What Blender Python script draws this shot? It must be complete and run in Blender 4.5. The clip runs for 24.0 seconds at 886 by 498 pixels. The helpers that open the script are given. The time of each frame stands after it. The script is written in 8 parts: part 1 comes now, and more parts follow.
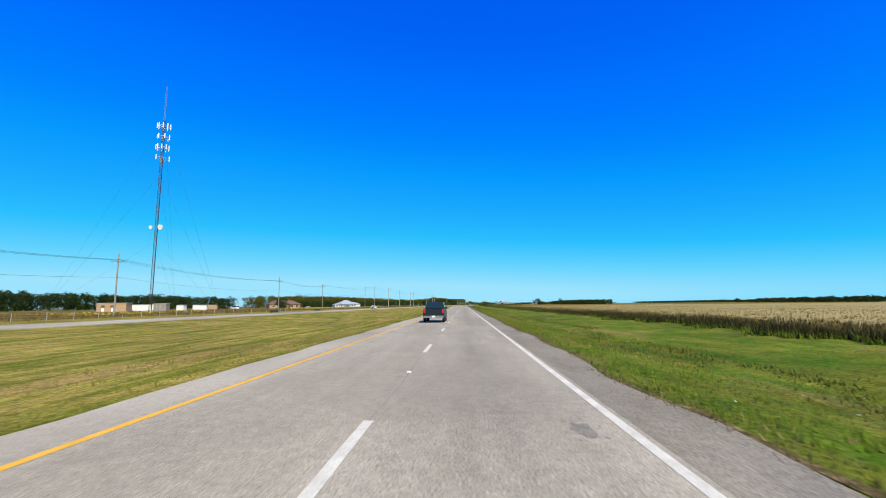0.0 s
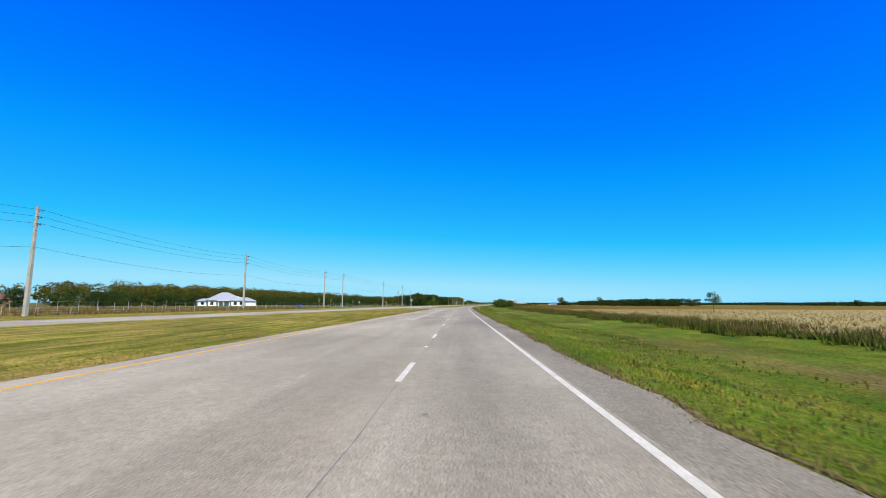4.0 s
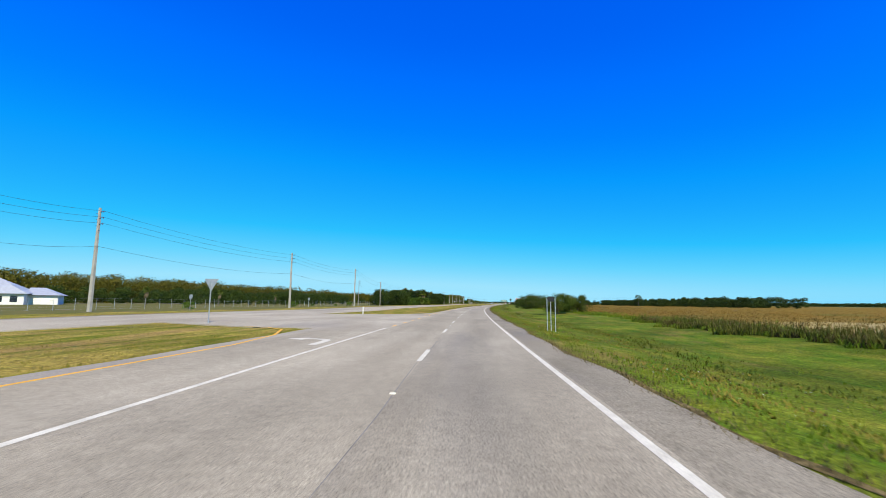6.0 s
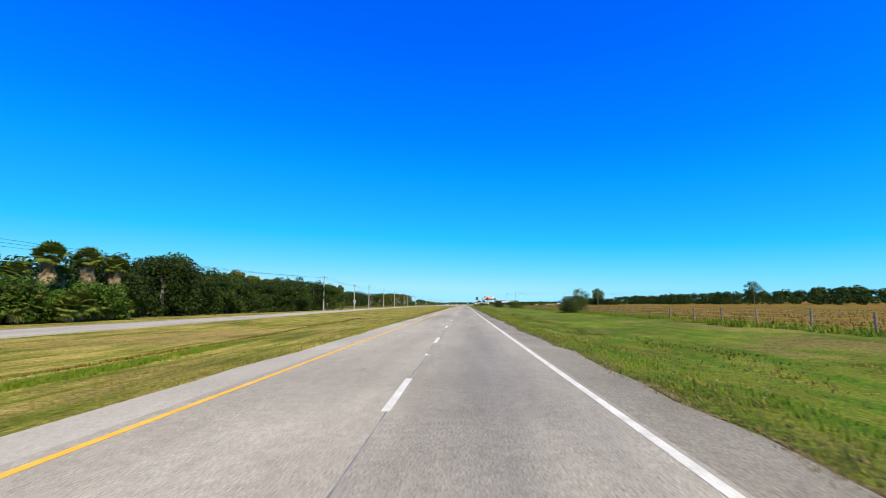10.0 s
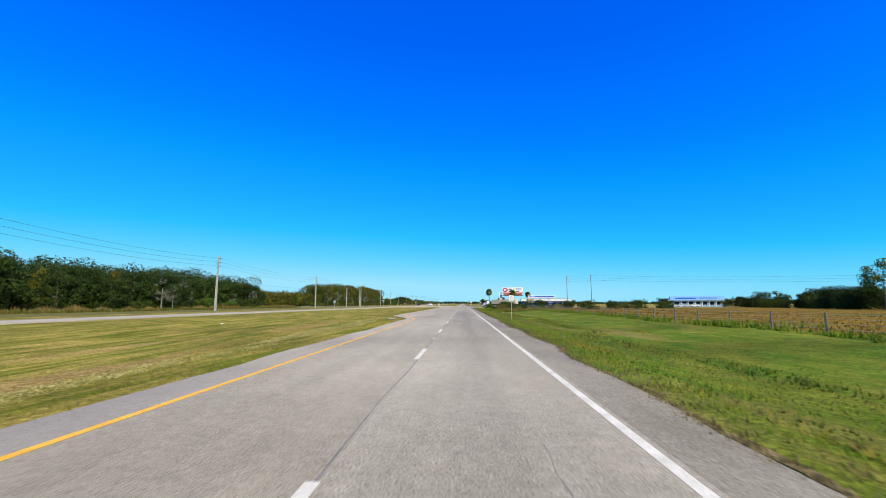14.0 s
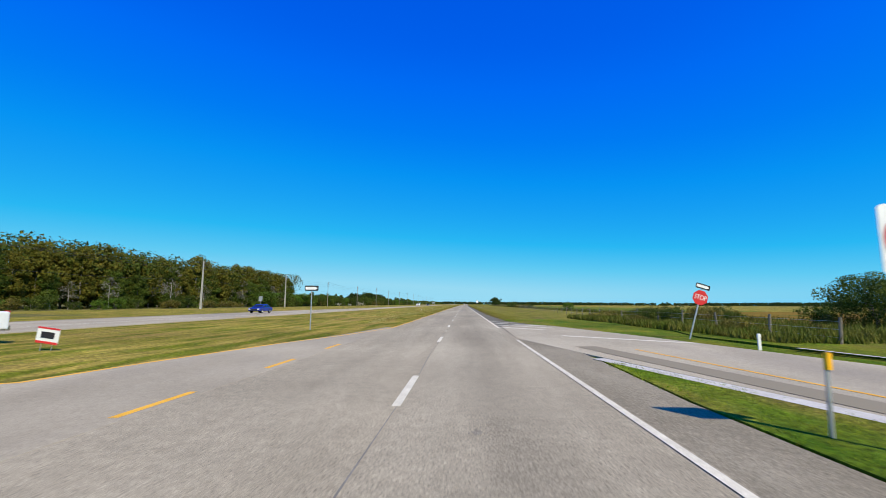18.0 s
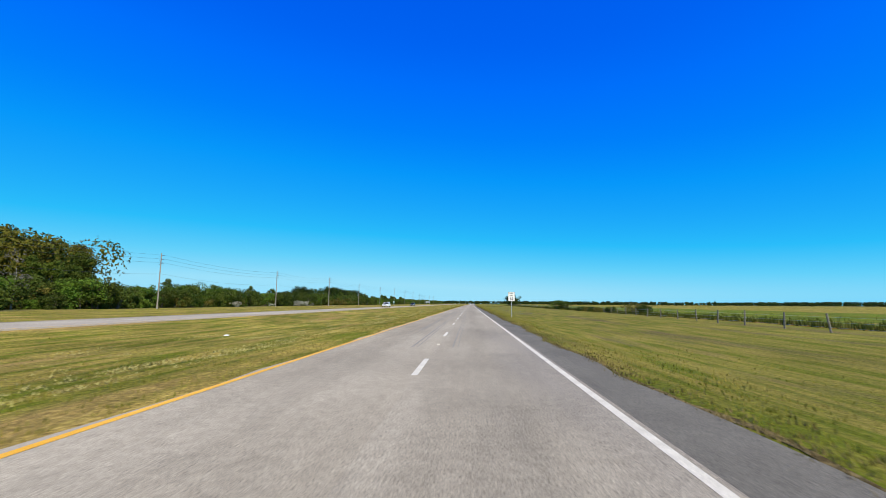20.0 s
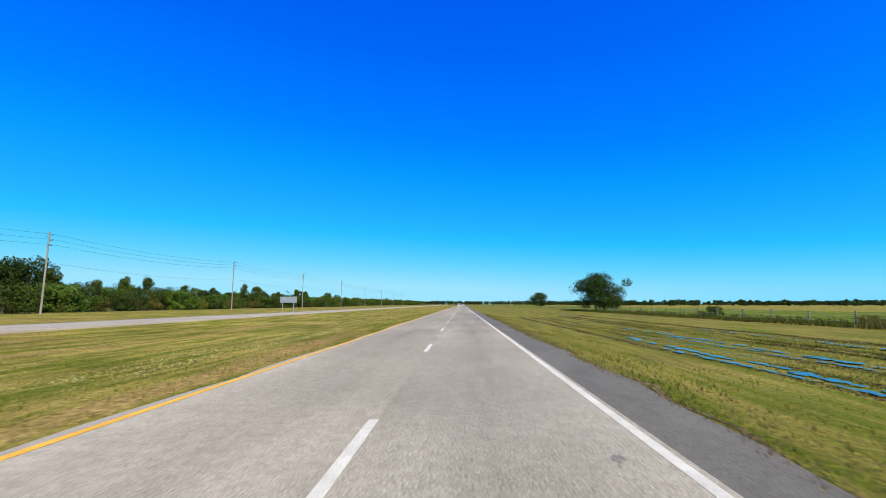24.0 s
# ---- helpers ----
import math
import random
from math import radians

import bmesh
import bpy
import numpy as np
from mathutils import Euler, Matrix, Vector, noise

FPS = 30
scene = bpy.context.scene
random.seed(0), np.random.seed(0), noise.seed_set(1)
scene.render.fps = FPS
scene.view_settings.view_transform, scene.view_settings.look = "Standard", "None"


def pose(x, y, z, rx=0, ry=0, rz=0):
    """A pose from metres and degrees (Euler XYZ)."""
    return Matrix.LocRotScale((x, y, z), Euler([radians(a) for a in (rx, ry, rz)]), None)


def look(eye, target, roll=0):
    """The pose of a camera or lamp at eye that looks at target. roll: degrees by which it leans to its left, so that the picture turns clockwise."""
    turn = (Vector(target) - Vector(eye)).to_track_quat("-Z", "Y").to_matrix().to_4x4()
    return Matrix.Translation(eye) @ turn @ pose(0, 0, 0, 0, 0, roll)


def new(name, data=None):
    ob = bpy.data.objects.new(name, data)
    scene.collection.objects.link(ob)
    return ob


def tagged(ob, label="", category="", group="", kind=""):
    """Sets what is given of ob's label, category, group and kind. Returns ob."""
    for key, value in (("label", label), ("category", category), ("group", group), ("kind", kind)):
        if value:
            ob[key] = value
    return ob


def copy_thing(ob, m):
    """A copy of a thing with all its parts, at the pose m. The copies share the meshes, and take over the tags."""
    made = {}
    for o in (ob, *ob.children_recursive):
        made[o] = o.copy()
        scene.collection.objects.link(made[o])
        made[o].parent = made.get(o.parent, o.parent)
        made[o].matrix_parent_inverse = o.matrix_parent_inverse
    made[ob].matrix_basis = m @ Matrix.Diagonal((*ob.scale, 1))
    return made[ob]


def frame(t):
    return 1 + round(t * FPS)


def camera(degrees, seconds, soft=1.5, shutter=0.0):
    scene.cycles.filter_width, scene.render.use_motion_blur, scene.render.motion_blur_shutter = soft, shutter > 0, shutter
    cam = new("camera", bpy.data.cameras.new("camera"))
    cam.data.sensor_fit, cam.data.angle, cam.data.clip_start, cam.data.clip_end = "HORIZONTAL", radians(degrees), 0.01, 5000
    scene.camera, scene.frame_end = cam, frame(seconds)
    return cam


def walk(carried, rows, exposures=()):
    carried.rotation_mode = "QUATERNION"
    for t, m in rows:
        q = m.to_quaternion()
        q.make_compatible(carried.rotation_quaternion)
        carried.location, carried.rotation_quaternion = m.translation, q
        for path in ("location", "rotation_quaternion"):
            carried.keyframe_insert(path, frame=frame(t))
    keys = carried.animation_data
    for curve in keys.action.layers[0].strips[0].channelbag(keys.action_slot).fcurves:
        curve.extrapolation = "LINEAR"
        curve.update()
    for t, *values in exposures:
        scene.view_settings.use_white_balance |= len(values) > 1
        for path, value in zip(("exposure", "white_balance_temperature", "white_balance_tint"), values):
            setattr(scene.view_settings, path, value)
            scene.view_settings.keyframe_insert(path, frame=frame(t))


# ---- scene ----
# The whole place stands at K of true size (one scale from start to end); all lengths below are true metres.
K = 0.59
# Curvature of the road in 1e-4 per metre, every 80 m from s = -40. s runs along the dashed line, e to its right.
KAPPA = (0.01, 0.06, 0.03, -0.29, 0.03, 1.87, 4.62, 4.52, 2.2, 0.59, 0.15, -0.14, -0.03, -0.09, -0.1, -0.09,
         -0.02, 0.05, 0.31, 0.31, 0.25, 0.23, 0.16, 0.1, 0.04, 0.01, 0.0)
S_TAB = np.arange(-2400.0, 4600.0, 4.0)
_k = np.interp(S_TAB, -40.0 + 80.0 * np.arange(len(KAPPA)), KAPPA, 0.0, 0.0) * 1e-4
H_TAB = np.concatenate([[0.0], np.cumsum((_k[1:] + _k[:-1]) * 2.0)])
_i0 = int(np.argmin(abs(S_TAB)))
H_TAB = H_TAB - H_TAB[_i0]
_hm = (H_TAB[1:] + H_TAB[:-1]) / 2
X_TAB = np.concatenate([[0.0], np.cumsum(np.sin(_hm) * 4.0)])
Y_TAB = np.concatenate([[0.0], np.cumsum(np.cos(_hm) * 4.0)])
X_TAB, Y_TAB = X_TAB - X_TAB[_i0], Y_TAB - Y_TAB[_i0]


def heading(s):
    return np.interp(s, S_TAB, H_TAB)


def spots(s, e, z=0.0):
    """World places, N x 3, of points given along and across the road."""
    s, e, z = np.broadcast_arrays(np.asarray(s, float), np.asarray(e, float), np.asarray(z, float))
    h = heading(s)
    near = np.clip(e, -220, 220)
    x = np.interp(s, S_TAB, X_TAB) + near * np.cos(h) + (e - near) * math.cos(0.06)
    y = np.interp(s, S_TAB, Y_TAB) - near * np.sin(h) - (e - near) * math.sin(0.06)
    return np.stack([x * K, y * K, z * K], -1)


def stand(s, e, z=0.0, turn=0.0, size=1.0):
    """The pose of a thing whose local y runs along the road, turned anticlockwise by turn degrees."""
    p = spots(s, e, z)
    m = Matrix.Translation(Vector(p)) @ Matrix.Rotation(-float(heading(s)) + radians(turn), 4, "Z")
    if size != 1.0:
        m = m @ (Matrix.Diagonal((size, size, size, 1)) if isinstance(size, (int, float)) else Matrix.Diagonal((*size, 1)))
    return m


# Camera: seconds, s, e, pitch, turn against the road's heading (left positive) and lean, in degrees.
cam = camera(91.3, 24.0, soft=0.5, shutter=0.032)
PATH = (
    (0.0, -6.55, 1.42, 97.30, 2.65, -0.54), (0.5, 26.12, 1.42, 97.31, 2.67, -0.46), (1.0, 58.82, 1.43, 97.32, 2.53, -0.39),
    (1.5, 91.59, 1.43, 97.28, 2.48, -0.36), (2.0, 124.39, 1.45, 97.32, 2.62, -0.37), (2.5, 157.16, 1.43, 97.28, 2.57, -0.30),
    (4.5, 288.24, 1.36, 97.15, 2.31, 0.31), (5.0, 320.99, 1.36, 97.04, 2.44, 0.36), (5.5, 353.74, 1.37, 97.12, 2.68, 0.45),
    (6.0, 386.46, 1.39, 97.06, 3.16, 0.53), (6.5, 419.13, 1.38, 97.09, 3.20, 0.47), (7.0, 451.76, 1.35, 97.13, 3.27, 0.43),
    (7.5, 484.46, 1.33, 97.19, 3.19, 0.23), (8.0, 517.19, 1.30, 97.15, 3.17, 0.05), (8.5, 549.93, 1.26, 97.21, 2.97, -0.15),
    (9.0, 582.67, 1.19, 97.12, 2.63, -0.32), (9.5, 615.40, 1.24, 97.19, 2.54, -0.43), (10.0, 648.10, 1.25, 97.26, 2.47, -0.56),
    (10.5, 680.78, 1.30, 97.25, 2.54, -0.57), (11.0, 713.45, 1.33, 97.36, 2.73, -0.66), (11.5, 746.15, 1.35, 97.34, 2.60, -0.62),
    (13.5, 877.19, 1.43, 97.12, 2.33, -0.09), (14.0, 909.96, 1.44, 97.17, 2.67, -0.05), (14.5, 942.77, 1.34, 97.15, 2.80, 0.08),
    (15.0, 975.54, 1.25, 97.07, 2.64, 0.14), (15.5, 1008.27, 1.24, 97.07, 2.76, 0.23), (16.0, 1041.01, 1.20, 97.08, 2.60, 0.34),
    (16.5, 1073.80, 1.32, 97.31, 2.39, 0.34), (17.0, 1106.52, 1.47, 97.24, 2.54, 0.45), (17.5, 1139.25, 1.33, 97.22, 2.66, 0.35),
    (18.0, 1172.01, 1.12, 97.21, 2.76, 0.30), (18.5, 1204.77, 1.17, 97.22, 3.13, 0.27), (20.5, 1335.88, 1.27, 97.11, 3.53, 0.35),
    (21.0, 1368.64, 1.24, 97.12, 3.36, 0.31), (21.5, 1401.35, 1.26, 97.19, 3.18, 0.33), (22.0, 1434.07, 1.25, 97.17, 3.11, 0.29),
    (22.5, 1466.85, 1.22, 97.13, 2.87, 0.27), (23.0, 1499.73, 1.16, 97.11, 2.70, 0.22), (23.5, 1532.82, 1.25, 97.23, 2.45, 0.07),
    (24.0, 1565.95, 1.29, 97.24, 2.42, -0.00))
EYE = 1.68
rows = []
for t, s, e, tilt, turn, lean in PATH:
    x, y, z = spots(s, e, EYE)
    rows.append((t, pose(x, y, z, tilt, 0, turn - math.degrees(heading(s))) @ pose(0, 0, 0, 0, 0, lean)))
walk(cam, rows, ((0.0, 0.66), (8.0, 0.68), (10.0, 0.78), (11.0, 0.74), (14.0, 0.68), (16.0, 0.62), (17.0, 0.52), (18.0, 0.52), (20.5, 0.64), (24.0, 0.68)))

# Sun behind and to the right of the drive, clear deep-blue sky.
SUN = Vector((0.348, -0.634, 0.69)).normalized()
world = bpy.data.worlds.new("sky")
scene.world = world
world.use_nodes = True
wn = world.node_tree.nodes
wn.clear()
sky = wn.new("ShaderNodeTexSky")
sky.sky_type, sky.sun_disc = "NISHITA", False
sky.sun_elevation, sky.sun_rotation = math.asin(SUN.z), math.atan2(SUN.x, SUN.y)
sky.air_density, sky.dust_density, sky.ozone_density = 1.0, 0.3, 3.0
split = wn.new("ShaderNodeSeparateColor")
level = wn.new("ShaderNodeMath")
level.operation, level.inputs[1].default_value = "MULTIPLY", 0.118
ramp = wn.new("ShaderNodeValToRGB")
SKY_COLOURS = ((0.07, (0.0, 0.085, 0.8)), (0.107, (0.0, 0.13, 0.93)), (0.125, (0.0, 0.165, 1.0)), (0.159, (0.0, 0.22, 1.0)), (0.212, (0.002, 0.325, 1.0)),
               (0.39, (0.025, 0.53, 1.0)), (0.55, (0.13, 0.66, 1.0)), (0.8, (0.35, 0.78, 1.0)))
while len(ramp.color_ramp.elements) < len(SKY_COLOURS):
    ramp.color_ramp.elements.new(0.5)
for stop, (place, colour) in zip(ramp.color_ramp.elements, SKY_COLOURS):
    stop.position, stop.color = place, (*colour, 1.0)
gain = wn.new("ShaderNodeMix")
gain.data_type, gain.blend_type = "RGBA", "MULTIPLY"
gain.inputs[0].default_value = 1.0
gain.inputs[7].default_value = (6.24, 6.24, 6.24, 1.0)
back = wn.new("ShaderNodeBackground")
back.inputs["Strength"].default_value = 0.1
wout = wn.new("ShaderNodeOutputWorld")
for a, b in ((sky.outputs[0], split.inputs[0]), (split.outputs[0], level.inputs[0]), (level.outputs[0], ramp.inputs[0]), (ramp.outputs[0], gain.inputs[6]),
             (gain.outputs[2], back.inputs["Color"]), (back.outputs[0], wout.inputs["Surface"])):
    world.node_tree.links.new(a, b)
sun = new("sun", bpy.data.lights.new("sun", "SUN"))
sun.data.energy, sun.data.angle, sun.data.color = 3.9, radians(0.53), (1.0, 0.905, 0.695)
sun.matrix_world = look(SUN * 50, (0, 0, 0))


# ---- materials ----
def rgb(c):
    return (*c, 1.0)


def material(name, a, b, size=1.0, rough=0.8, metal=0.0, bump=0.0, fine=0.06, stretch=(1, 1, 1), uv=False, island=0.0, c=None, spec=0.3, grain=None, sharp=0.15, speck=0.0, tracks=(), mottle=0.0, clump=0.0):
    """a and b mixed by noise about size metres across, c in sparse patches, fine grain and decimetre specks on top, bump in metres.
    tracks: worn bands along the road as (place across, half width, factor); mottle: slow change over tens of metres."""
    m = bpy.data.materials.new(name)
    m.use_nodes = True
    t = m.node_tree
    n, l = t.nodes, t.links
    bsdf = n["Principled BSDF"]
    co = n.new("ShaderNodeTexCoord")
    mp = n.new("ShaderNodeMapping")
    f = 1.0 if uv else 1.0 / K
    mp.inputs["Scale"].default_value = (f * stretch[0], f * stretch[1], f * stretch[2])
    l.new(co.outputs["UV" if uv else "Object"], mp.inputs["Vector"])
    even = n.new("ShaderNodeMapping")
    even.inputs["Scale"].default_value = (f, f, f)
    l.new(co.outputs["UV" if uv else "Object"], even.inputs["Vector"])

    def noise_at(scale, detail=4.0, rough_=0.6, where=None):
        q = n.new("ShaderNodeTexNoise")
        q.inputs["Scale"].default_value, q.inputs["Detail"].default_value, q.inputs["Roughness"].default_value = scale, detail, rough_
        l.new((where or mp).outputs[0], q.inputs["Vector"])
        return q.outputs["Fac"]

    def spread(sock, lo, hi):
        r = n.new("ShaderNodeMapRange")
        r.inputs["From Min"].default_value, r.inputs["From Max"].default_value = lo, hi
        l.new(sock, r.inputs["Value"])
        return r.outputs[0]

    def mix(fac, x, y, kind="MIX"):
        q = n.new("ShaderNodeMix")
        q.data_type, q.blend_type = "RGBA", kind
        for sock, v in ((q.inputs[0], fac), (q.inputs[6], x), (q.inputs[7], y)):
            if isinstance(v, (int, float)):
                sock.default_value = v
            elif isinstance(v, tuple):
                sock.default_value = rgb(v)
            else:
                l.new(v, sock)
        return q.outputs[2]

    col = mix(spread(noise_at(1.0 / size), 0.5 - sharp, 0.5 + sharp), a, b)
    if c:
        col = mix(spread(noise_at(0.23 / size, 6.0), 0.54, 0.66), col, c)
    if fine:
        g = noise_at(grain or min(14.0 / size, 60.0), 3.0, 0.75, even)
        gg = spread(g, 0.25, 0.75)
        k = n.new("ShaderNodeMapRange")
        k.inputs["To Min"].default_value, k.inputs["To Max"].default_value = 1 - fine * 2.5, 1 + fine * 2.5
        l.new(gg, k.inputs["Value"])
        v = n.new("ShaderNodeCombineColor")
        for i in range(3):
            l.new(k.outputs[0], v.inputs[i])
        col = mix(1.0, col, v.outputs[0], "MULTIPLY")
    def scaled(sock, lo, hi, amount):
        k = n.new("ShaderNodeMapRange")
        k.inputs["From Min"].default_value, k.inputs["From Max"].default_value = lo, hi
        k.inputs["To Min"].default_value, k.inputs["To Max"].default_value = 1 - amount, 1 + amount
        l.new(sock, k.inputs["Value"])
        v = n.new("ShaderNodeCombineColor")
        for i in range(3):
            l.new(k.outputs[0], v.inputs[i])
        return v.outputs[0]

    if speck:
        col = mix(1.0, col, scaled(noise_at(5.0, 2.0, 0.8, even), 0.3, 0.7, speck), "MULTIPLY")
    if clump:
        col = mix(1.0, col, scaled(noise_at(1.1, 4.0, 0.7, even), 0.35, 0.65, clump), "MULTIPLY")
    if mottle:
        col = mix(1.0, col, scaled(noise_at(0.11, 3.0, 0.6, even), 0.32, 0.68, mottle), "MULTIPLY")
    if tracks:
        sep = n.new("ShaderNodeSeparateXYZ")
        l.new(co.outputs["UV"], sep.inputs[0])
        wob = noise_at(0.09, 2.0, 0.5, even)
        for place, half, factor in tracks:
            off = n.new("ShaderNodeMath")
            off.operation = "MULTIPLY_ADD"
            off.inputs[1].default_value, off.inputs[2].default_value = 0.5, -place - 0.25
            l.new(wob, off.inputs[0])
            add_ = n.new("ShaderNodeMath")
            l.new(sep.outputs[0], add_.inputs[0])
            l.new(off.outputs[0], add_.inputs[1])
            ab = n.new("ShaderNodeMath")
            ab.operation = "ABSOLUTE"
            l.new(add_.outputs[0], ab.inputs[0])
            sm = n.new("ShaderNodeMapRange")
            sm.interpolation_type = "SMOOTHSTEP"
            sm.inputs["From Min"].default_value, sm.inputs["From Max"].default_value = half * 1.3, half * 0.2
            l.new(ab.outputs[0], sm.inputs["Value"])
            fad = n.new("ShaderNodeMath")
            fad.operation = "MULTIPLY"
            l.new(sm.outputs[0], fad.inputs[0])
            l.new(spread(noise_at(0.7, 5.0, 0.7), 0.25, 0.7), fad.inputs[1])
            col = mix(fad.outputs[0], col, mix(1.0, col, (factor, factor, factor), "MULTIPLY"))
    if island:
        geo = n.new("ShaderNodeNewGeometry")
        inf = n.new("ShaderNodeObjectInfo")
        add = n.new("ShaderNodeMath")
        add.operation = "ADD"
        l.new(geo.outputs["Random Per Island"], add.inputs[0])
        l.new(inf.outputs["Random"], add.inputs[1])
        k2 = n.new("ShaderNodeMapRange")
        k2.inputs["From Max"].default_value = 2.0
        k2.inputs["To Min"].default_value, k2.inputs["To Max"].default_value = 1 - island, 1 + island
        l.new(add.outputs[0], k2.inputs["Value"])
        v2 = n.new("ShaderNodeCombineColor")
        for i in range(3):
            l.new(k2.outputs[0], v2.inputs[i])
        col = mix(1.0, col, v2.outputs[0], "MULTIPLY")
    l.new(col, bsdf.inputs["Base Color"])
    bsdf.inputs["Roughness"].default_value, bsdf.inputs["Metallic"].default_value = rough, metal
    bsdf.inputs["Specular IOR Level"].default_value = spec
    if bump:
        bp = n.new("ShaderNodeBump")
        bp.inputs["Strength"].default_value, bp.inputs["Distance"].default_value = 0.8, bump * K
        l.new(noise_at(grain or min(9.0 / size, 50.0), 5.0, 0.7, even), bp.inputs["Height"])
        l.new(bp.outputs[0], bsdf.inputs["Normal"])
    return m


def leafy(name, a, b, island=0.45):
    """Foliage: thin, lets some light through."""
    m = material(name, a, b, size=1.6, rough=0.65, fine=0.05, island=island, spec=0.1)
    n, l = m.node_tree.nodes, m.node_tree.links
    bsdf, out = n["Principled BSDF"], n["Material Output"]
    tr = n.new("ShaderNodeBsdfTranslucent")
    ad = n.new("ShaderNodeMixShader")
    ad.inputs[0].default_value = 0.25
    l.new(bsdf.inputs["Base Color"].links[0].from_socket, tr.inputs["Color"])
    l.new(bsdf.outputs[0], ad.inputs[1])
    l.new(tr.outputs[0], ad.inputs[2])
    l.new(ad.outputs[0], out.inputs["Surface"])
    return m


ASPHALT = material("asphalt", (0.309, 0.262, 0.179), (0.402, 0.345, 0.241), 3.0, 0.9, fine=0.28, stretch=(1, 0.1, 1), uv=True, c=(0.283, 0.242, 0.171), bump=0.005, spec=0.1, grain=34.0, speck=0.13, mottle=0.12, clump=0.05,
                   tracks=((-2.75, 0.45, 0.9), (-1.85, 0.5, 0.86), (-1.0, 0.4, 0.92)))
DRIVEN_ASPHALT = material("worn_asphalt", (0.301, 0.256, 0.177), (0.386, 0.333, 0.234), 2.4, 0.9, fine=0.3, stretch=(1, 0.1, 1), uv=True, c=(0.227, 0.200, 0.157), bump=0.005, spec=0.1, grain=32.0, speck=0.13, mottle=0.12, clump=0.05,
                          tracks=((1.75, 0.75, 0.78), (0.75, 0.35, 0.93), (2.75, 0.35, 0.93)))
SHOULDER = material("shoulder_asphalt", (0.216, 0.183, 0.124), (0.283, 0.243, 0.170), 1.5, 0.92, fine=0.26, stretch=(1, 0.4, 1), uv=True, c=(0.206, 0.180, 0.140), bump=0.008, spec=0.1, grain=24.0, speck=0.14, mottle=0.1)
NEW_SHOULDER = material("new_shoulder_asphalt", (0.132, 0.119, 0.09), (0.17, 0.154, 0.117), 1.5, 0.92, fine=0.22, stretch=(1, 0.4, 1), uv=True, bump=0.006, spec=0.1, grain=28.0, speck=0.1)
TAN_ROAD = material("sandy_pavement", (0.41, 0.345, 0.225), (0.48, 0.415, 0.29), 5.0, 0.9, fine=0.14, uv=True, c=(0.37, 0.29, 0.165), bump=0.004, spec=0.1, grain=22.0, speck=0.07, mottle=0.12)
PALE_ROAD = material("pale_old_asphalt", (0.340, 0.290, 0.203), (0.433, 0.374, 0.268), 4.0, 0.9, fine=0.16, stretch=(1, 0.3, 1), uv=True, c=(0.288, 0.250, 0.193), bump=0.004, spec=0.1, grain=26.0, speck=0.08, mottle=0.1)
WHITE_PAINT = material("white_road_paint", (0.55, 0.5, 0.38), (0.7, 0.645, 0.5), 0.5, 0.7, fine=0.1, spec=0.1)
YELLOW_PAINT = material("yellow_road_paint", (0.72, 0.36, 0.02), (0.85, 0.45, 0.04), 0.6, 0.7, fine=0.08)
SEAM = material("road_seam", (0.15, 0.138, 0.115), (0.24, 0.22, 0.185), 0.6, 0.9, fine=0.15)
TYRE_MARK = material("tyre_marks", (0.2, 0.181, 0.141), (0.28, 0.255, 0.2), 0.4, 0.9, fine=0.25, grain=20.0)
STAIN = material("oil_stain", (0.185, 0.16, 0.112), (0.26, 0.228, 0.165), 0.3, 0.85, fine=0.25, grain=20.0)
VERGE = material("verge_grass", (0.064, 0.124, 0.006), (0.165, 0.166, 0.017), 1.3, 0.95, fine=0.26, stretch=(1, 0.3, 1), uv=True, c=(0.2, 0.15, 0.04), bump=0.1, grain=8.0, speck=0.26, mottle=0.3, spec=0.05, clump=0.2)
MOWN = material("mown_grass", (0.125, 0.138, 0.01), (0.305, 0.228, 0.048), 0.9, 0.95, fine=0.26, stretch=(1, 0.13, 1), uv=True, c=(0.3, 0.2, 0.06), bump=0.08, grain=8.0, sharp=0.1, speck=0.32, mottle=0.25, spec=0.05, clump=0.18)
DULL_MOWN = material("olive_mown_grass", (0.11, 0.125, 0.009), (0.24, 0.19, 0.04), 0.7, 0.95, fine=0.24, stretch=(1, 0.09, 1), uv=True, c=(0.14, 0.11, 0.04), bump=0.08, grain=8.0, sharp=0.12, speck=0.2, mottle=0.15, spec=0.05)
GOLD = material("dry_reed_field", (0.3, 0.23, 0.08), (0.38, 0.3, 0.13), 6.0, 0.95, fine=0.16, uv=True, c=(0.2, 0.2, 0.05), bump=0.2, spec=0.05)
RUST = material("rusty_pasture", (0.215, 0.118, 0.018), (0.165, 0.115, 0.018), 4.0, 0.95, fine=0.2, uv=True, c=(0.11, 0.115, 0.02), bump=0.1, spec=0.03, speck=0.25, mottle=0.15)
SCRUB = material("scrub_floor", (0.1, 0.11, 0.025), (0.17, 0.14, 0.05), 3.0, 0.95, fine=0.16, uv=True, bump=0.15, spec=0.05)
EDGE_SOIL = material("edge_soil", (0.085, 0.06, 0.022), (0.2, 0.15, 0.06), 0.25, 0.95, fine=0.25, bump=0.04, grain=14.0, spec=0.05, speck=0.3)
EARTH = material("bare_earth", (0.3, 0.2, 0.1), (0.4, 0.29, 0.16), 0.8, 0.95, fine=0.12)
FOREST_LEAF = leafy("forest_leaves", (0.045, 0.075, 0.008), (0.09, 0.115, 0.016))
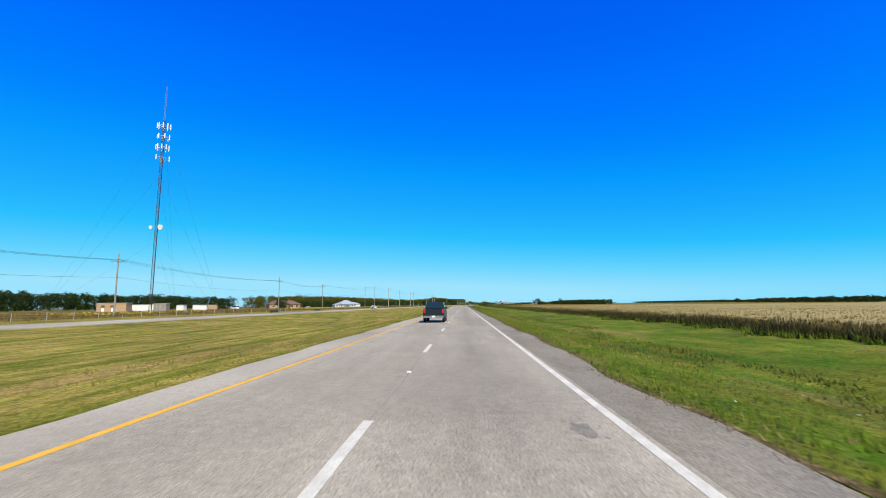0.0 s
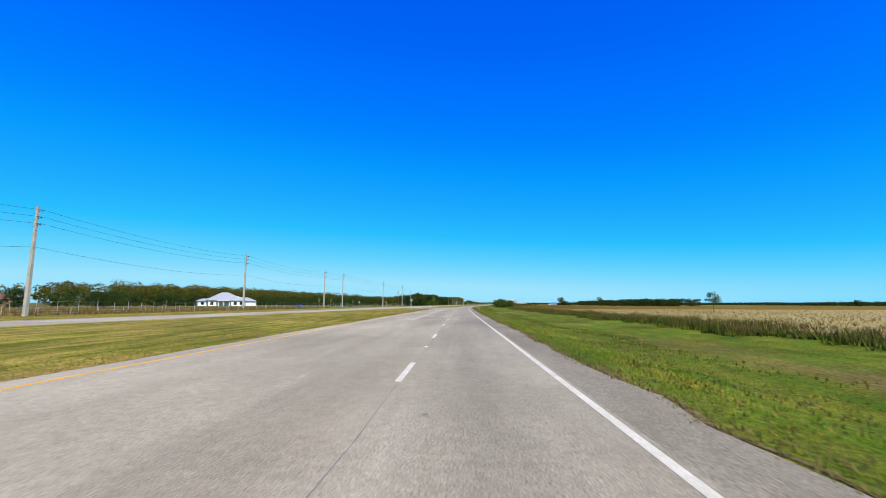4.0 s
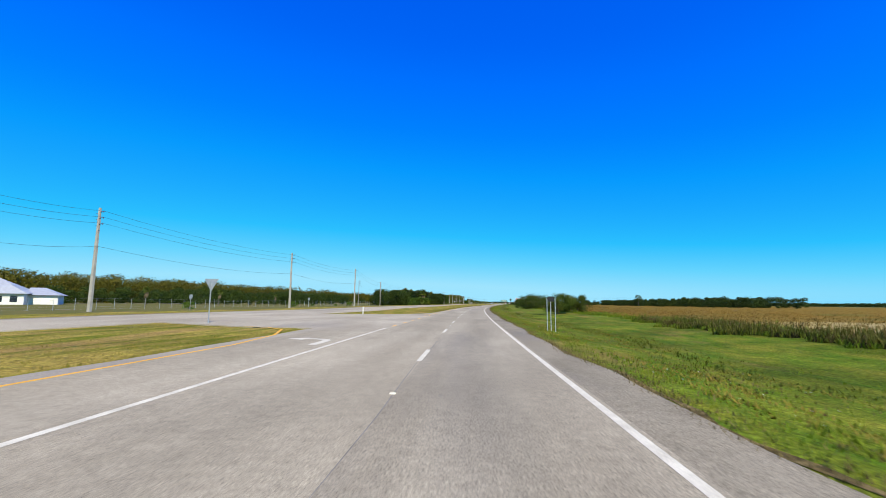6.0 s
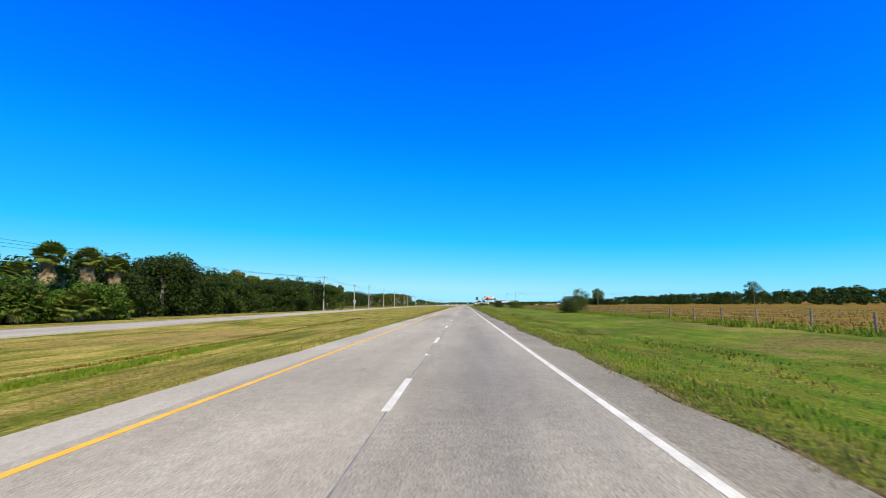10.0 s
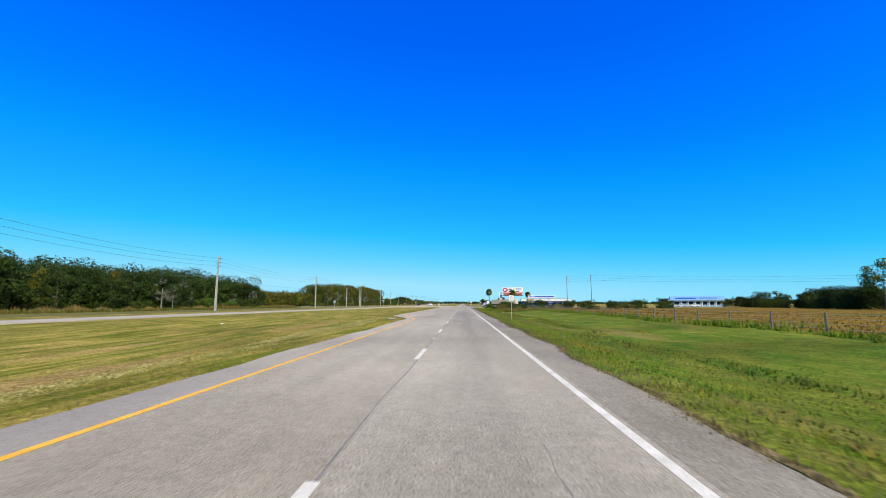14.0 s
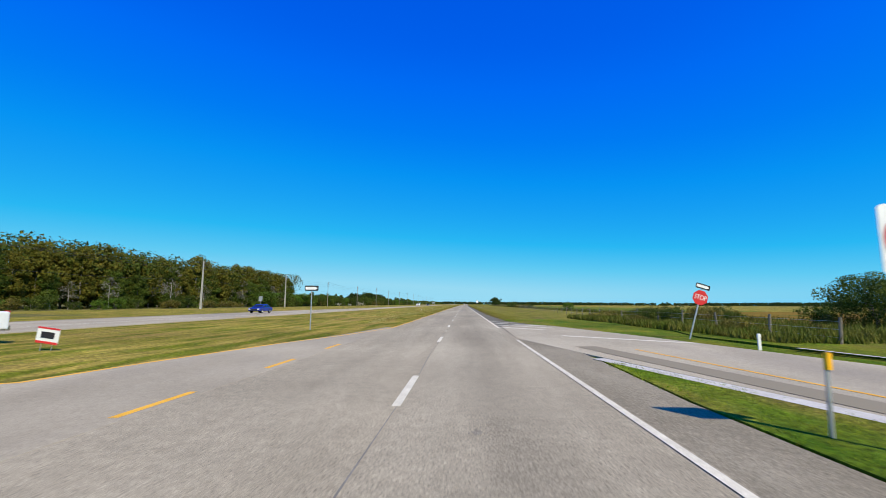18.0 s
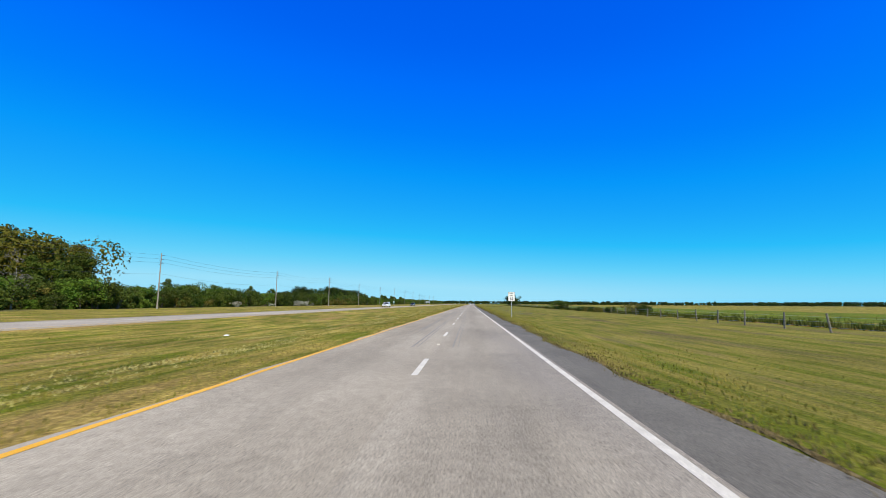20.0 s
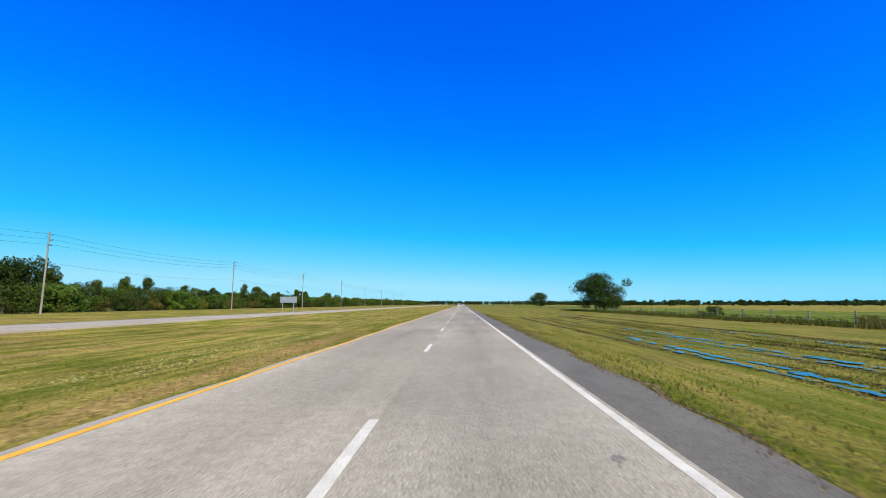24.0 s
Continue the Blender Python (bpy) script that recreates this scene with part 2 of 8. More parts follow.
OAK_LEAF = leafy("oak_leaves", (0.02, 0.04, 0.006), (0.05, 0.072, 0.012), 0.6)
BUSH_LEAF = leafy("bush_leaves", (0.036, 0.064, 0.008), (0.082, 0.102, 0.016), 0.6)
PALE_BLOOM = leafy("pale_blooms", (0.3, 0.29, 0.22), (0.42, 0.4, 0.32), 0.4)
BRIGHT_LEAF = leafy("bright_leaves", (0.05, 0.105, 0.01), (0.1, 0.15, 0.018), 0.6)
RUST_LEAF = leafy("autumn_leaves", (0.075, 0.086, 0.01), (0.15, 0.125, 0.016))
DRY_LEAF = leafy("dry_bush_leaves", (0.105, 0.1, 0.016), (0.19, 0.15, 0.035))
GREY_TWIG = leafy("grey_twigs", (0.13, 0.125, 0.09), (0.2, 0.18, 0.14))
PALM_LEAF = leafy("palm_leaves", (0.065, 0.11, 0.013), (0.165, 0.18, 0.03), 0.6)
DEAD_FROND = leafy("dead_fronds", (0.2, 0.15, 0.09), (0.28, 0.21, 0.13))
REED = leafy("reed_blades", (0.13, 0.1, 0.022), (0.31, 0.22, 0.07), 0.8)
RUST_BLADE = leafy("rusty_blades", (0.105, 0.075, 0.011), (0.22, 0.125, 0.02), 0.5)
# Darker than the reeds: shade on their road side is put into this colour.
SHADE_REED = leafy("reed_bases", (0.045, 0.044, 0.01), (0.11, 0.088, 0.026), 0.6)
DITCH_LEAF = leafy("ditch_leaves", (0.065, 0.095, 0.008), (0.14, 0.13, 0.024), 0.5)
SCUFF = material("faint_tyre_scuffs", (0.275, 0.239, 0.172), (0.36, 0.318, 0.235), 0.5, 0.9, fine=0.2, grain=18.0, spec=0.1)
DIRT_BLADE = leafy("brown_edge_grass", (0.1, 0.082, 0.025), (0.2, 0.152, 0.056), 0.6)
GREEN_BLADE = leafy("grass_blades", (0.09, 0.165, 0.007), (0.19, 0.215, 0.02), 0.5)
STRAW_BLADE = leafy("straw_blades", (0.14, 0.16, 0.012), (0.32, 0.25, 0.055), 0.5)
OCHRE_BLADE = leafy("ochre_blades", (0.17, 0.15, 0.018), (0.3, 0.21, 0.04), 0.5)
HAY = leafy("cut_hay", (0.36, 0.32, 0.09), (0.52, 0.45, 0.17), 0.4)
WHITE_FLOWER = leafy("white_flowers", (0.4, 0.42, 0.35), (0.52, 0.52, 0.45))
FLOWER = leafy("yellow_flowers", (0.55, 0.38, 0.02), (0.65, 0.48, 0.04))
BARK = material("bark", (0.09, 0.075, 0.06), (0.17, 0.145, 0.12), 0.25, 0.95, fine=0.15, bump=0.02)
PALE_BARK = material("pale_bark", (0.24, 0.22, 0.19), (0.34, 0.31, 0.27), 0.3, 0.95, fine=0.12, bump=0.02)
CONCRETE = material("pole_concrete", (0.3, 0.285, 0.25), (0.4, 0.38, 0.34), 0.8, 0.85, fine=0.06, bump=0.004)
POLE_WOOD = material("weathered_pole_wood", (0.21, 0.186, 0.155), (0.31, 0.276, 0.235), 0.4, 0.9, fine=0.1, stretch=(1, 1, 0.15), bump=0.006)
POST_WOOD = material("grey_post_wood", (0.13, 0.115, 0.09), (0.22, 0.2, 0.16), 0.2, 0.9, fine=0.12, bump=0.008)
STEEL = material("galvanised_steel", (0.42, 0.43, 0.44), (0.55, 0.56, 0.57), 0.3, 0.45, 0.7, fine=0.05)
DARK_STEEL = material("dark_steel", (0.05, 0.04, 0.05), (0.09, 0.075, 0.08), 0.5, 0.6, 0.3, fine=0.05)
WIRE = material("wire", (0.03, 0.03, 0.035), (0.05, 0.05, 0.055), 0.5, 0.6, fine=0.0)
INSULATOR = material("insulator", (0.06, 0.08, 0.14), (0.1, 0.12, 0.2), 0.1, 0.3, fine=0.0)


def plain(name, c, rough=0.5, metal=0.0, spec=0.4):
    d = tuple(x * 0.86 for x in c)
    return material(name, c, d, 0.7, rough, metal, fine=0.03, spec=spec)


SIGN_WHITE = plain("sign_white", (0.8, 0.8, 0.78), 0.45)
SIGN_GREEN = plain("sign_green", (0.0, 0.19, 0.13), 0.45)
SIGN_RED = plain("sign_red", (0.62, 0.03, 0.03), 0.45)
SIGN_BLACK = plain("sign_black", (0.02, 0.02, 0.022), 0.5)
SIGN_BLUE = plain("sign_blue", (0.02, 0.09, 0.5), 0.4)
SIGN_YELLOW = plain("delineator_yellow", (0.9, 0.45, 0.01), 0.45)
BROWN_PANEL = plain("brown_panel", (0.3, 0.09, 0.03), 0.6)
WALL_TAN = plain("tan_wall", (0.42, 0.275, 0.155), 0.9)
WALL_WHITE = plain("white_wall", (0.75, 0.74, 0.7), 0.85)
WALL_BLUE = plain("blue_wall", (0.2, 0.32, 0.52), 0.7)
NAVY_WALL = plain("navy_wall", (0.01, 0.06, 0.14), 0.6)
ROOF_BROWN = material("brown_shingle", (0.13, 0.075, 0.05), (0.19, 0.115, 0.08), 0.5, 0.9, fine=0.1)
ROOF_METAL = plain("pale_metal_roof", (0.4, 0.42, 0.45), 0.5, 0.1)
GLASS = plain("dark_glass", (0.015, 0.02, 0.025), 0.08, 0.0, 0.6)
TYRE = plain("tyre_rubber", (0.02, 0.02, 0.02), 0.85)
RIM = plain("polished_rim", (0.6, 0.6, 0.62), 0.3, 0.8)
CHROME = plain("chrome", (0.6, 0.61, 0.63), 0.14, 1.0)
LAMP_RED = plain("red_lamp", (0.45, 0.02, 0.02), 0.25)
LAMP_CLEAR = plain("clear_lamp", (0.7, 0.7, 0.7), 0.2)
PAINT_BLACK = plain("black_car_paint", (0.012, 0.014, 0.018), 0.3, 0.0, 0.35)
PAINT_WHITE = plain("white_car_paint", (0.8, 0.8, 0.8), 0.3, 0.0, 0.6)
PAINT_BLUE = plain("blue_car_paint", (0.012, 0.03, 0.28), 0.25, 0.1, 0.6)
PAINT_SLATE = plain("slate_blue_car_paint", (0.05, 0.08, 0.13), 0.25, 0.2, 0.6)
CRATE = material("bleached_crate_wood", (0.46, 0.4, 0.28), (0.62, 0.55, 0.41), 0.3, 0.85, fine=0.14)
WATER = plain("ditch_water", (0.05, 0.07, 0.08), 0.12, 0.0, 0.9)
STONE = material("concrete_kerb", (0.45, 0.42, 0.37), (0.55, 0.52, 0.46), 0.6, 0.9, fine=0.08)


# ---- mesh helpers (true metres in, K applied once) ----
class Shape:
    """Faces gathered in true metres."""

    def __init__(self):
        self.v, self.f = [], []

    def add(self, verts, faces):
        o = len(self.v)
        self.v += [tuple(p) for p in verts]
        self.f += [tuple(o + i for i in q) for q in faces]
        return self

    def box(self, x0, x1, y0, y1, z0, z1, cut=0.0):
        """A box, its upright edges chamfered by cut."""
        c = cut
        if c:
            ring = [(x0 + c, y0), (x1 - c, y0), (x1, y0 + c), (x1, y1 - c), (x1 - c, y1), (x0 + c, y1), (x0, y1 - c), (x0, y0 + c)]
        else:
            ring = [(x0, y0), (x1, y0), (x1, y1), (x0, y1)]
        return self.prism(ring, z0, z1)

    def prism(self, ring, z0, z1, top=None):
        n = len(ring)
        top = top or ring
        vs = [(x, y, z0) for x, y in ring] + [(x, y, z1) for x, y in top]
        fs = [tuple(range(n - 1, -1, -1)), tuple(range(n, 2 * n))] + [(i, (i + 1) % n, n + (i + 1) % n, n + i) for i in range(n)]
        return self.add(vs, fs)

    def side_prism(self, outline, x0, x1):
        """An outline in (y, z) pushed along x."""
        n = len(outline)
        vs = [(x0, y, z) for y, z in outline] + [(x1, y, z) for y, z in outline]
        fs = [tuple(range(n)), tuple(range(2 * n - 1, n - 1, -1))] + [((i + 1) % n, i, n + i, n + (i + 1) % n) for i in range(n)]
        return self.add(vs, fs)

    def tube(self, p, q, r0, r1=None, n=8, caps=True):
        p, q = Vector(p), Vector(q)
        r1 = r0 if r1 is None else r1
        d = (q - p).normalized()
        u = d.orthogonal().normalized()
        w = d.cross(u)
        ring = [(math.cos(2 * math.pi * i / n), math.sin(2 * math.pi * i / n)) for i in range(n)]
        vs = [p + (u * c + w * s) * r0 for c, s in ring] + [q + (u * c + w * s) * r1 for c, s in ring]
        fs = [(i, (i + 1) % n, n + (i + 1) % n, n + i) for i in range(n)]
        if caps:
            fs += [tuple(range(n - 1, -1, -1)), tuple(range(n, 2 * n))]
        return self.add(vs, fs)

    def line(self, pts, r, n=5):
        """One connected thin tube through the points."""
        pts = [Vector(p) for p in pts]
        vs, fs = [], []
        for i, p in enumerate(pts):
            d = (pts[min(i + 1, len(pts) - 1)] - pts[max(i - 1, 0)]).normalized()
            u = d.cross(Vector((0.13, 0.21, 1.0))).normalized()
            w = d.cross(u)
            vs += [p + (u * math.cos(6.283185 * k / n) + w * math.sin(6.283185 * k / n)) * r for k in range(n)]
        for i in range(len(pts) - 1):
            fs += [(i * n + k, i * n + (k + 1) % n, (i + 1) * n + (k + 1) % n, (i + 1) * n + k) for k in range(n)]
        return self.add(vs, fs)

    def ring_plate(self, r0, r1, y0, y1, n=28):
        """A flat ring in the x-z plane."""
        vs, fs = [], []
        for i in range(n):
            a = 2 * math.pi * i / n
            for r, y in ((r0, y0), (r1, y0), (r1, y1), (r0, y1)):
                vs.append((r * math.cos(a), y, r * math.sin(a)))
        for i in range(n):
            j = (i + 1) % n
            for k in range(4):
                fs.append((4 * i + k, 4 * i + (k + 1) % 4, 4 * j + (k + 1) % 4, 4 * j + k))
        return self.add(vs, fs)

    def shifted(self, x=0, y=0, z=0, start=0):
        self.v[start:] = [(a + x, b + y, c + z) for a, b, c in self.v[start:]]
        return self


def mesh_of(name, verts, faces, mat, smooth=False):
    me = bpy.data.meshes.new(name)
    v = np.asarray(verts, float) * K
    if isinstance(faces, np.ndarray):
        nf, k = faces.shape
        me.vertices.add(len(v))
        me.vertices.foreach_set("co", v.astype(np.float32).ravel())
        me.loops.add(nf * k)
        me.loops.foreach_set("vertex_index", faces.astype(np.int32).ravel())
        me.polygons.add(nf)
        me.polygons.foreach_set("loop_start", np.arange(0, nf * k, k, dtype=np.int32))
        me.polygons.foreach_set("use_smooth", np.zeros(nf, bool))
        me.update(calc_edges=True)
    else:
        me.from_pydata([tuple(p) for p in v], [], faces)
    for m in (mat if isinstance(mat, (list, tuple)) else [mat]):
        me.materials.append(m)
    if smooth:
        me.polygons.foreach_set("use_smooth", np.ones(len(me.polygons), bool))
    return me


def part(name, shape, mat, parent=None, label="", smooth=False, at=None):
    """One mesh object under a thing or a part."""
    me = shape if isinstance(shape, bpy.types.Mesh) else mesh_of(name, shape.v, shape.f, mat, smooth)
    ob = new(name, me)
    if parent is not None:
        ob.parent = parent
    if at is not None:
        ob.matrix_basis = Matrix.Translation(Vector(at) * K) if len(at) == 3 else Matrix.Translation(Vector(at[:3]) * K) @ Matrix.Rotation(radians(at[3]), 4, "Z")
    if label:
        ob["label"] = label
    return ob


def thing(name, label, category, group="", kind=""):
    return tagged(new(name), label, category, group, kind)


def rounded(ob, width=0.03):
    """Soft edges, worked into the mesh itself."""
    bm = bmesh.new()
    bm.from_mesh(ob.data)
    bmesh.ops.remove_doubles(bm, verts=bm.verts, dist=1e-5)
    bmesh.ops.bevel(bm, geom=[e for e in bm.edges if e.calc_face_angle(0) > 0.5], offset=width * K, segments=2, affect="EDGES", profile=0.6)
    bm.to_mesh(ob.data)
    bm.free()
    return ob


def lettering(name, words, height, mat, parent, x, y, z, turn=0.0, width=None, extrude=0.004):
    """Letters of the built-in font as a mesh, facing local -y."""
    cu = bpy.data.curves.new(name, "FONT")
    cu.body, cu.size, cu.align_x, cu.align_y, cu.extrude = words, height * K * 1.38, "CENTER", "CENTER", extrude * K
    ob = new(name, cu)
    bpy.context.view_layer.update()
    me = bpy.data.meshes.new_from_object(ob.evaluated_get(bpy.context.evaluated_depsgraph_get()))
    bpy.data.objects.remove(ob)
    me.materials.clear()
    me.materials.append(mat)
    o = new(name, me)
    o.parent = parent
    wide = max((v.co.x for v in me.vertices), default=1) - min((v.co.x for v in me.vertices), default=0)
    sx = width * K / wide if width else 1.0
    o.matrix_basis = Matrix.Translation(Vector((x, y, z)) * K) @ Matrix.Rotation(radians(turn), 4, "Z") @ Matrix.Rotation(math.pi / 2, 4, "X") @ Matrix.Diagonal((sx, 1, 1, 1))
    return o


# ---- ground ----
def smooth01(x):
    x = np.clip(x, 0, 1)
    return x * x * (3 - 2 * x)


def band(s, a, b, ramp):
    """1 between a and b, falling to 0 over ramp outside."""
    return smooth01((s - a + ramp) / ramp) * smooth01((b + ramp - s) / ramp)


OPP = np.array(((-2400, -36), (200, -36), (350, -27), (435, -20.8), (470, -17.4), (490, -18.4), (510, -19.5), (540, -19.5), (610, -21), (670, -25), (740, -29.5), (850, -35),
                (945, -37), (1010, -35), (1070, -30), (1130, -26), (1190, -23.5), (1300, -25), (1400, -25.8), (4600, -26)))


def opp_in(s):
    """Inner edge of the other carriageway."""
    return np.interp(s, OPP[:, 0], OPP[:, 1])


def opp_out(s):
    return opp_in(s) - 9.4 - 3.6 * band(s, 440, 600, 60) - 3.6 * band(s, 1180, 1260, 60)


def opp_rise(s):
    """Banking of the other carriageway in the bend."""
    return 0.012 * band(s, 400, 620, 90)


def wiggle(s, seed, amp):
    return amp * (np.sin(s * 0.71 + seed) + np.sin(s * 0.233 + 2.1 * seed) + 0.7 * np.sin(s * 1.93 + 0.7 * seed)) / 2


def edge_left(s):
    return -4.85 + 0.92 * band(s, 1205, 5000, 20) - 3.6 * band(s, 262, 408, 60) - 3.6 * band(s, 972, 1100, 14) + wiggle(s, 1.0, 0.13)


def edge_right(s):
    return 4.95 + wiggle(s, 2.0, 0.2) + wiggle(s * 2.7, 4.0, 0.07)


def ground_z(s, e):
    o_in, o_out = opp_in(s), opp_out(s)
    right = smooth01((e - 5.6) / 5.0) * (1 - smooth01((e - 14) / 8.0)) * -0.38 * (1 - band(s, 1075, 1232, 25)) - 0.12 * smooth01((e - 5.4) / 3.0) * (1 - band(s, 1085, 1215, 20))
    mid = (o_in - 5.0) / 2
    wide = np.maximum(np.abs(-5.4 - mid), 1.0)
    hollow = np.clip(1 - ((e - mid) / wide) ** 2, 0, 1) * -0.42 * (1 - band(s, 230, 470, 40)) * (1 - band(s, 960, 1240, 40))
    hollow = np.where((e < -5.0) & (e > o_in), hollow, 0.0)
    bank = np.where(e < o_in, opp_rise(s) * np.clip(o_in - e, 0, 14) * (1 - smooth01((o_out - e) / 25.0)), 0.0)
    z = np.where(e > 0, right, hollow + bank)
    return z - 0.045


S_ROWS = np.concatenate([np.arange(-2300, -60, 80.0), np.arange(-60, 1780, 5.0), np.arange(1780, 2400, 30.0), np.arange(2400, 4500, 150.0)])
E_COLS = np.array([-2300, -1500, -900, -600, -450, -340, -260, -200, -160, -130, -110, -95, -85, -78, -72, -66, -60, -56, -52, -48, -45, -42, -39, -36.5, -34,
                   -31.5, -29, -27, -25, -23, -21, -19, -17, -15, -13, -11, -9.5, -8.6, -7.6, -6.6, -5.8, -5.2, -4.7, 0.0, 4.9, 5.3, 5.8, 6.4, 7.2, 8.2, 9.4, 10.6, 11.8, 13, 14.5,
                   16, 18, 20, 22, 24, 27, 31, 36, 42, 50, 60, 75, 95, 120, 160, 220, 320, 450, 650, 950, 1500, 2300.0])
SS, EE = np.meshgrid(S_ROWS, E_COLS, indexing="ij")
rngg = np.random.default_rng(3)
ZZ = ground_z(SS, EE)
rough = np.where((EE > 6) | (EE < opp_out(SS) - 2) | ((EE < -6) & (EE > opp_in(SS) + 1)), 1.0, 0.0) * (np.abs(EE) < 300)
ZZ = ZZ + rough * rngg.uniform(-0.05, 0.03, ZZ.shape)
gv = spots(SS.ravel(), EE.ravel(), ZZ.ravel()) / K
nr, nc = SS.shape
idx = np.arange(nr * nc).reshape(nr, nc)
gf = np.stack([idx[:-1, :-1], idx[:-1, 1:], idx[1:, 1:], idx[1:, :-1]], -1).reshape(-1, 4)
ground = new("ground", mesh_of("ground", gv, gf, [VERGE, MOWN, GOLD, RUST, SCRUB, DULL_MOWN]))
tagged(ground, "flat grassy verges, mown median and dry pasture", "ground", kind="structure")
sc = ((SS[:-1, :-1] + SS[1:, 1:]) / 2).ravel()
ec = ((EE[:-1, :-1] + EE[1:, 1:]) / 2).ravel()
gm = np.zeros(len(sc), int)
gm[(ec < -1)] = 1
gm[(ec > 5) & (sc > 1225)] = 5
gm[(ec < opp_out(sc) - 14) & (sc < 420)] = 3
gm[(ec < opp_out(sc) - 12) & (sc >= 420)] = 4
gm[(ec < opp_out(sc) - 40) & (sc > 1230)] = 4
gm[(ec < opp_out(sc) - 12) & (ec > opp_out(sc) - 40) & (sc > 1230)] = 1
gm[ec < -200] = 4
gm[(ec > 25) & (sc < 440)] = 2
gm[(ec > 24) & (sc >= 440) & (sc < 1100)] = 3
gm[(ec > 30) & (sc >= 1100)] = 3
gm[(ec > 38) & (sc >= 1300)] = 0
gm[(ec > 90) & (sc >= 1100)] = 1
gm[ec > 600] = 4
ground.data.polygons.foreach_set("material_index", gm.astype(np.int32))


def uv_from(me, s, e):
    """u across, v along the road, in metres."""
    lay = me.uv_layers.new(name="road")
    li = np.empty(len(me.loops), np.int32)
    me.loops.foreach_get("vertex_index", li)
    lay.data.foreach_set("uv", np.stack([np.asarray(e)[li], np.asarray(s)[li]], -1).astype(np.float32).ravel())


uv_from(ground.data, SS.ravel(), EE.ravel())


# ---- pavements ----
def strip(name, s, lines, zs, mats, parent=None, skirt=0.14, label="", category=""):
    """A slab along s with edges at the given lines (functions or numbers), a material between each pair, its outer sides going down."""
    s = np.asarray(s, float)
    cols = [np.broadcast_to(q(s) if callable(q) else q, s.shape).astype(float) for q in lines]
    hs = [np.broadcast_to(q(s) if callable(q) else q, s.shape).astype(float) for q in zs]
    cols = [cols[0] - 0.02] + cols + [cols[-1] + 0.02]
    hs = [hs[0] - skirt] + hs + [hs[-1] - skirt]
    sv = np.concatenate([s] * len(cols))
    ev = np.concatenate(cols)
    v = spots(sv, ev, np.concatenate(hs)) / K
    n = len(s)
    fs, mi = [], []
    order = [0] + list(range(len(mats))) + [len(mats) - 1]
    flat = list(dict.fromkeys(mats))
    for c in range(len(cols) - 1):
        a = np.arange(n - 1) + c * n
        fs.append(np.stack([a, a + n, a + n + 1, a + 1], -1))
        mi += [flat.index(mats[order[c]])] * (n - 1)
    me = mesh_of(name, v, np.concatenate(fs), flat)
    me.polygons.foreach_set("material_index", np.array(mi, np.int32))
    uv_from(me, sv, ev)
    ob = new(name, me)
    if parent is not None:
        ob.parent = parent
    if category:
        tagged(ob, label, category, kind="structure")
    return ob


def patch(name, outline, z, mat, parent=None, skirt=0.14, label="", category="", steps=4.0):
    """A slab over an outline of (s, e) corners."""
    pts = []
    for (s0, e0), (s1, e1) in zip(outline, outline[1:] + outline[:1]):
        k = max(1, int(math.hypot(s1 - s0, e1 - e0) / steps))
        pts += [(s0 + (s1 - s0) * i / k, e0 + (e1 - e0) * i / k) for i in range(k)]
    a = np.array(pts)
    area = np.sum(a[:, 0] * np.roll(a[:, 1], -1) - np.roll(a[:, 0], -1) * a[:, 1])
    if area > 0:
        a = a[::-1]
    n = len(a)
    v = np.concatenate([spots(a[:, 0], a[:, 1], z), spots(a[:, 0], a[:, 1], z - skirt)]) / K
    fs = [tuple(range(n))] + [(i, n + i, n + (i + 1) % n, (i + 1) % n) for i in range(n)]
    me = mesh_of(name, v, fs, mat)
    uv_from(me, np.tile(a[:, 0], 2), np.tile(a[:, 1], 2))
    bm = bmesh.new()
    bm.from_mesh(me)
    bmesh.ops.triangulate(bm, faces=[f for f in bm.faces if len(f.verts) > 4])
    bm.to_mesh(me)
    bm.free()
    ob = new(name, me)
    if parent is not None:
        ob.parent = parent
    if category:
        tagged(ob, label, category, kind="structure")
    return ob


ALONG = np.concatenate([np.arange(-2300, -60, 40.0), np.arange(-60, 1780, 2.0), np.arange(1780, 4400, 20.0)])
near_side = ALONG[ALONG <= 1194]
road = strip("road", ALONG, [edge_left, -3.75, 0.05, 3.75], [0.0] * 4, [PALE_ROAD, ASPHALT, DRIVEN_ASPHALT],
             label="pale grey two-lane asphalt carriageway with worn wheel tracks", category="road")
strip("shoulder", near_side[near_side <= 1090], [3.75, edge_right], [0.0, -0.02], [SHOULDER], road)
strip("shoulder", ALONG[(ALONG >= 1150) & (ALONG <= 1204)], [3.75, lambda s: np.interp(s, (1150, 1153, 1165, 1180, 1186, 1204), (7.4, 7.1, 5.55, 5.05, 5.25, 5.3))], [0.0, 0.0], [SHOULDER], road)
strip("shoulder", ALONG[ALONG >= 1204], [3.75, edge_right], [0.0, -0.02], [NEW_SHOULDER], road)
for a0, a1 in ((250, 412), (962, 1106)):
    strip("turn_lane", ALONG[(ALONG >= a0) & (ALONG <= a1)], [lambda s: np.minimum(edge_left(s) + 0.85, -3.8), -3.78], [0.0015, 0.0015], [ASPHALT], road, 0.02)
road_far = strip("road_opposite", ALONG, [opp_out, lambda s: opp_out(s) + 1.2, opp_in], [lambda s: 0.01 + opp_rise(s) * (opp_in(s) - opp_out(s)), lambda s: 0.01 + opp_rise(s) * (opp_in(s) - opp_out(s) - 1.2), 0.01],
                 [SHOULDER, PALE_ROAD], label="pale asphalt carriageway for oncoming traffic beyond the median", category="road")


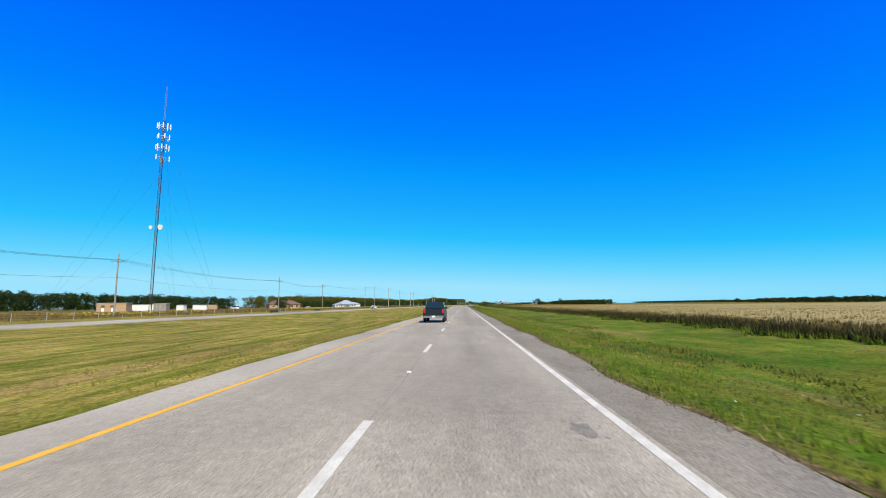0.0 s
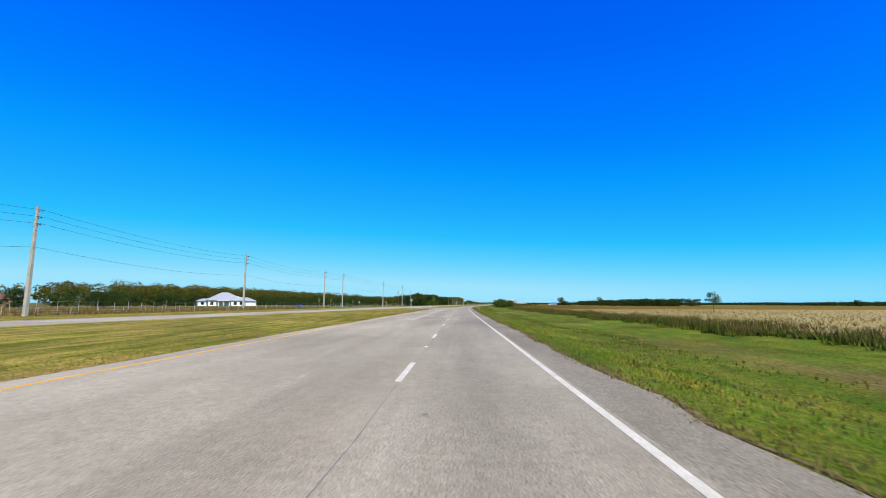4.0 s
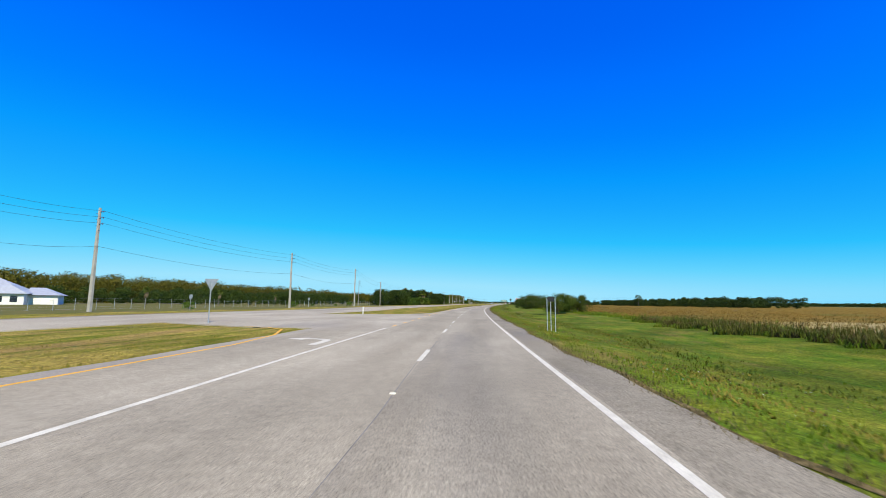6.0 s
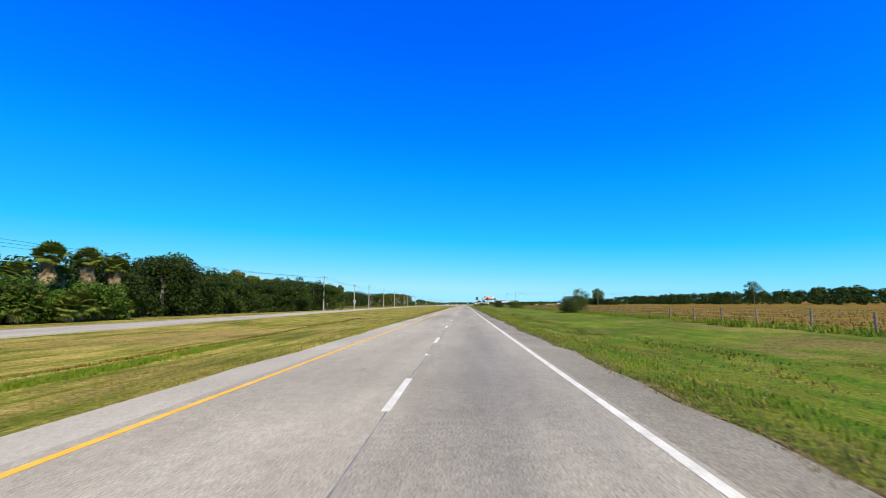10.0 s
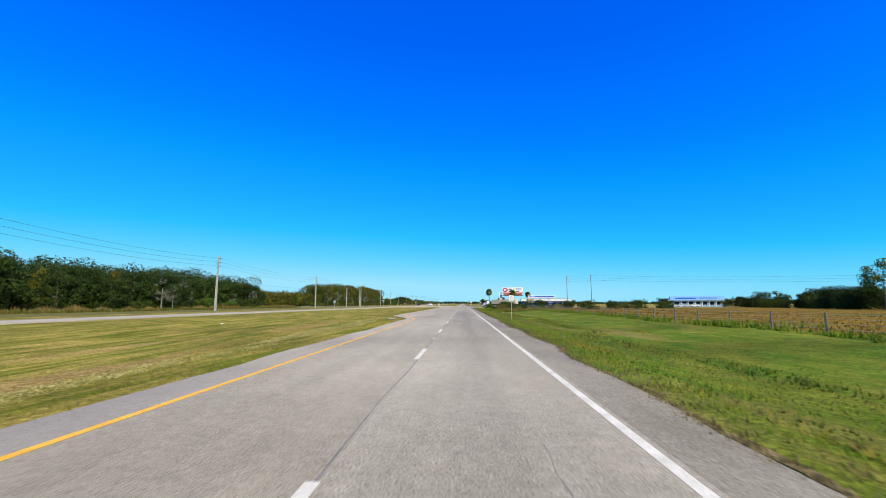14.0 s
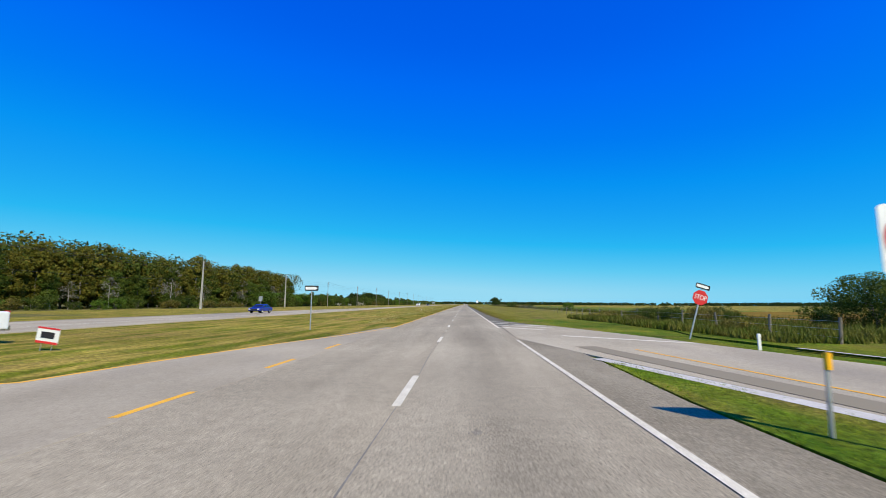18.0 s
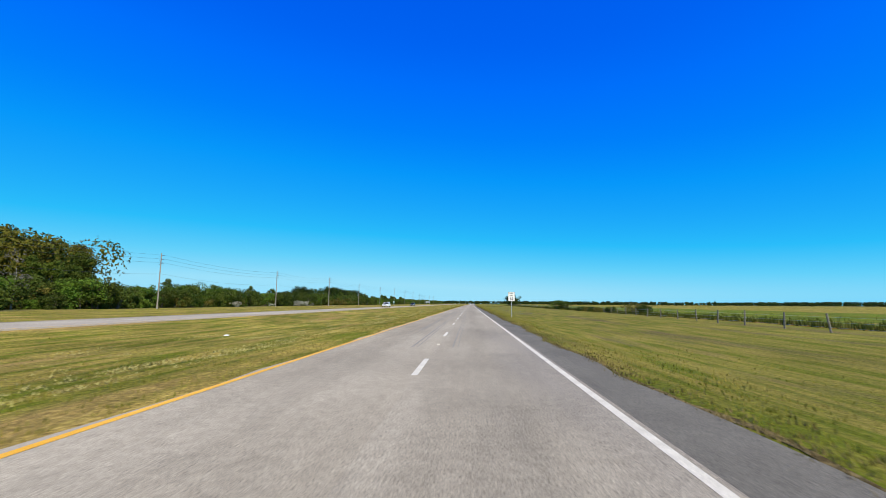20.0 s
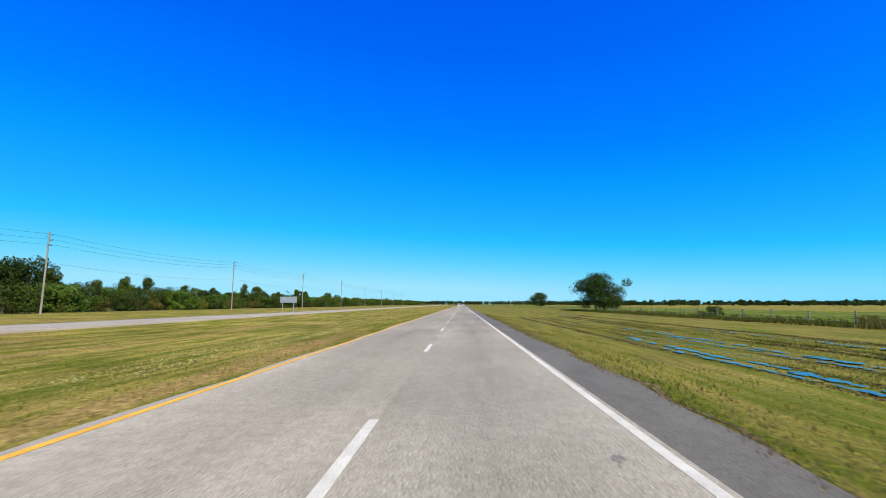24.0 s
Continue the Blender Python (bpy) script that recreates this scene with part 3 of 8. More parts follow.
# first median opening
patch("crossover", [(413, -4.5), (414, -9.5), (414.5, -13), (417, -19), (420, -25), (448, -25), (446.5, -19), (446, -15), (447, -11), (450, -7.5), (455, -5.2), (460, -4.7), (460, -4.5)], 0.0015, PALE_ROAD,
      label="pale asphalt median crossover", category="road")
# crossroads
patch("crossroads", [(1086, 3.74), (1090, 5.2), (1095, 7.2), (1099, 10), (1101.5, 14), (1102.5, 20), (1102.5, 60), (1102, 320), (1116, 320), (1118, 60), (1121, 26), (1124, 20), (1129, 15),
                     (1136, 11), (1143, 8.4), (1152, 6.2), (1164, 5.0), (1164, 3.74)], 0.0015, ASPHALT, label="wide pale side road mouth with tyre scuffs", category="road")
patch("crossroads", [(1099, -3.76), (1101, -7.5), (1104, -9.6), (1108, -10.6), (1108, -30), (1192, -28), (1190, -20), (1186, -17), (1181.5, -13.5), (1179.6, -10), (1180.9, -8.25), (1184, -7.85), (1190, -6.7), (1195, -5.5), (1203, -4.3), (1203, -3.76)], 0.0015, TAN_ROAD,
      label="sandy tan paved median opening at the crossroads", category="road")
patch("crossroads", [(1138, -3.77), (1152, -8), (1166, -12), (1181.2, -13.2), (1179.6, -10), (1180.9, -8.25), (1184, -7.85), (1190, -6.7), (1195, -5.5), (1203, -4.4), (1203, -3.77)], 0.0028, PALE_ROAD, label="pale worn asphalt in the median opening", category="road")
patch("side_road", [(1104, -36), (1112, -42), (1118, -60), (1122, -320), (1134, -320), (1136, -60), (1144, -46), (1160, -38), (1176, -34), (1176, -30), (1104, -30)], 0.012, TAN_ROAD,
      label="sandy side road leaving past the trees", category="road")
# frontage road and station forecourt
patch("frontage_road", [(1121, 28), (1128, 24.5), (1140, 19.6), (1152, 15.0), (1165, 11.4), (1179, 7.6), (1187, 5.4), (1194, 3.76), (1206, 4.0), (1209, 6.6), (1207, 8.0), (1196, 10.8), (1184, 13.2), (1165, 19.4), (1150, 26), (1148, 31), (1121, 34)], 0.006, PALE_ROAD,
      label="pale frontage road curving in to the highway", category="road")
patch("forecourt", [(1119, 34), (1148, 31), (1152, 33), (1152, 68), (1119, 70)], 0.005, TAN_ROAD, label="sandy concrete station forecourt", category="pavement")
patch("shoulder", [(1203, 3.9), (1203, 8.0), (1211, 6.4), (1216, 5.3), (1226, 5.2), (1226, 3.9)], 0.0015, NEW_SHOULDER, road)


# ---- markings ----
def ribbon(name, pts, width, mat, parent, z=0.012, step=3.0):
    """A painted or worn line through (s, e) points."""
    a = [pts[0]]
    for (s0, e0), (s1, e1) in zip(pts[:-1], pts[1:]):
        k = max(1, int(math.hypot(s1 - s0, e1 - e0) / step))
        a += [(s0 + (s1 - s0) * i / k, e0 + (e1 - e0) * i / k) for i in range(1, k + 1)]
    a = np.array(a)
    d = np.gradient(a, axis=0)
    d /= np.linalg.norm(d, axis=1)[:, None]
    w = width(a[:, 0]) if callable(width) else width
    nrm = np.stack([-d[:, 1], d[:, 0]], -1) * (np.broadcast_to(w, len(a))[:, None] / 2)
    L, R_ = a + nrm, a - nrm
    n = len(a)
    v = np.concatenate([spots(L[:, 0], L[:, 1], z), spots(R_[:, 0], R_[:, 1], z)]) / K
    i = np.arange(n - 1)
    return part(name, mesh_of(name, v, np.stack([i, i + 1, n + i + 1, n + i], -1), mat), mat, parent)


DASH = Shape().box(-0.075, 0.075, -1.525, 1.525, 0.001, 0.0045)
dash_mesh = mesh_of("lane_dash", DASH.v, DASH.f, WHITE_PAINT)
STUD = Shape().prism([(-0.06, -0.06), (0.06, -0.06), (0.06, 0.06), (-0.06, 0.06)], 0.0, 0.025, [(-0.05, -0.02), (0.05, -0.02), (0.05, 0.02), (-0.05, 0.02)])
stud_mesh = mesh_of("road_stud", STUD.v, STUD.f, WHITE_PAINT)
for k in range(-3, 160):
    o = part("lane_dash", dash_mesh, None, road)
    o.matrix_basis = stand(12.19 * k - 1.525, 0)
    if k % 2:
        o = part("road_stud", stud_mesh, None, road)
        o.matrix_basis = stand(12.19 * k - 7.6, 0.02, 0.0)
for k in range(-2, 62):
    o = part("lane_dash", dash_mesh, None, road_far)
    s = 24.4 * k
    o.matrix_basis = stand(s, float(opp_in(s) - 4.5 - 3.6 * band(s, 440, 600, 60) - 3.6 * band(s, 1180, 1260, 60)), float(0.012 + opp_rise(s) * 4.5))
ribbon("yellow_line", [(-60, -3.48), (205, -3.52), (225, -4.4), (255, -7.2), (265, -7.55), (403, -7.6), (408, -8.3), (412, -9.7), (414, -11.5), (414.8, -13.5)], 0.15, YELLOW_PAINT, road, 0.0035)
ribbon("yellow_line", [(446, -5.0), (449, -4.5), (455, -4.25), (480, -4.15), (520, -3.85), (570, -3.6), (620, -3.45), (760, -3.38), (860, -3.5), (910, -3.6), (952, -3.68)], 0.15, YELLOW_PAINT, road, 0.003)
ribbon("yellow_line", [(952, -3.68), (958, -3.9), (964, -5.0), (972, -6.9), (978, -7.5), (985, -7.6), (1092, -7.6), (1098, -8.2), (1103, -9.4), (1106.5, -10.5)], 0.15, YELLOW_PAINT, road, 0.0035)
ribbon("hatch_line", [(963, -4.8), (961, -7.6)], 0.2, YELLOW_PAINT, road)
ribbon("hatch_line", [(969, -6.2), (968, -8.0)], 0.2, YELLOW_PAINT, road)
ribbon("yellow_line", [(1181, -12.5), (1179.6, -10.1), (1180.9, -8.15), (1184, -7.75), (1190, -6.6), (1195, -5.25), (1202, -3.9), (1212, -3.78), (1400, -3.78), (1560, -3.75), (1820, -3.7)], 0.15, YELLOW_PAINT, road, 0.0045)
for k in range(16):
    s = 1114 + 4.95 * k
    ribbon("yellow_dash", [(s, -4.0), (s + 1.9, -4.0)], 0.15, YELLOW_PAINT, road, 0.0045)
for k in range(6):
    s = 417 + 4.95 * k
    ribbon("yellow_dash", [(s, -3.95), (s + 1.9, -3.95)], 0.15, YELLOW_PAINT, road, 0.0035)
ribbon("white_line", [(301, -3.72), (340, -3.9), (415, -4.0)], 0.15, WHITE_PAINT, road, 0.0035)
ribbon("white_line", [(1020, -3.7), (1060, -3.88), (1114, -3.98)], 0.18, WHITE_PAINT, road, 0.0035)
ribbon("edge_line", [(-60, 3.59), (1083, 3.59), (1088, 4.0), (1093, 5.4), (1097, 8.0), (1099.5, 11.5), (1100.6, 16), (1101, 40)], 0.15, WHITE_PAINT, road, 0.003)
ribbon("edge_line", [(1131, 12.9), (1137, 9.6), (1143, 7.2), (1152, 4.9), (1160, 3.85), (1166, 3.64), (1193, 3.64)], 0.13, WHITE_PAINT, road)
ribbon("edge_line", [(1203, 3.59), (1820, 3.59)], 0.15, WHITE_PAINT, road, 0.003)
for s0, e0, s1, e1 in ((1214.5, 3.7, 1211, 5.9), (1211, 3.7, 1206.5, 7.2), (1207.5, 3.7, 1203.6, 7.4), (1204.5, 3.6, 1201.2, 6.4)):
    ribbon("hatch_line", [(s0, e0), (s1, e1)], 0.42, WHITE_PAINT, road)
ribbon("stop_bar", [(1196, 6.4), (1192, 11.4)], 0.5, WHITE_PAINT, road)
ribbon("yellow_line", [(1124, 29), (1140, 23), (1152, 18.4), (1165, 14.6), (1180, 9.0), (1189, 7.6)], 0.12, YELLOW_PAINT, road)
ribbon("edge_line", [(-60, -37), (200, -37.0), (340, -28.6)], 0.13, YELLOW_PAINT, road_far, 0.03)
ss = np.arange(470, 1090, 20.0)
ribbon("edge_line", [(float(s), float(opp_in(s) - 0.5)) for s in ss], 0.13, YELLOW_PAINT, road_far, 0.035)
ss = np.arange(1220, 1820, 20.0)
ribbon("edge_line", [(float(s), float(opp_in(s) - 0.5)) for s in ss], 0.13, YELLOW_PAINT, road_far, 0.03)
ss = np.concatenate([np.arange(-60, 400, 20.0)])
ribbon("edge_line", [(float(s), float(opp_out(s) + 1.2)) for s in ss], 0.13, WHITE_PAINT, road_far, 0.05)
for a0, a1 in ((470, 660), (1200, 1300)):
    ss = np.arange(a0, a1, 10.0)
    v = [(float(s), float(opp_in(s) - 4.3)) for s in ss]
    o = ribbon("white_line", v, 0.14, WHITE_PAINT, road_far, 0.08 if a0 < 900 else 0.03)


def turn_arrow(s, e, parent, flip=1, z=0.004):
    """A painted left-turn arrow: shaft, bend and head."""
    sh = Shape()
    pts = [(0.9 * flip, -1.6), (0.9 * flip, 0.2), (0.7 * flip, 0.75), (0.2 * flip, 1.0), (-0.3 * flip, 1.05)]
    for (x0, y0), (x1, y1) in zip(pts[:-1], pts[1:]):
        d = Vector((x1 - x0, y1 - y0)).normalized() * 0.17
        sh.add([(x0 - d.y, y0 + d.x, 0), (x0 + d.y, y0 - d.x, 0), (x1 + d.y, y1 - d.x, 0), (x1 - d.y, y1 + d.x, 0)], [(0, 1, 2, 3)])
    sh.add([(-0.3 * flip, 0.45, 0), (-1.15 * flip, 1.05, 0), (-0.3 * flip, 1.65, 0)], [(0, 1, 2) if flip < 0 else (2, 1, 0)])
    o = part("turn_arrow", sh, WHITE_PAINT, parent)
    o.matrix_basis = stand(s, e, z)


for s, e in ((307, -5.6), (340, -5.6), (405, -5.6), (1047.4, -6.1), (1085, -5.7)):
    turn_arrow(s, e, road)
for s in (475.5, 499):
    turn_arrow(s, float(opp_in(s) - 2.0), road_far, -1, 0.055)
turn_arrow(1228, float(opp_in(1228) - 2.2), road_far, -1, 0.03)
# soil and dead grass along the shoulder
for s0 in list(range(-20, 1070, 30)) + list(range(1232, 1640, 30)):
    pts = [(s0 + 0.8 * i, float(edge_right(s0 + 0.8 * i)) + 0.1 + 0.06 * math.sin(1.3 * i + s0)) for i in range(39 if s0 + 31 < 1085 or s0 > 1200 else 20)]
    ribbon("soil_edge", pts, lambda q: 0.1 + 0.1 * np.sin(q * 0.9) * np.sin(q * 0.31) + 0.09 * np.sin(q * 2.3) ** 2, EDGE_SOIL, ground, -0.034, 0.8)
# seam between the lanes, tyre tracks, stains
rs = random.Random(5)
for s0 in range(-60, 1200, 60):
    pts = [(s0 + 3 * i, 0.02 + 0.035 * math.sin(s0 + i * 1.7) + rs.uniform(-0.02, 0.02)) for i in range(21)]
    ribbon("seam", pts, lambda q: np.where((q > 560) & (q < 1100), 0.022, 0.01) + 0.014 * np.sin(q * 0.37) ** 2, SEAM, road, 0.0015)
for e0, a, b, w in ((-1.75, 1330, 1420, 0.18), (-0.95, 1320, 1415, 0.16), (-0.3, 1360, 1420, 0.1), (0.55, 1320, 1420, 0.1), (-1.3, 1090, 1150, 0.18), (-1.02, 1094, 1140, 0.1), (0.95, 1085, 1130, 0.09), (2.3, 1095, 1124, 0.09)):
    pts = [(s, e0 + 0.12 * math.sin(s * 0.02 + e0) + rs.uniform(-0.015, 0.015)) for s in range(a, b, 4)]
    ribbon("tyre_mark", pts, w * 0.5, TYRE_MARK, road, 0.0025)
    ribbon("tyre_mark", [(s, e + 0.2) for s, e in pts[::2]], w * 0.3, TYRE_MARK, road, 0.0025)


def smear(pts, spread, n, mat, w0=0.03, w1=0.1):
    """Rubber smeared in broken streaks about a curve of (s, e) points."""
    a = np.array(pts, float)
    q = np.linspace(0, len(a) - 1, 40)
    c = np.stack([np.interp(q, np.arange(len(a)), a[:, 0]), np.interp(q, np.arange(len(a)), a[:, 1])], -1)
    c = np.stack([np.convolve(np.pad(c[:, k], 4, mode="edge"), np.ones(9) / 9, "valid") for k in (0, 1)], -1)
    d = np.gradient(c, axis=0)
    d /= np.linalg.norm(d, axis=1)[:, None]
    for k in range(n):
        i0 = rs.randrange(0, 26)
        i1 = min(40, i0 + rs.randrange(10, 26))
        off = rs.gauss(0, spread)
        line = c[i0:i1] + np.stack([-d[i0:i1, 1], d[i0:i1, 0]], -1) * (off + rs.uniform(-0.05, 0.05))
        w = rs.uniform(w0, w1)
        ribbon("tyre_scuff", [tuple(map(float, x)) for x in line], np.sin(np.linspace(0.05, 3.09, len(line))) * w, mat, road, 0.0024 + 0.0001 * k, 50.0)


smear([(1096, 3.0), (1108, 3.7), (1111, 3.9), (1114, 4.0), (1118, 3.8), (1126, 3.2)], 0.42, 26, SCUFF, 0.05, 0.16)
smear([(1108, 3.6), (1111, 4.0), (1115, 4.0)], 0.25, 9, TYRE_MARK, 0.01, 0.03)
smear([(1107.5, 3.2), (1110.8, 4.5), (1112, 5.5), (1114, 7.6), (1114.9, 9.1), (1115.5, 16)], 0.25, 11, SCUFF)
smear([(1107, 3.0), (1111.2, 5.2), (1112.8, 6.7), (1114.1, 8.3), (1114.6, 14)], 0.22, 9, SCUFF)
smear([(1104, 3.4), (1108, 5.5), (1110, 8.5), (1111, 14), (1111.5, 26)], 0.5, 14, SCUFF)
smear([(1116.2, 5.4), (1116.4, 6.1), (1117, 7.2), (1117.9, 8.8), (1120, 14)], 0.15, 12, SCUFF)
smear([(1119.5, 5.2), (1120, 6), (1121.1, 7.7), (1122, 10)], 0.12, 8, SCUFF)
smear([(1134, 20), (1134, 14), (1137, 9.5), (1145, 5.6), (1158, 3.4), (1172, 2.3)], 0.5, 14, SCUFF)
smear([(1044, 2.5), (1050, 2.3), (1062, 1.9), (1076, 1.8)], 0.12, 4, SCUFF, 0.1, 0.22)
ribbon("seam", [(1113, 5.35), (1116.4, 5.35), (1119.6, 5.45), (1125, 5.38), (1134, 5.1)], lambda q: 0.03 + 0.015 * np.sin(q * 3), SEAM, road, 0.0035, 0.6)


def blotch(s, e, rs_, ra, mat=STAIN, parent=road, z=0.0035):
    sh = Shape()
    r = random.Random(int(s * 10))
    for k in range(1 if rs_ < 0.12 else 7):
        n = 22 if k == 0 else 8
        g = 0.75 if k == 0 else r.uniform(0.08, 0.2)
        a = 1.05 * k + r.uniform(-0.3, 0.3)
        cx, cy = (0, 0) if k == 0 else (math.cos(a) * ra * 1.15, math.sin(a) * rs_ * 1.15)
        sh.add([(cx + g * ra * math.cos(6.283 * i / n) * r.uniform(0.55, 1.15), cy + g * rs_ * math.sin(6.283 * i / n) * r.uniform(0.55, 1.15), 0) for i in range(n)], [tuple(range(n))])
    o = part("stain", sh, mat, parent)
    o.matrix_basis = stand(s, e, z)


for s, e, a, b in ((-0.4, 3.0, 0.5, 0.24), (325, -1.6, 0.12, 0.1), (456.8, 2.83, 0.3, 0.3), (128.9, 2.8, 0.16, 0.1), (90, 2.6, 0.3, 0.2), (515, 0.6, 0.2, 0.2), (1046, 2.9, 0.2, 0.12),
                   (1178, 1.3, 0.2, 0.1), (1174, 2.2, 0.15, 0.1), (1510, 0.6, 0.4, 0.1), (1571, 3.0, 0.2, 0.12), (1373.7, 1.4, 0.35, 0.08), (770, 1.0, 0.3, 0.2), (880, -1.5, 0.4, 0.2), (1060, 2.4, 0.5, 0.3)):
    blotch(s, e, a, b)
for i in range(90):
    blotch(rs.uniform(0, 1580), rs.uniform(-3.2, 3.2), rs.uniform(0.05, 0.35), rs.uniform(0.04, 0.16))
# fine cracks and repaired joints across the lanes
for k in range(46):
    s0, e0 = rs.uniform(0, 1580), rs.uniform(-3.4, 3.2)
    across = rs.random() < 0.35
    pts = [(s0, e0)]
    for j in range(rs.randint(5, 11)):
        a, b = pts[-1]
        pts.append((a + (rs.uniform(-0.05, 0.09) if across else rs.uniform(0.25, 0.7)), min(3.5, max(-3.6, b + (rs.uniform(0.1, 0.3) if across else rs.uniform(-0.08, 0.08))))))
    ribbon("crack", pts, lambda q: 0.006 + 0.004 * np.sin(q * 7), SEAM, road, 0.003, 0.5)
blotch(1375.5, 4.75, 0.2, 0.16, STONE)
blotch(959, -6.6, 1.4, 0.7, STONE)


# ---- plants ----
def quads(centres, size, rng, out=None, long=1.6):
    """Small pointed leaves; N x 3 centres and sizes; turned at random, or about the way out of their clump."""
    n = len(centres)
    d = rng.normal(size=(n, 3))
    if out is not None:
        d = d * 0.42 + out
    d /= np.linalg.norm(d, axis=1)[:, None]
    a = np.cross(d, rng.normal(size=(n, 3)))
    a /= np.linalg.norm(a, axis=1)[:, None]
    b = np.cross(d, a)
    sz = np.broadcast_to(size, n)[:, None] * rng.uniform(0.6, 1.3, (n, 1))
    a, b = a * sz * long / 2, b * sz / 2
    v = np.stack([centres - a, centres + b * 1.1 + a * 0.7, centres - b * 1.1 + a * 0.7], 1).reshape(-1, 3)
    return v, np.arange(3 * n).reshape(n, 3)


def cloud(rng, lumps, per, leaf, low=0.0):
    """Leaf centres round lumps (x, y, z, radius), mostly near each lump's skin, and the ways out of the lumps."""
    out, ways = [], []
    for x, y, z, r in lumps:
        d = rng.normal(size=(per, 3))
        d /= np.linalg.norm(d, axis=1)[:, None]
        rad = r * rng.uniform(0.45, 1.0, per) ** 0.5
        p = d * rad[:, None] * np.array([1, 1, 0.8]) + np.array([x, y, z])
        p[:, 2] = np.maximum(p[:, 2], low)
        out.append(p)
        ways.append(d + np.array([0, 0, 0.25]))
    return np.concatenate(out), np.concatenate(ways)


def tree_model(name, label, category, seed, height, spread, trunk_h, leaf_mat, bark=BARK, lumps=26, per=34, leaf=0.5, shape="round", stems=1, thin=1.0, group="", twigs=0):
    """A tapered trunk with limbs, and a crown of small leaf clumps."""
    rng = np.random.default_rng(seed)
    t = thing(name, label, category, group)
    tr = Shape()
    spots_ = []
    r0 = 0.035 * height * thin
    for k in range(stems):
        bx, by = (0, 0) if stems == 1 else tuple(rng.uniform(-0.12, 0.12, 2) * spread)
        top = Vector((bx * 2.4 + rng.uniform(-0.3, 0.3), by * 2.4 + rng.uniform(-0.3, 0.3), height * 0.72))
        p = Vector((bx, by, -0.1))
        prev_r = r0 / math.sqrt(stems)
        for i in range(1, 6):
            q = Vector((bx, by, 0)).lerp(top, i / 5) + Vector((rng.uniform(-0.1, 0.1), rng.uniform(-0.1, 0.1), 0)) * spread * 0.2
            q.z = height * 0.72 * i / 5
            rr = r0 / math.sqrt(stems) * (1 - 0.16 * i)
            tr.tube(p, q, prev_r, rr, 7, i == 1)
            p, prev_r = q, rr
        for i in range(max(4, 9 // stems)):
            z0 = rng.uniform(trunk_h, height * 0.65)
            a = rng.uniform(0, 6.283)
            r = spread * 0.5 * rng.uniform(0.5, 0.95)
            base = Vector((bx, by, 0)).lerp(top, z0 / (height * 0.72))
            end = base + Vector((math.cos(a) * r, math.sin(a) * r, rng.uniform(0.15, 0.55) * r))
            mid = base.lerp(end, 0.5) + Vector((0, 0, 0.12 * r))
            tr.tube(base, mid, prev_r * 0.75, prev_r * 0.5, 5, False)
            tr.tube(mid, end, prev_r * 0.5, prev_r * 0.2, 5, False)
            spots_.append(tuple(end))
    ls = []
    for i in range(lumps):
        if i < len(spots_):
            x, y, z = spots_[i]
            z = min(z, height * 0.9)
        else:
            a, u = rng.uniform(0, 6.283), math.sqrt(rng.uniform(0, 1))
            if shape == "cone":
                z = rng.uniform(trunk_h, height)
                r = spread * 0.5 * max(0.12, 1.0 - (z - trunk_h) / (height - trunk_h)) ** 0.8
            elif shape == "bush":
                z = rng.uniform(0.05, 0.82) * height
                r = spread * 0.5 * math.sqrt(max(0.1, 1 - (max(z / height - 0.35, 0) / 0.65) ** 2))
            else:
                z = rng.uniform(trunk_h, height)
                k = (z - trunk_h) / (height - trunk_h)
                r = spread * 0.5 * math.sqrt(max(0.12, 1 - ((k - 0.42) / 0.6) ** 2))
            x, y = r * u * math.cos(a), r * u * math.sin(a)
        ls.append((x, y, z, spread * (rng.uniform(0.1, 0.17) if shape == "bush" else rng.uniform(0.13, 0.24))))
    for x, y, z, r in ls if twigs else ():
        near = min(spots_, key=lambda q: (q[0] - x) ** 2 + (q[1] - y) ** 2 + (q[2] - z) ** 2)
        tr.tube(near, (x, y, z), 0.022, 0.014, 3, False)
        for k in range(twigs):
            d = Vector(rng.normal(size=3)).normalized() * r * rng.uniform(0.6, 1.05)
            d.z = abs(d.z) * 0.9
            tr.tube((x, y, z), (x + d.x, y + d.y, z + d.z), 0.012, 0.004, 3, False)
    c, ways = cloud(rng, ls, per, leaf, 0.05)
    v, f = quads(c, leaf, rng, ways)
    if bark is not None:
        part("trunk", tr, bark, t)
    part("crown", mesh_of("crown", v, f, leaf_mat), leaf_mat, t)
    return t


def frond_mesh(length, seed, blades=19):
    rng = np.random.default_rng(seed)
    sh = Shape()
    sh.tube((0, 0, 0), (0, length * 0.5, length * 0.06), 0.03, 0.018, 4, False)
    o = Vector((0, length * 0.5, length * 0.06))
    for i in range(blades):
        a = radians(-105 + 210 * i / (blades - 1))
        L = length * 0.62 * (1 - 0.25 * abs(i / (blades - 1) - 0.5)) * rng.uniform(0.85, 1.1)
        d = Vector((math.sin(a), math.cos(a), 0))
        m = o + d * L * 0.6 + Vector((0, 0, 0.02 * L))
        e = o + d * L + Vector((0, 0, -0.16 * L))
        w = Vector((d.y, -d.x, 0)) * 0.05 * length
        sh.add([o, m + w, e, m - w], [(0, 1, 2, 3)])
    return mesh_of("frond", sh.v, sh.f, PALM_LEAF)


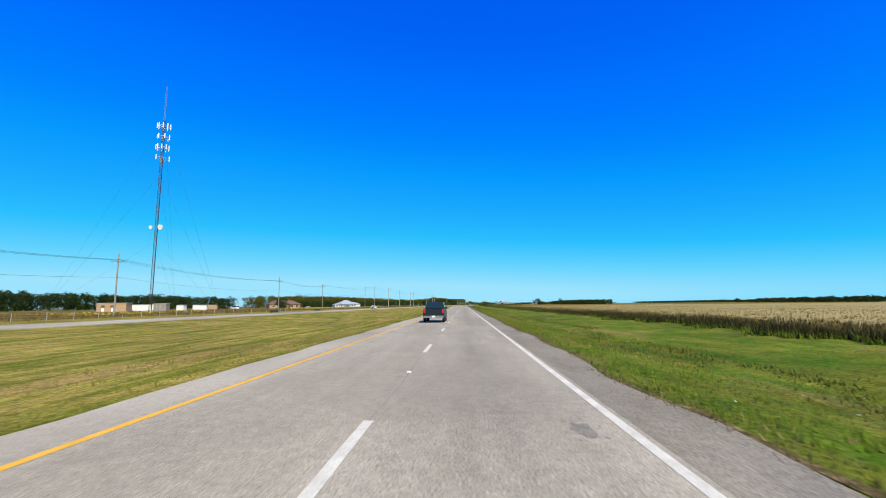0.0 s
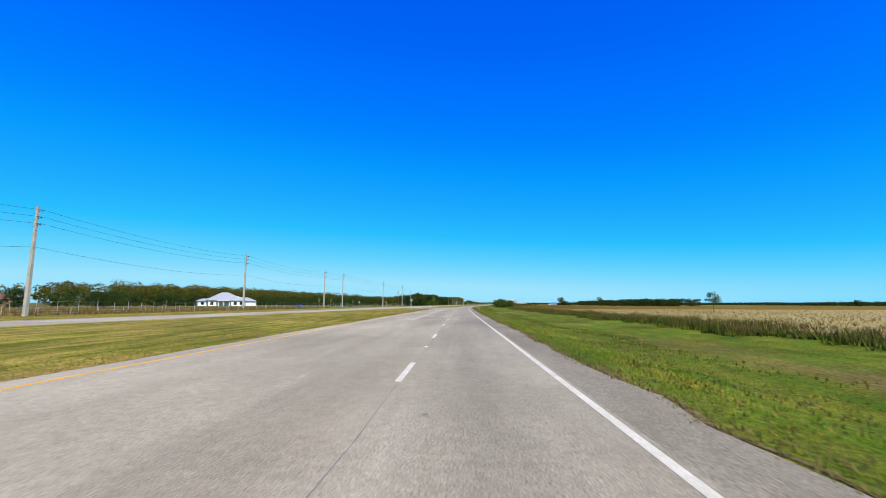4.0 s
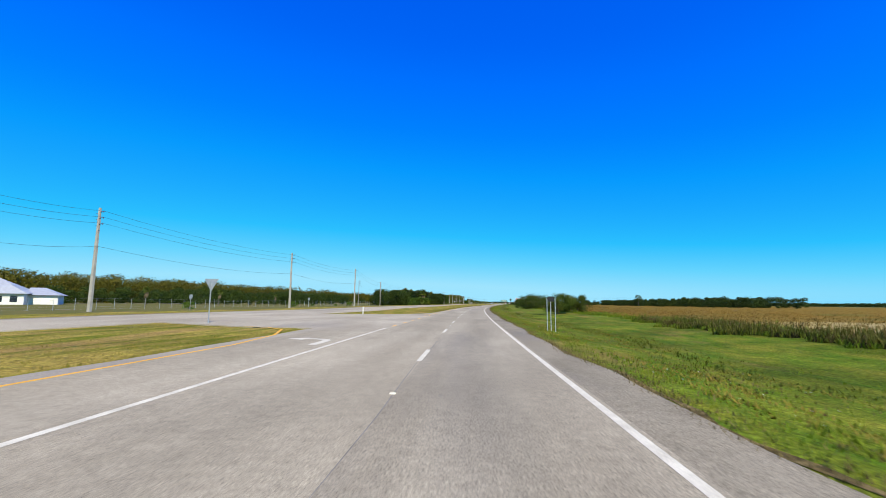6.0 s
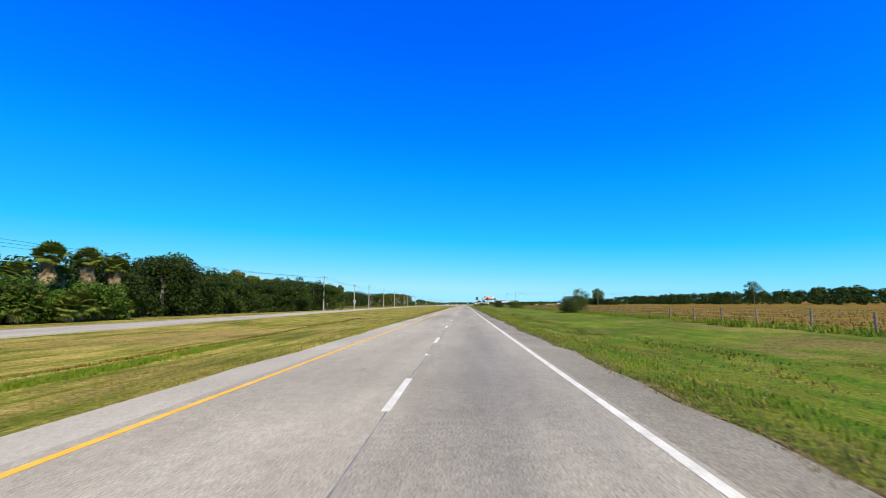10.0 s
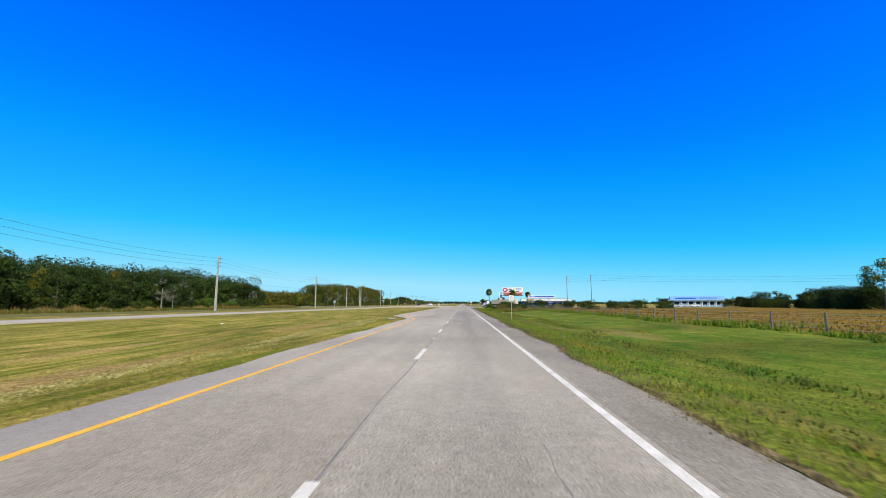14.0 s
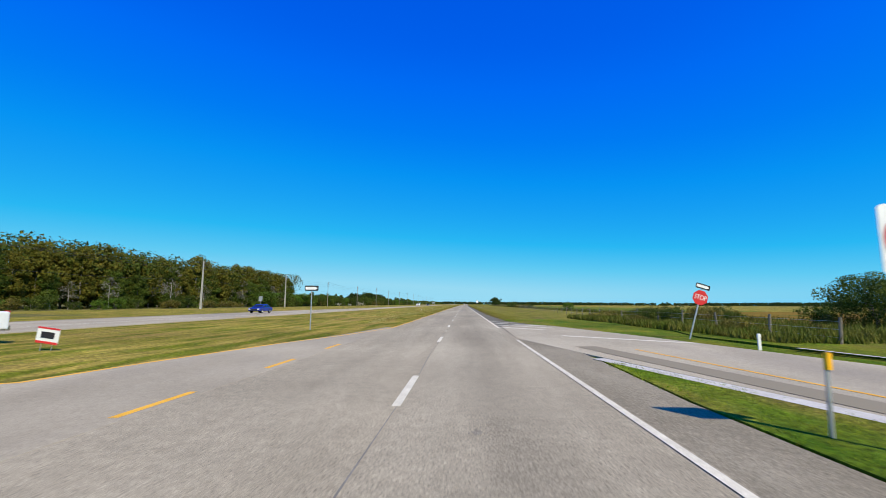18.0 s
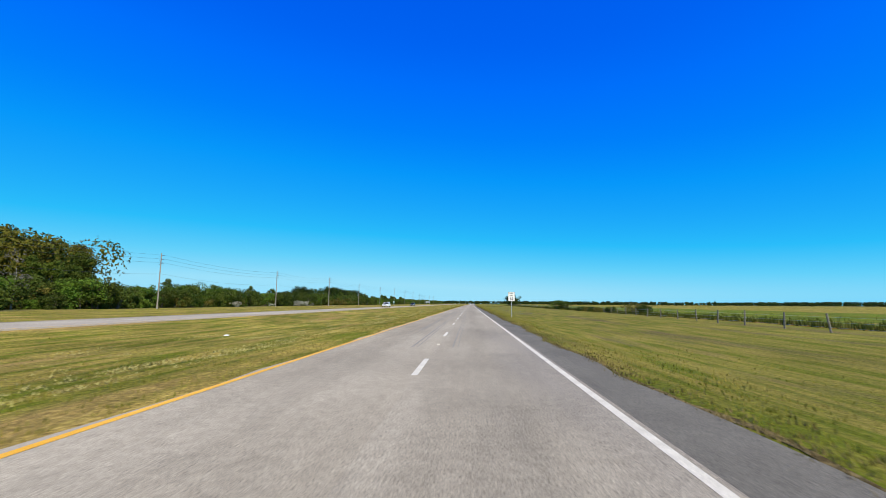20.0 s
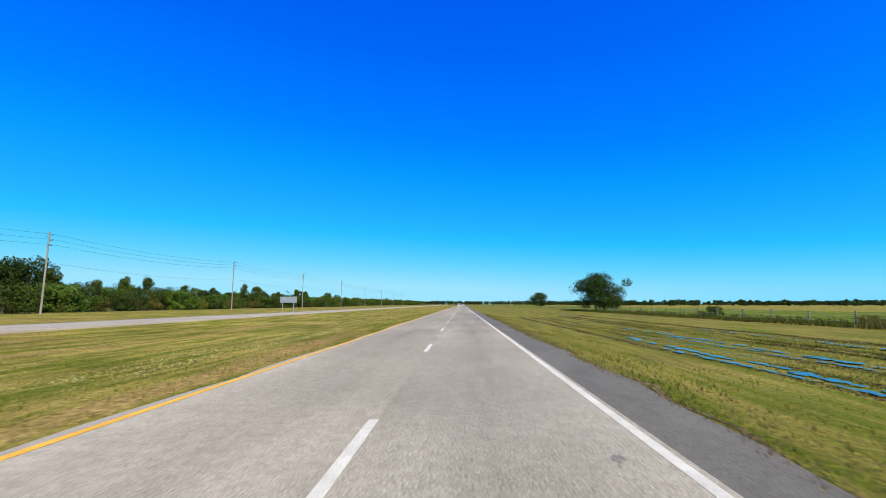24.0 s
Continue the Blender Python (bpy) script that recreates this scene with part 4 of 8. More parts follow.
def palm_model(name, label, height, crown, seed, skirt=0, fronds=26, trunk_r=0.2, lean=0.0, group="", fall=138):
    rng = random.Random(seed)
    t = thing(name, label, "palm tree", group)
    tr = Shape()
    p, n = Vector((0, 0, -0.1)), 7
    for i in range(1, n + 1):
        q = Vector((lean * (i / n) ** 2, 0, height * i / n))
        tr.tube(p, q, trunk_r * (1.12 - 0.2 * (i - 1) / n), trunk_r * (1.08 - 0.2 * i / n), 10, i in (1, n))
        p = q
    part("trunk", tr, BARK, t)
    fm = [frond_mesh(crown, seed + k) for k in range(3)]
    dm = [m.copy() for m in fm[:1]]
    dm[0].materials.clear()
    dm[0].materials.append(DEAD_FROND)
    for i in range(fronds):
        a = 137.5 * i
        up = 80 - fall * (i / fronds) + rng.uniform(-9, 9)
        o = part("frond", fm[i % 3], None, t)
        o.matrix_basis = Matrix.Translation(p * K) @ Matrix.Rotation(radians(a), 4, "Z") @ Matrix.Rotation(radians(up), 4, "X") @ Matrix.Rotation(radians(rng.uniform(-25, 25)), 4, "Y")
    for i in range(skirt):
        a = 137.5 * i + 40
        o = part("dead_frond", dm[0], None, t, "brown hanging dead frond")
        few = skirt < 20
        drop = Vector((0, 0, -0.9 * crown * rng.uniform(0, 0.12) if few else 0.35 * crown - 1.5 * crown * rng.random() ** 1.4))
        ragged = rng.uniform(0.65, 1.15)
        o.matrix_basis = Matrix.Translation((p + drop) * K) @ Matrix.Rotation(radians(a), 4, "Z") @ Matrix.Rotation(radians(rng.uniform(-66, -48) if few else rng.uniform(-82, -68)), 4, "X") @ Matrix.Diagonal((0.8, 0.9, 0.9, 1) if few else (0.8 * ragged, ragged, ragged, 1))
    return t


class Grove:
    """A kind of tree, built once and copied; the first one placed is the model itself."""

    def __init__(self, *models):
        self.models, self.used = models, set()

    def plant(self, i, s, e, turn=0.0, size=1.0, z=-0.05, exact=False):
        ob = self.models[i % len(self.models)]
        m = stand(s, e, z, turn, size)
        if ob in self.used:
            if exact:
                m = m @ Matrix.Diagonal((*(1 / v for v in ob.scale), 1))
            return copy_thing(ob, m)
        self.used.add(ob)
        ob.matrix_basis = m
        return ob


oaks = Grove(*[tree_model("oak_tree", "dense dark green roadside oak tree", "tree", 10 + i, 10.6, 9.8, 0.3, OAK_LEAF, lumps=80, per=92, leaf=0.27, shape="bush", group="roadside trees") for i in range(4)])
forest = Grove(*[tree_model("forest_tree", "tall green woodland tree with thin trunk", "tree", 20 + i, 14, 7.0, 2.0, FOREST_LEAF, lumps=64, per=110, leaf=0.3, thin=0.6, group="woodland trees") for i in range(4)])
autumn = Grove(*[tree_model("cypress_tree", "rusty yellow-green cypress with pale trunk", "tree", 30 + i, 15, 6.0, 2.5, RUST_LEAF, PALE_BARK, 60, 104, 0.3, thin=0.5, group="woodland trees") for i in range(3)])
bare = Grove(*[tree_model("bare_tree", "grey leafless tree with fine twigs", "tree", 40 + i, 11, 5.5, 3.0, GREY_TWIG, PALE_BARK, 22, 16, 0.3, thin=0.5, group="woodland trees") for i in range(2)])
bushes = Grove(*[tree_model("bush", "leafy green roadside bush with open twigs", "bush", 50 + i, 3.0, 4.6, 0.4, BUSH_LEAF, lumps=84, per=280, leaf=0.062, shape="bush", stems=5, group="roadside bushes") for i in range(3)])
thicket = Grove(*[tree_model("thicket_bush", "olive green bush in a dense thicket", "bush", 55 + i, 3.4, 4.8, 0.3, BUSH_LEAF, lumps=50, per=64, leaf=0.16, shape="bush", stems=4, group="thicket bushes") for i in range(3)])
bright = Grove(*[tree_model("shrub", "bright green leafy shrub", "bush", 60 + i, 3.5, 4.6, 0.3, BRIGHT_LEAF, lumps=46, per=60, leaf=0.17, shape="bush", stems=4, group="bright shrubs") for i in range(3)])
pines = Grove(*[tree_model("pine_tree", "slender open-crowned pine tree", "tree", 70 + i, 13, 5.5, 6.0, FOREST_LEAF, lumps=14, per=60, leaf=0.28, thin=0.5, group="pines") for i in range(2)])
dry = Grove(*[tree_model("dry_bush", "brownish dry bush with twigs", "bush", 80 + i, 2.2, 4.0, 0.2, DRY_LEAF, lumps=44, per=44, leaf=0.13, shape="bush", stems=5, group="dry bushes") for i in range(2)])
rp = random.Random(11)

# bushes beside the near carriageway
for i, s, e, size in ((0, 476, 18.5, 1.35), (1, 480, 22.5, 1.2), (0, 628, 21, 1.15), (2, 630, 24.5, 1.0), (1, 658, 21.0, 1.35), (0, 735, 22.6, 0.85), (1, 850, 16.8, 0.9),
                      (2, 805, 19.4, 1.0), (0, 876, 19.0, 0.55)):
    bushes.plant(i, s, e, rp.uniform(0, 360), size)
for s, e, size in ((1036, 19, 0.3), (1045, 16.5, 0.45)):
    bushes.plant(1, s, e, rp.uniform(0, 360), size)
for k in range(46):
    s = 1048 + 48 * rp.random()
    e = 12.5 + (s - 1048) * 0.11 + rp.uniform(0, 1) ** 1.6 * 45
    (dry, bright, thicket)[k % 3].plant(k, s, e, rp.uniform(0, 360), rp.uniform(0.8, 1.15) * (1.05 if k % 3 == 0 else 0.8) * float(np.interp(s, (1048, 1068, 1094), (0.48, 0.8, 1.25))))
oaks.plant(1, 1085, 32, 70, 0.46, z=-0.9)
for k in range(22):
    s = 1042 + 46 * rp.random()
    (dry, bright)[k % 2].plant(k, s, 10.8 + max(0, s - 1075) * 0.35 + rp.uniform(0, 3.0), rp.uniform(0, 360), rp.uniform(0.32, 0.55))
for i, s, e, size in ((0, 1303, 32, 1.3), (1, 1247, 30, 1.1), (0, 1244, 33, 0.9), (1, 1224, 22, 0.9), (0, 1221, 27, 1.0), (1, 1226, 31, 1.0), (0, 1232, 26, 0.8), (0, 1215, 24, 0.9), (1, 1300, 37, 0.7)):
    (bright if i == 0 and s > 1290 else dry).plant(i, s, e, rp.uniform(0, 360), size)
for g, s, e, size in ((thicket, 1452, 32.5, 0.75), (dry, 1456, 34, 0.6), (thicket, 1416, 28.5, 0.3), (dry, 1413, 30, 0.4), (dry, 1408, 28.5, 0.36), (thicket, 1405, 30, 0.3), (dry, 1410, 33, 0.4), (thicket, 1400, 31, 0.36), (dry, 1398, 33, 0.4)):
    g.plant(1, s, e, rp.uniform(0, 360), size)
for k in range(34):
    s = 1395 + rp.uniform(0, 260)
    (dry if k % 3 else thicket).plant(k, s, 31 + rp.uniform(-1.5, 3) + (s - 1395) * 0.012, rp.uniform(0, 360), rp.uniform(0.3, 0.62))
for k in range(26):
    (dry, thicket, dry)[k % 3].plant(k, 1197 + rp.uniform(0, 36), 15.5 + rp.uniform(0, 20), rp.uniform(0, 360), rp.uniform(0.4, 0.75))
bushes.plant(0, 1207.5, 34, 30, 1.15)
thick = tree_model("roadside_bush", "large dense dark green bush by the pasture fence", "bush", 61, 4.6, 9.2, 0.2, BUSH_LEAF, lumps=140, per=420, leaf=0.088, stems=7, twigs=3)
thick.matrix_basis = stand(553, 20.4, -0.4)
twiggy = tree_model("roadside_bush", "open twiggy bush with pale stems by the fence", "bush", 62, 4.6, 9.5, 0.5, BUSH_LEAF, PALE_BARK, lumps=110, per=110, leaf=0.075, shape="bush", stems=9, twigs=5)
twiggy.matrix_basis = stand(553, 26.2, -0.35)
dry.plant(0, 549.5, 23.2, 10, 0.7)
dry.plant(1, 551, 31, 70, 0.6)
thicket.plant(1, 550, 14.6, 40, 0.42)
big = tree_model("roadside_tree", "wide dark bushy tree standing alone by the fence", "tree", 91, 8.5, 10.5, 1.4, OAK_LEAF, lumps=74, per=150, leaf=0.28, stems=4)
big.matrix_basis = stand(1677, 36, 0)
copy_thing(big, stand(1845, 50, 0, 90, 0.95))
wp = tree_model("lone_tree", "tall open tree at the pasture edge", "tree", 92, 12.5, 9.0, 5.0, FOREST_LEAF, lumps=24, per=130, leaf=0.28, thin=0.7)
wp.matrix_basis = stand(1020, 113, 0)
copy_thing(wp, stand(1036, 118, 0, 120, 1.05))
copy_thing(wp, stand(360, 60, 0, 50, 0.35))
copy_thing(wp, stand(748, 27.5, -0.2, 10, 0.38))
copy_thing(wp, stand(880, 150, 0, 80, 0.9))

# trees along the far side
for k in range(9):
    oaks.plant(k, 609 + 4.9 * k + rp.uniform(-2, 2), -47 - rp.uniform(0, 6), rp.uniform(0, 360), rp.uniform(0.85, 1.0))
for k in range(19):
    s = 716 + 5.2 * k + rp.uniform(-2, 2)
    oaks.plant(k, s, -52 - rp.uniform(0, 7) + (2 if s > 760 else 0), rp.uniform(0, 360), rp.uniform(1.0, 1.28) * (1.15 if s < 742 else 1.0))
for k in range(34):
    bright.plant(k, 638 + rp.uniform(0, 50), -47.5 - rp.uniform(0, 7), rp.uniform(0, 360), rp.uniform(0.9, 1.4))
for k in range(7):
    oaks.plant(k, 648 + 9 * k, -62 - rp.uniform(0, 8), rp.uniform(0, 360), 1.1 if k == 4 else rp.uniform(0.6, 0.75))
for k in range(24):
    forest.plant(k, 730 + rp.uniform(0, 85), -66 - rp.uniform(0, 12), rp.uniform(0, 360), rp.uniform(0.7, 0.9))
for k in range(44):
    s = 930 + 180 * (k + rp.random()) / 44
    (oaks, forest, oaks, autumn, oaks)[k % 5].plant(k, s, -90 - rp.uniform(0, 8), rp.uniform(0, 360), rp.uniform(1.15, 1.4) if k % 5 in (0, 2, 4) else rp.uniform(0.7, 0.9))
for k in range(40):
    s = 930 + rp.uniform(0, 165)
    (oaks, bright, thicket, bare, bright)[k % 5].plant(k, s, -81 - rp.uniform(0, 8), rp.uniform(0, 360), rp.uniform(0.8, 1.0) if k % 5 == 0 else rp.uniform(1.2, 1.8) * (0.5 if k % 5 == 3 else 1))
for k in range(96):
    s = 1168 + 246 * (k + rp.random()) / 96
    d = rp.uniform(0, 14)
    grown = float(np.interp(s, (1168, 1190, 1215, 1262, 1400), (0.5, 0.55, 0.7, 1.2, 1.32)))
    (autumn, forest, autumn, forest, bare if k % 3 == 0 else forest)[k % 5].plant(k, s, -90 - d, rp.uniform(0, 360), rp.uniform(0.88, 1.08) * grown * (0.8 if d < 4 else 1))
for k in range(56):
    (bright, thicket, dry, thicket, dry)[k % 5].plant(k, 1158 + rp.uniform(0, 240), -83 - rp.uniform(0, 6), rp.uniform(0, 360), rp.uniform(1.0, 1.7))
for k in range(20):
    (forest, thicket, bare, dry)[k % 4].plant(k, 1100 + rp.uniform(-5, 60), -120 - rp.uniform(0, 60), rp.uniform(0, 360), rp.uniform(0.7, 1.0))
for k in range(150):
    s = 1350 + 560 * (k + rp.random()) / 150
    (thicket, bright, thicket, bright if s > 1650 else thicket, dry)[k % 5].plant(k, s, -81 - rp.uniform(0, 10), rp.uniform(0, 360), rp.uniform(1.1, 1.9) if s > 1650 else rp.uniform(1.5, 2.2), exact=True)
for k in range(34):
    (forest, oaks)[k % 2].plant(k, 1400 + 420 * (k + rp.random()) / 34, -88 - rp.uniform(0, 8), rp.uniform(0, 360), rp.uniform(0.5, 0.68) if k % 2 == 0 else rp.uniform(0.62, 0.8), exact=True)
pale_bush = Grove(tree_model("flowering_bush", "bush covered in pale seed plumes", "bush", 85, 2.2, 3.4, 0.2, PALE_BLOOM, lumps=30, per=40, leaf=0.13, shape="bush", stems=5, group="flowering bushes"))
for s, e, size in ((1503, -79.5, 1.0), (1507, -80, 1.2), (1512, -80, 1.1), (1516, -81, 1.0), (1522, -80, 0.8), (1449, -79.5, 0.9), (1475, -79, 0.6)):
    pale_bush.plant(0, s, e, rp.uniform(0, 360), size)
for s0, s1, n, sz in ((1345, 1400, 8, 1.1), (1538, 1572, 6, 1.2), (1594, 1664, 18, 1.4), (1708, 1716, 2, 0.8), (1745, 1850, 9, 0.75)):
    for k in range(n):
        oaks.plant(k, s0 + (s1 - s0) * (k + rp.random()) / n, -92 - rp.uniform(0, 10), rp.uniform(0, 360), sz * rp.uniform(0.85, 1.1))
for k in range(24):
    pines.plant(k, rp.uniform(1400, 1900), -90 - rp.uniform(0, 20), rp.uniform(0, 360), rp.uniform(0.5, 0.85))
young = Grove(*[tree_model("young_pine", "young green pine with a pointed crown", "tree", 75 + i, 8.5, 5.6, 0.6, FOREST_LEAF, lumps=52, per=120, leaf=0.21, shape="cone", thin=0.5, group="young pines") for i in range(2)])
for k in range(24):
    young.plant(k, 1672 + 200 * (k + rp.random()) / 24, -88 - rp.uniform(0, 10), rp.uniform(0, 360), rp.uniform(0.6, 1.15), exact=True)
for s, e, g, size in ((1025, -80.5, bare, 0.75), (1037, -80.5, bare, 0.55), (1045.5, -80, bright, 1.1), (1043, -80.5, bright, 0.9), (1052, -79, dry, 0.9), (1013, -78, thicket, 0.45)):
    g.plant(0, s, e, rp.uniform(0, 360), size, exact=True)
for k in range(5):
    s = 470 + rp.uniform(0, 170)
    bright.plant(k, s, -56 - rp.uniform(0, 3), rp.uniform(0, 360), rp.uniform(0.5, 1.1))
for s, e, size in ((312, -110, 1.0), (275, -118, 0.9), (262, -150, 0.8), (405, -130, 0.7), (395, -150, 0.8), (130, -170, 0.9), (470, -150, 0.6)):
    oaks.plant(rp.randrange(3), s, e, rp.uniform(0, 360), size)


# dark tree row behind the rusty pasture
for k in range(44):
    s = 1012 + 100 * (k + rp.random()) / 44
    (oaks, thicket, oaks, bushes)[k % 4].plant(k, s, 118 + rp.uniform(0, 14), rp.uniform(0, 360), rp.uniform(0.35, 0.82) if k % 2 == 0 else rp.uniform(0.9, 1.6), exact=True)
for k in range(14):
    thicket.plant(k, 1068 + rp.uniform(0, 24), 44 + rp.uniform(0, 36), rp.uniform(0, 360), rp.uniform(0.6, 1.1), exact=True)

# shrubs and bare stems in front of the woods
for k in range(16):
    bright.plant(k, 690 + rp.uniform(0, 17), -47.5 - rp.uniform(0, 8), rp.uniform(0, 360), rp.uniform(0.9, 1.7), exact=True)
for k in range(9):
    bare.plant(k, 1185 + 215 * (k + rp.random()) / 9, -86 - rp.uniform(0, 4), rp.uniform(0, 360), rp.uniform(0.75, 1.15), exact=True)
for s, e, g, size in ((1399, 31.5, thicket, 0.4), (1401, 29.5, dry, 0.5), (1404, 30.2, dry, 0.5), (1407, 29.6, thicket, 0.36), (1411, 29.8, dry, 0.5), (1415, 29.2, thicket, 0.36), (1388, 32.5, dry, 0.9), (1386, 33.5, bushes, 0.6), (1455, 31.5, bright, 0.9), (1453, 33.0, dry, 0.8)):
    g.plant(0, s, e, rp.uniform(0, 360), size, exact=True)
for s, e, g, size in ((496, 22.6, dry, 1.3), (500, 26.5, dry, 1.2), (494, 25.5, dry, 1.0), (499, 24.8, bushes, 0.7), (738, 25, dry, 0.7)):
    g.plant(1, s, e, rp.uniform(0, 360), size, z=-0.3, exact=True)
# rusty cypress wood
for k in range(64):
    autumn.plant(k, 818 + 158 * (k + rp.random()) / 64, -91 - rp.uniform(0, 9), rp.uniform(0, 360), rp.uniform(0.88, 1.05), exact=True)
for k in range(40):
    (bright, thicket, thicket)[k % 3].plant(k, 818 + rp.uniform(0, 160), -84 - rp.uniform(0, 5), rp.uniform(0, 360), rp.uniform(0.9, 1.5), exact=True)


def far_wood(name, label, s0, s1, e0, e1, n, h0, h1, mat, seed, leaf=1.9, per=10, skip=None):
    """A distant wood: many crowns of leaf clumps, too far to tell apart."""
    rng = np.random.default_rng(seed)
    tops, ls, ss_, ee_ = [], [], rng.uniform(s0, s1, n), rng.uniform(e0, e1, n)
    pos = spots(ss_, ee_) / K
    for i in range(n):
        if skip and skip(ss_[i], ee_[i]):
            continue
        h = rng.uniform(h0, h1)
        x, y = pos[i, 0], pos[i, 1]
        tops += [(x, y, h * 0.66, h * 0.36), (x + rng.uniform(-2, 2), y + rng.uniform(-2, 2), h * 0.78, h * 0.24)]
        for k in range(3):
            ls.append((x + rng.uniform(-3, 3), y + rng.uniform(-3, 3), h * rng.uniform(0.12, 0.5), h * rng.uniform(0.2, 0.26)))
    c, ways = (np.concatenate(q) for q in zip(cloud(rng, ls, per, leaf, 0.1), cloud(rng, tops, int(per * 1.5), leaf, 0.1)))
    v, f = quads(c, leaf, rng, ways)
    o = new(name, mesh_of(name, v, f, mat))
    return tagged(o, label, "woods", kind="stuff")


far_wood("far_wood", "dark green belt of woods behind the houses", -150, 480, -330, -260, 460, 10, 14, OAK_LEAF, 1, 0.95, 34)
far_wood("far_wood", "low forest with a rounded rusty canopy", 430, 690, -190, -92, 360, 5, 8.2, OAK_LEAF, 2, 0.4, 90, lambda s, e: s < 545 and e > -160)
far_wood("far_wood", "rusty autumn forest canopy", 480, 900, -280, -175, 420, 12, 16, RUST_LEAF, 3, 0.8, 40)
far_wood("far_wood", "dense oak woods behind the roadside trees", 722, 820, -92, -68, 80, 10, 13, OAK_LEAF, 21, 0.7, 40)
far_wood("far_wood", "rounded green and rusty woodland canopy", 530, 700, -235, -185, 150, 12, 16, RUST_LEAF, 28, 0.5, 70)
far_wood("far_wood", "deep rusty cypress wood", 815, 978, -128, -100, 90, 11, 14.5, RUST_LEAF, 27, 0.6, 50)
far_wood("far_wood", "dense mixed woods behind the weeds", 925, 1115, -132, -98, 190, 12.5, 16.5, OAK_LEAF, 22, 0.42, 110)
far_wood("far_wood", "dense rusty and green forest", 1256, 1415, -130, -94, 150, 16, 19.5, RUST_LEAF, 23, 0.55, 78)
far_wood("far_wood", "low dense rusty forest", 1170, 1255, -150, -104, 90, 7, 10.5, RUST_LEAF, 25, 0.75, 44)
far_wood("far_wood", "deep rusty forest beside the side road", 1165, 1330, -260, -145, 260, 10, 14, RUST_LEAF, 26, 1.1, 20)
far_wood("far_wood", "dense green forest", 1252, 1415, -130, -96, 140, 15, 19, FOREST_LEAF, 24, 0.55, 78)
far_wood("far_wood", "dark forest beyond the crossroads", 960, 1160, -300, -150, 420, 11, 16, RUST_LEAF, 4, 1.3, 16)
far_wood("far_wood", "distant tree line beyond the pasture", -200, 900, 480, 620, 800, 6, 9.5, OAK_LEAF, 5, 1.2, 18)
far_wood("far_wood", "dark tree line beyond the rusty pasture", 700, 1130, 150, 215, 380, 6, 8.6, OAK_LEAF, 6, 0.6, 44)
far_wood("far_wood", "very distant low tree line", 700, 2900, 800, 1000, 1500, 7, 11, OAK_LEAF, 7, 1.6, 10)
far_wood("far_wood", "distant woods along the far side", 1850, 2600, -170, -85, 420, 5, 9.5, FOREST_LEAF, 8, 0.9, 34)
far_wood("far_wood", "distant woods ahead across the fields", 1950, 2700, 120, 520, 420, 4, 7, OAK_LEAF, 9, 0.9, 34)
far_wood("far_wood", "distant woods ahead of the road", 2600, 3400, -300, 400, 500, 8, 12, OAK_LEAF, 10, 1.2, 24)
far_wood("far_wood", "scattered scrub behind the fence", 1350, 1900, -150, -100, 260, 4, 7.5, BRIGHT_LEAF, 11, 0.8, 26)


def blades(name, label, s, e, z, height, width, mat, seed, lean=0.35, per=3):
    """Grass blades as single pointed leaves, many to a tuft."""
    rng = np.random.default_rng(seed)
    n = len(s)
    base = spots(s, e, z) / K
    vs = []
    for k in range(per):
        a = rng.uniform(0, 6.283, n)
        h = height * rng.uniform(0.5, 1.15, n)
        dx, dy = np.cos(a), np.sin(a)
        off = rng.uniform(-0.12, 0.12, (n, 2))
        b = base + np.stack([off[:, 0], off[:, 1], np.full(n, -0.03)], -1)
        w = width * rng.uniform(0.6, 1.2, n)
        l_ = lean * h * rng.uniform(0.2, 1.2, n)
        vs.append(np.stack([b + np.stack([-dy * w, dx * w, 0 * w], -1), b + np.stack([dy * w, -dx * w, 0 * w], -1), b + np.stack([dx * l_, dy * l_, h], -1)], 1))
    v = np.concatenate(vs).reshape(-1, 3)
    o = new(name, mesh_of(name, v, np.arange(len(v)).reshape(-1, 3), mat))
    return tagged(o, label, "grass", kind="stuff")


rb = np.random.default_rng(17)
n = 90000
s = rb.uniform(-12, 1640, n)
e = 5.3 + rb.exponential(2.3, n)
keep = (e < 17) & ~((s > 1080) & (s < 1216))
s, e = s[keep], e[keep]
early = (s < 1225) & (np.sin(s * 0.05) + np.sin(s * 0.173 + e) + rb.normal(0, 0.8, len(s)) > -0.9)
blades("verge_grass", "bright green verge grass", s[early], e[early], ground_z(s[early], e[early]), 0.115, 0.016, GREEN_BLADE, 1)
blades("mown_verge_grass", "olive and straw-coloured mown verge grass", s[~early], e[~early], ground_z(s[~early], e[~early]), 0.1, 0.018, STRAW_BLADE, 2)
n = 50000
s = rb.uniform(-12, 1640, n)
e = edge_right(s) - 0.08 + rb.exponential(0.34, n)
keep = ~((s > 1080) & (s < 1210))
blades("edge_grass", "brown trodden grass along the shoulder edge", s[keep], e[keep], ground_z(s[keep], e[keep]), 0.12, 0.02, DIRT_BLADE, 21, 0.8)
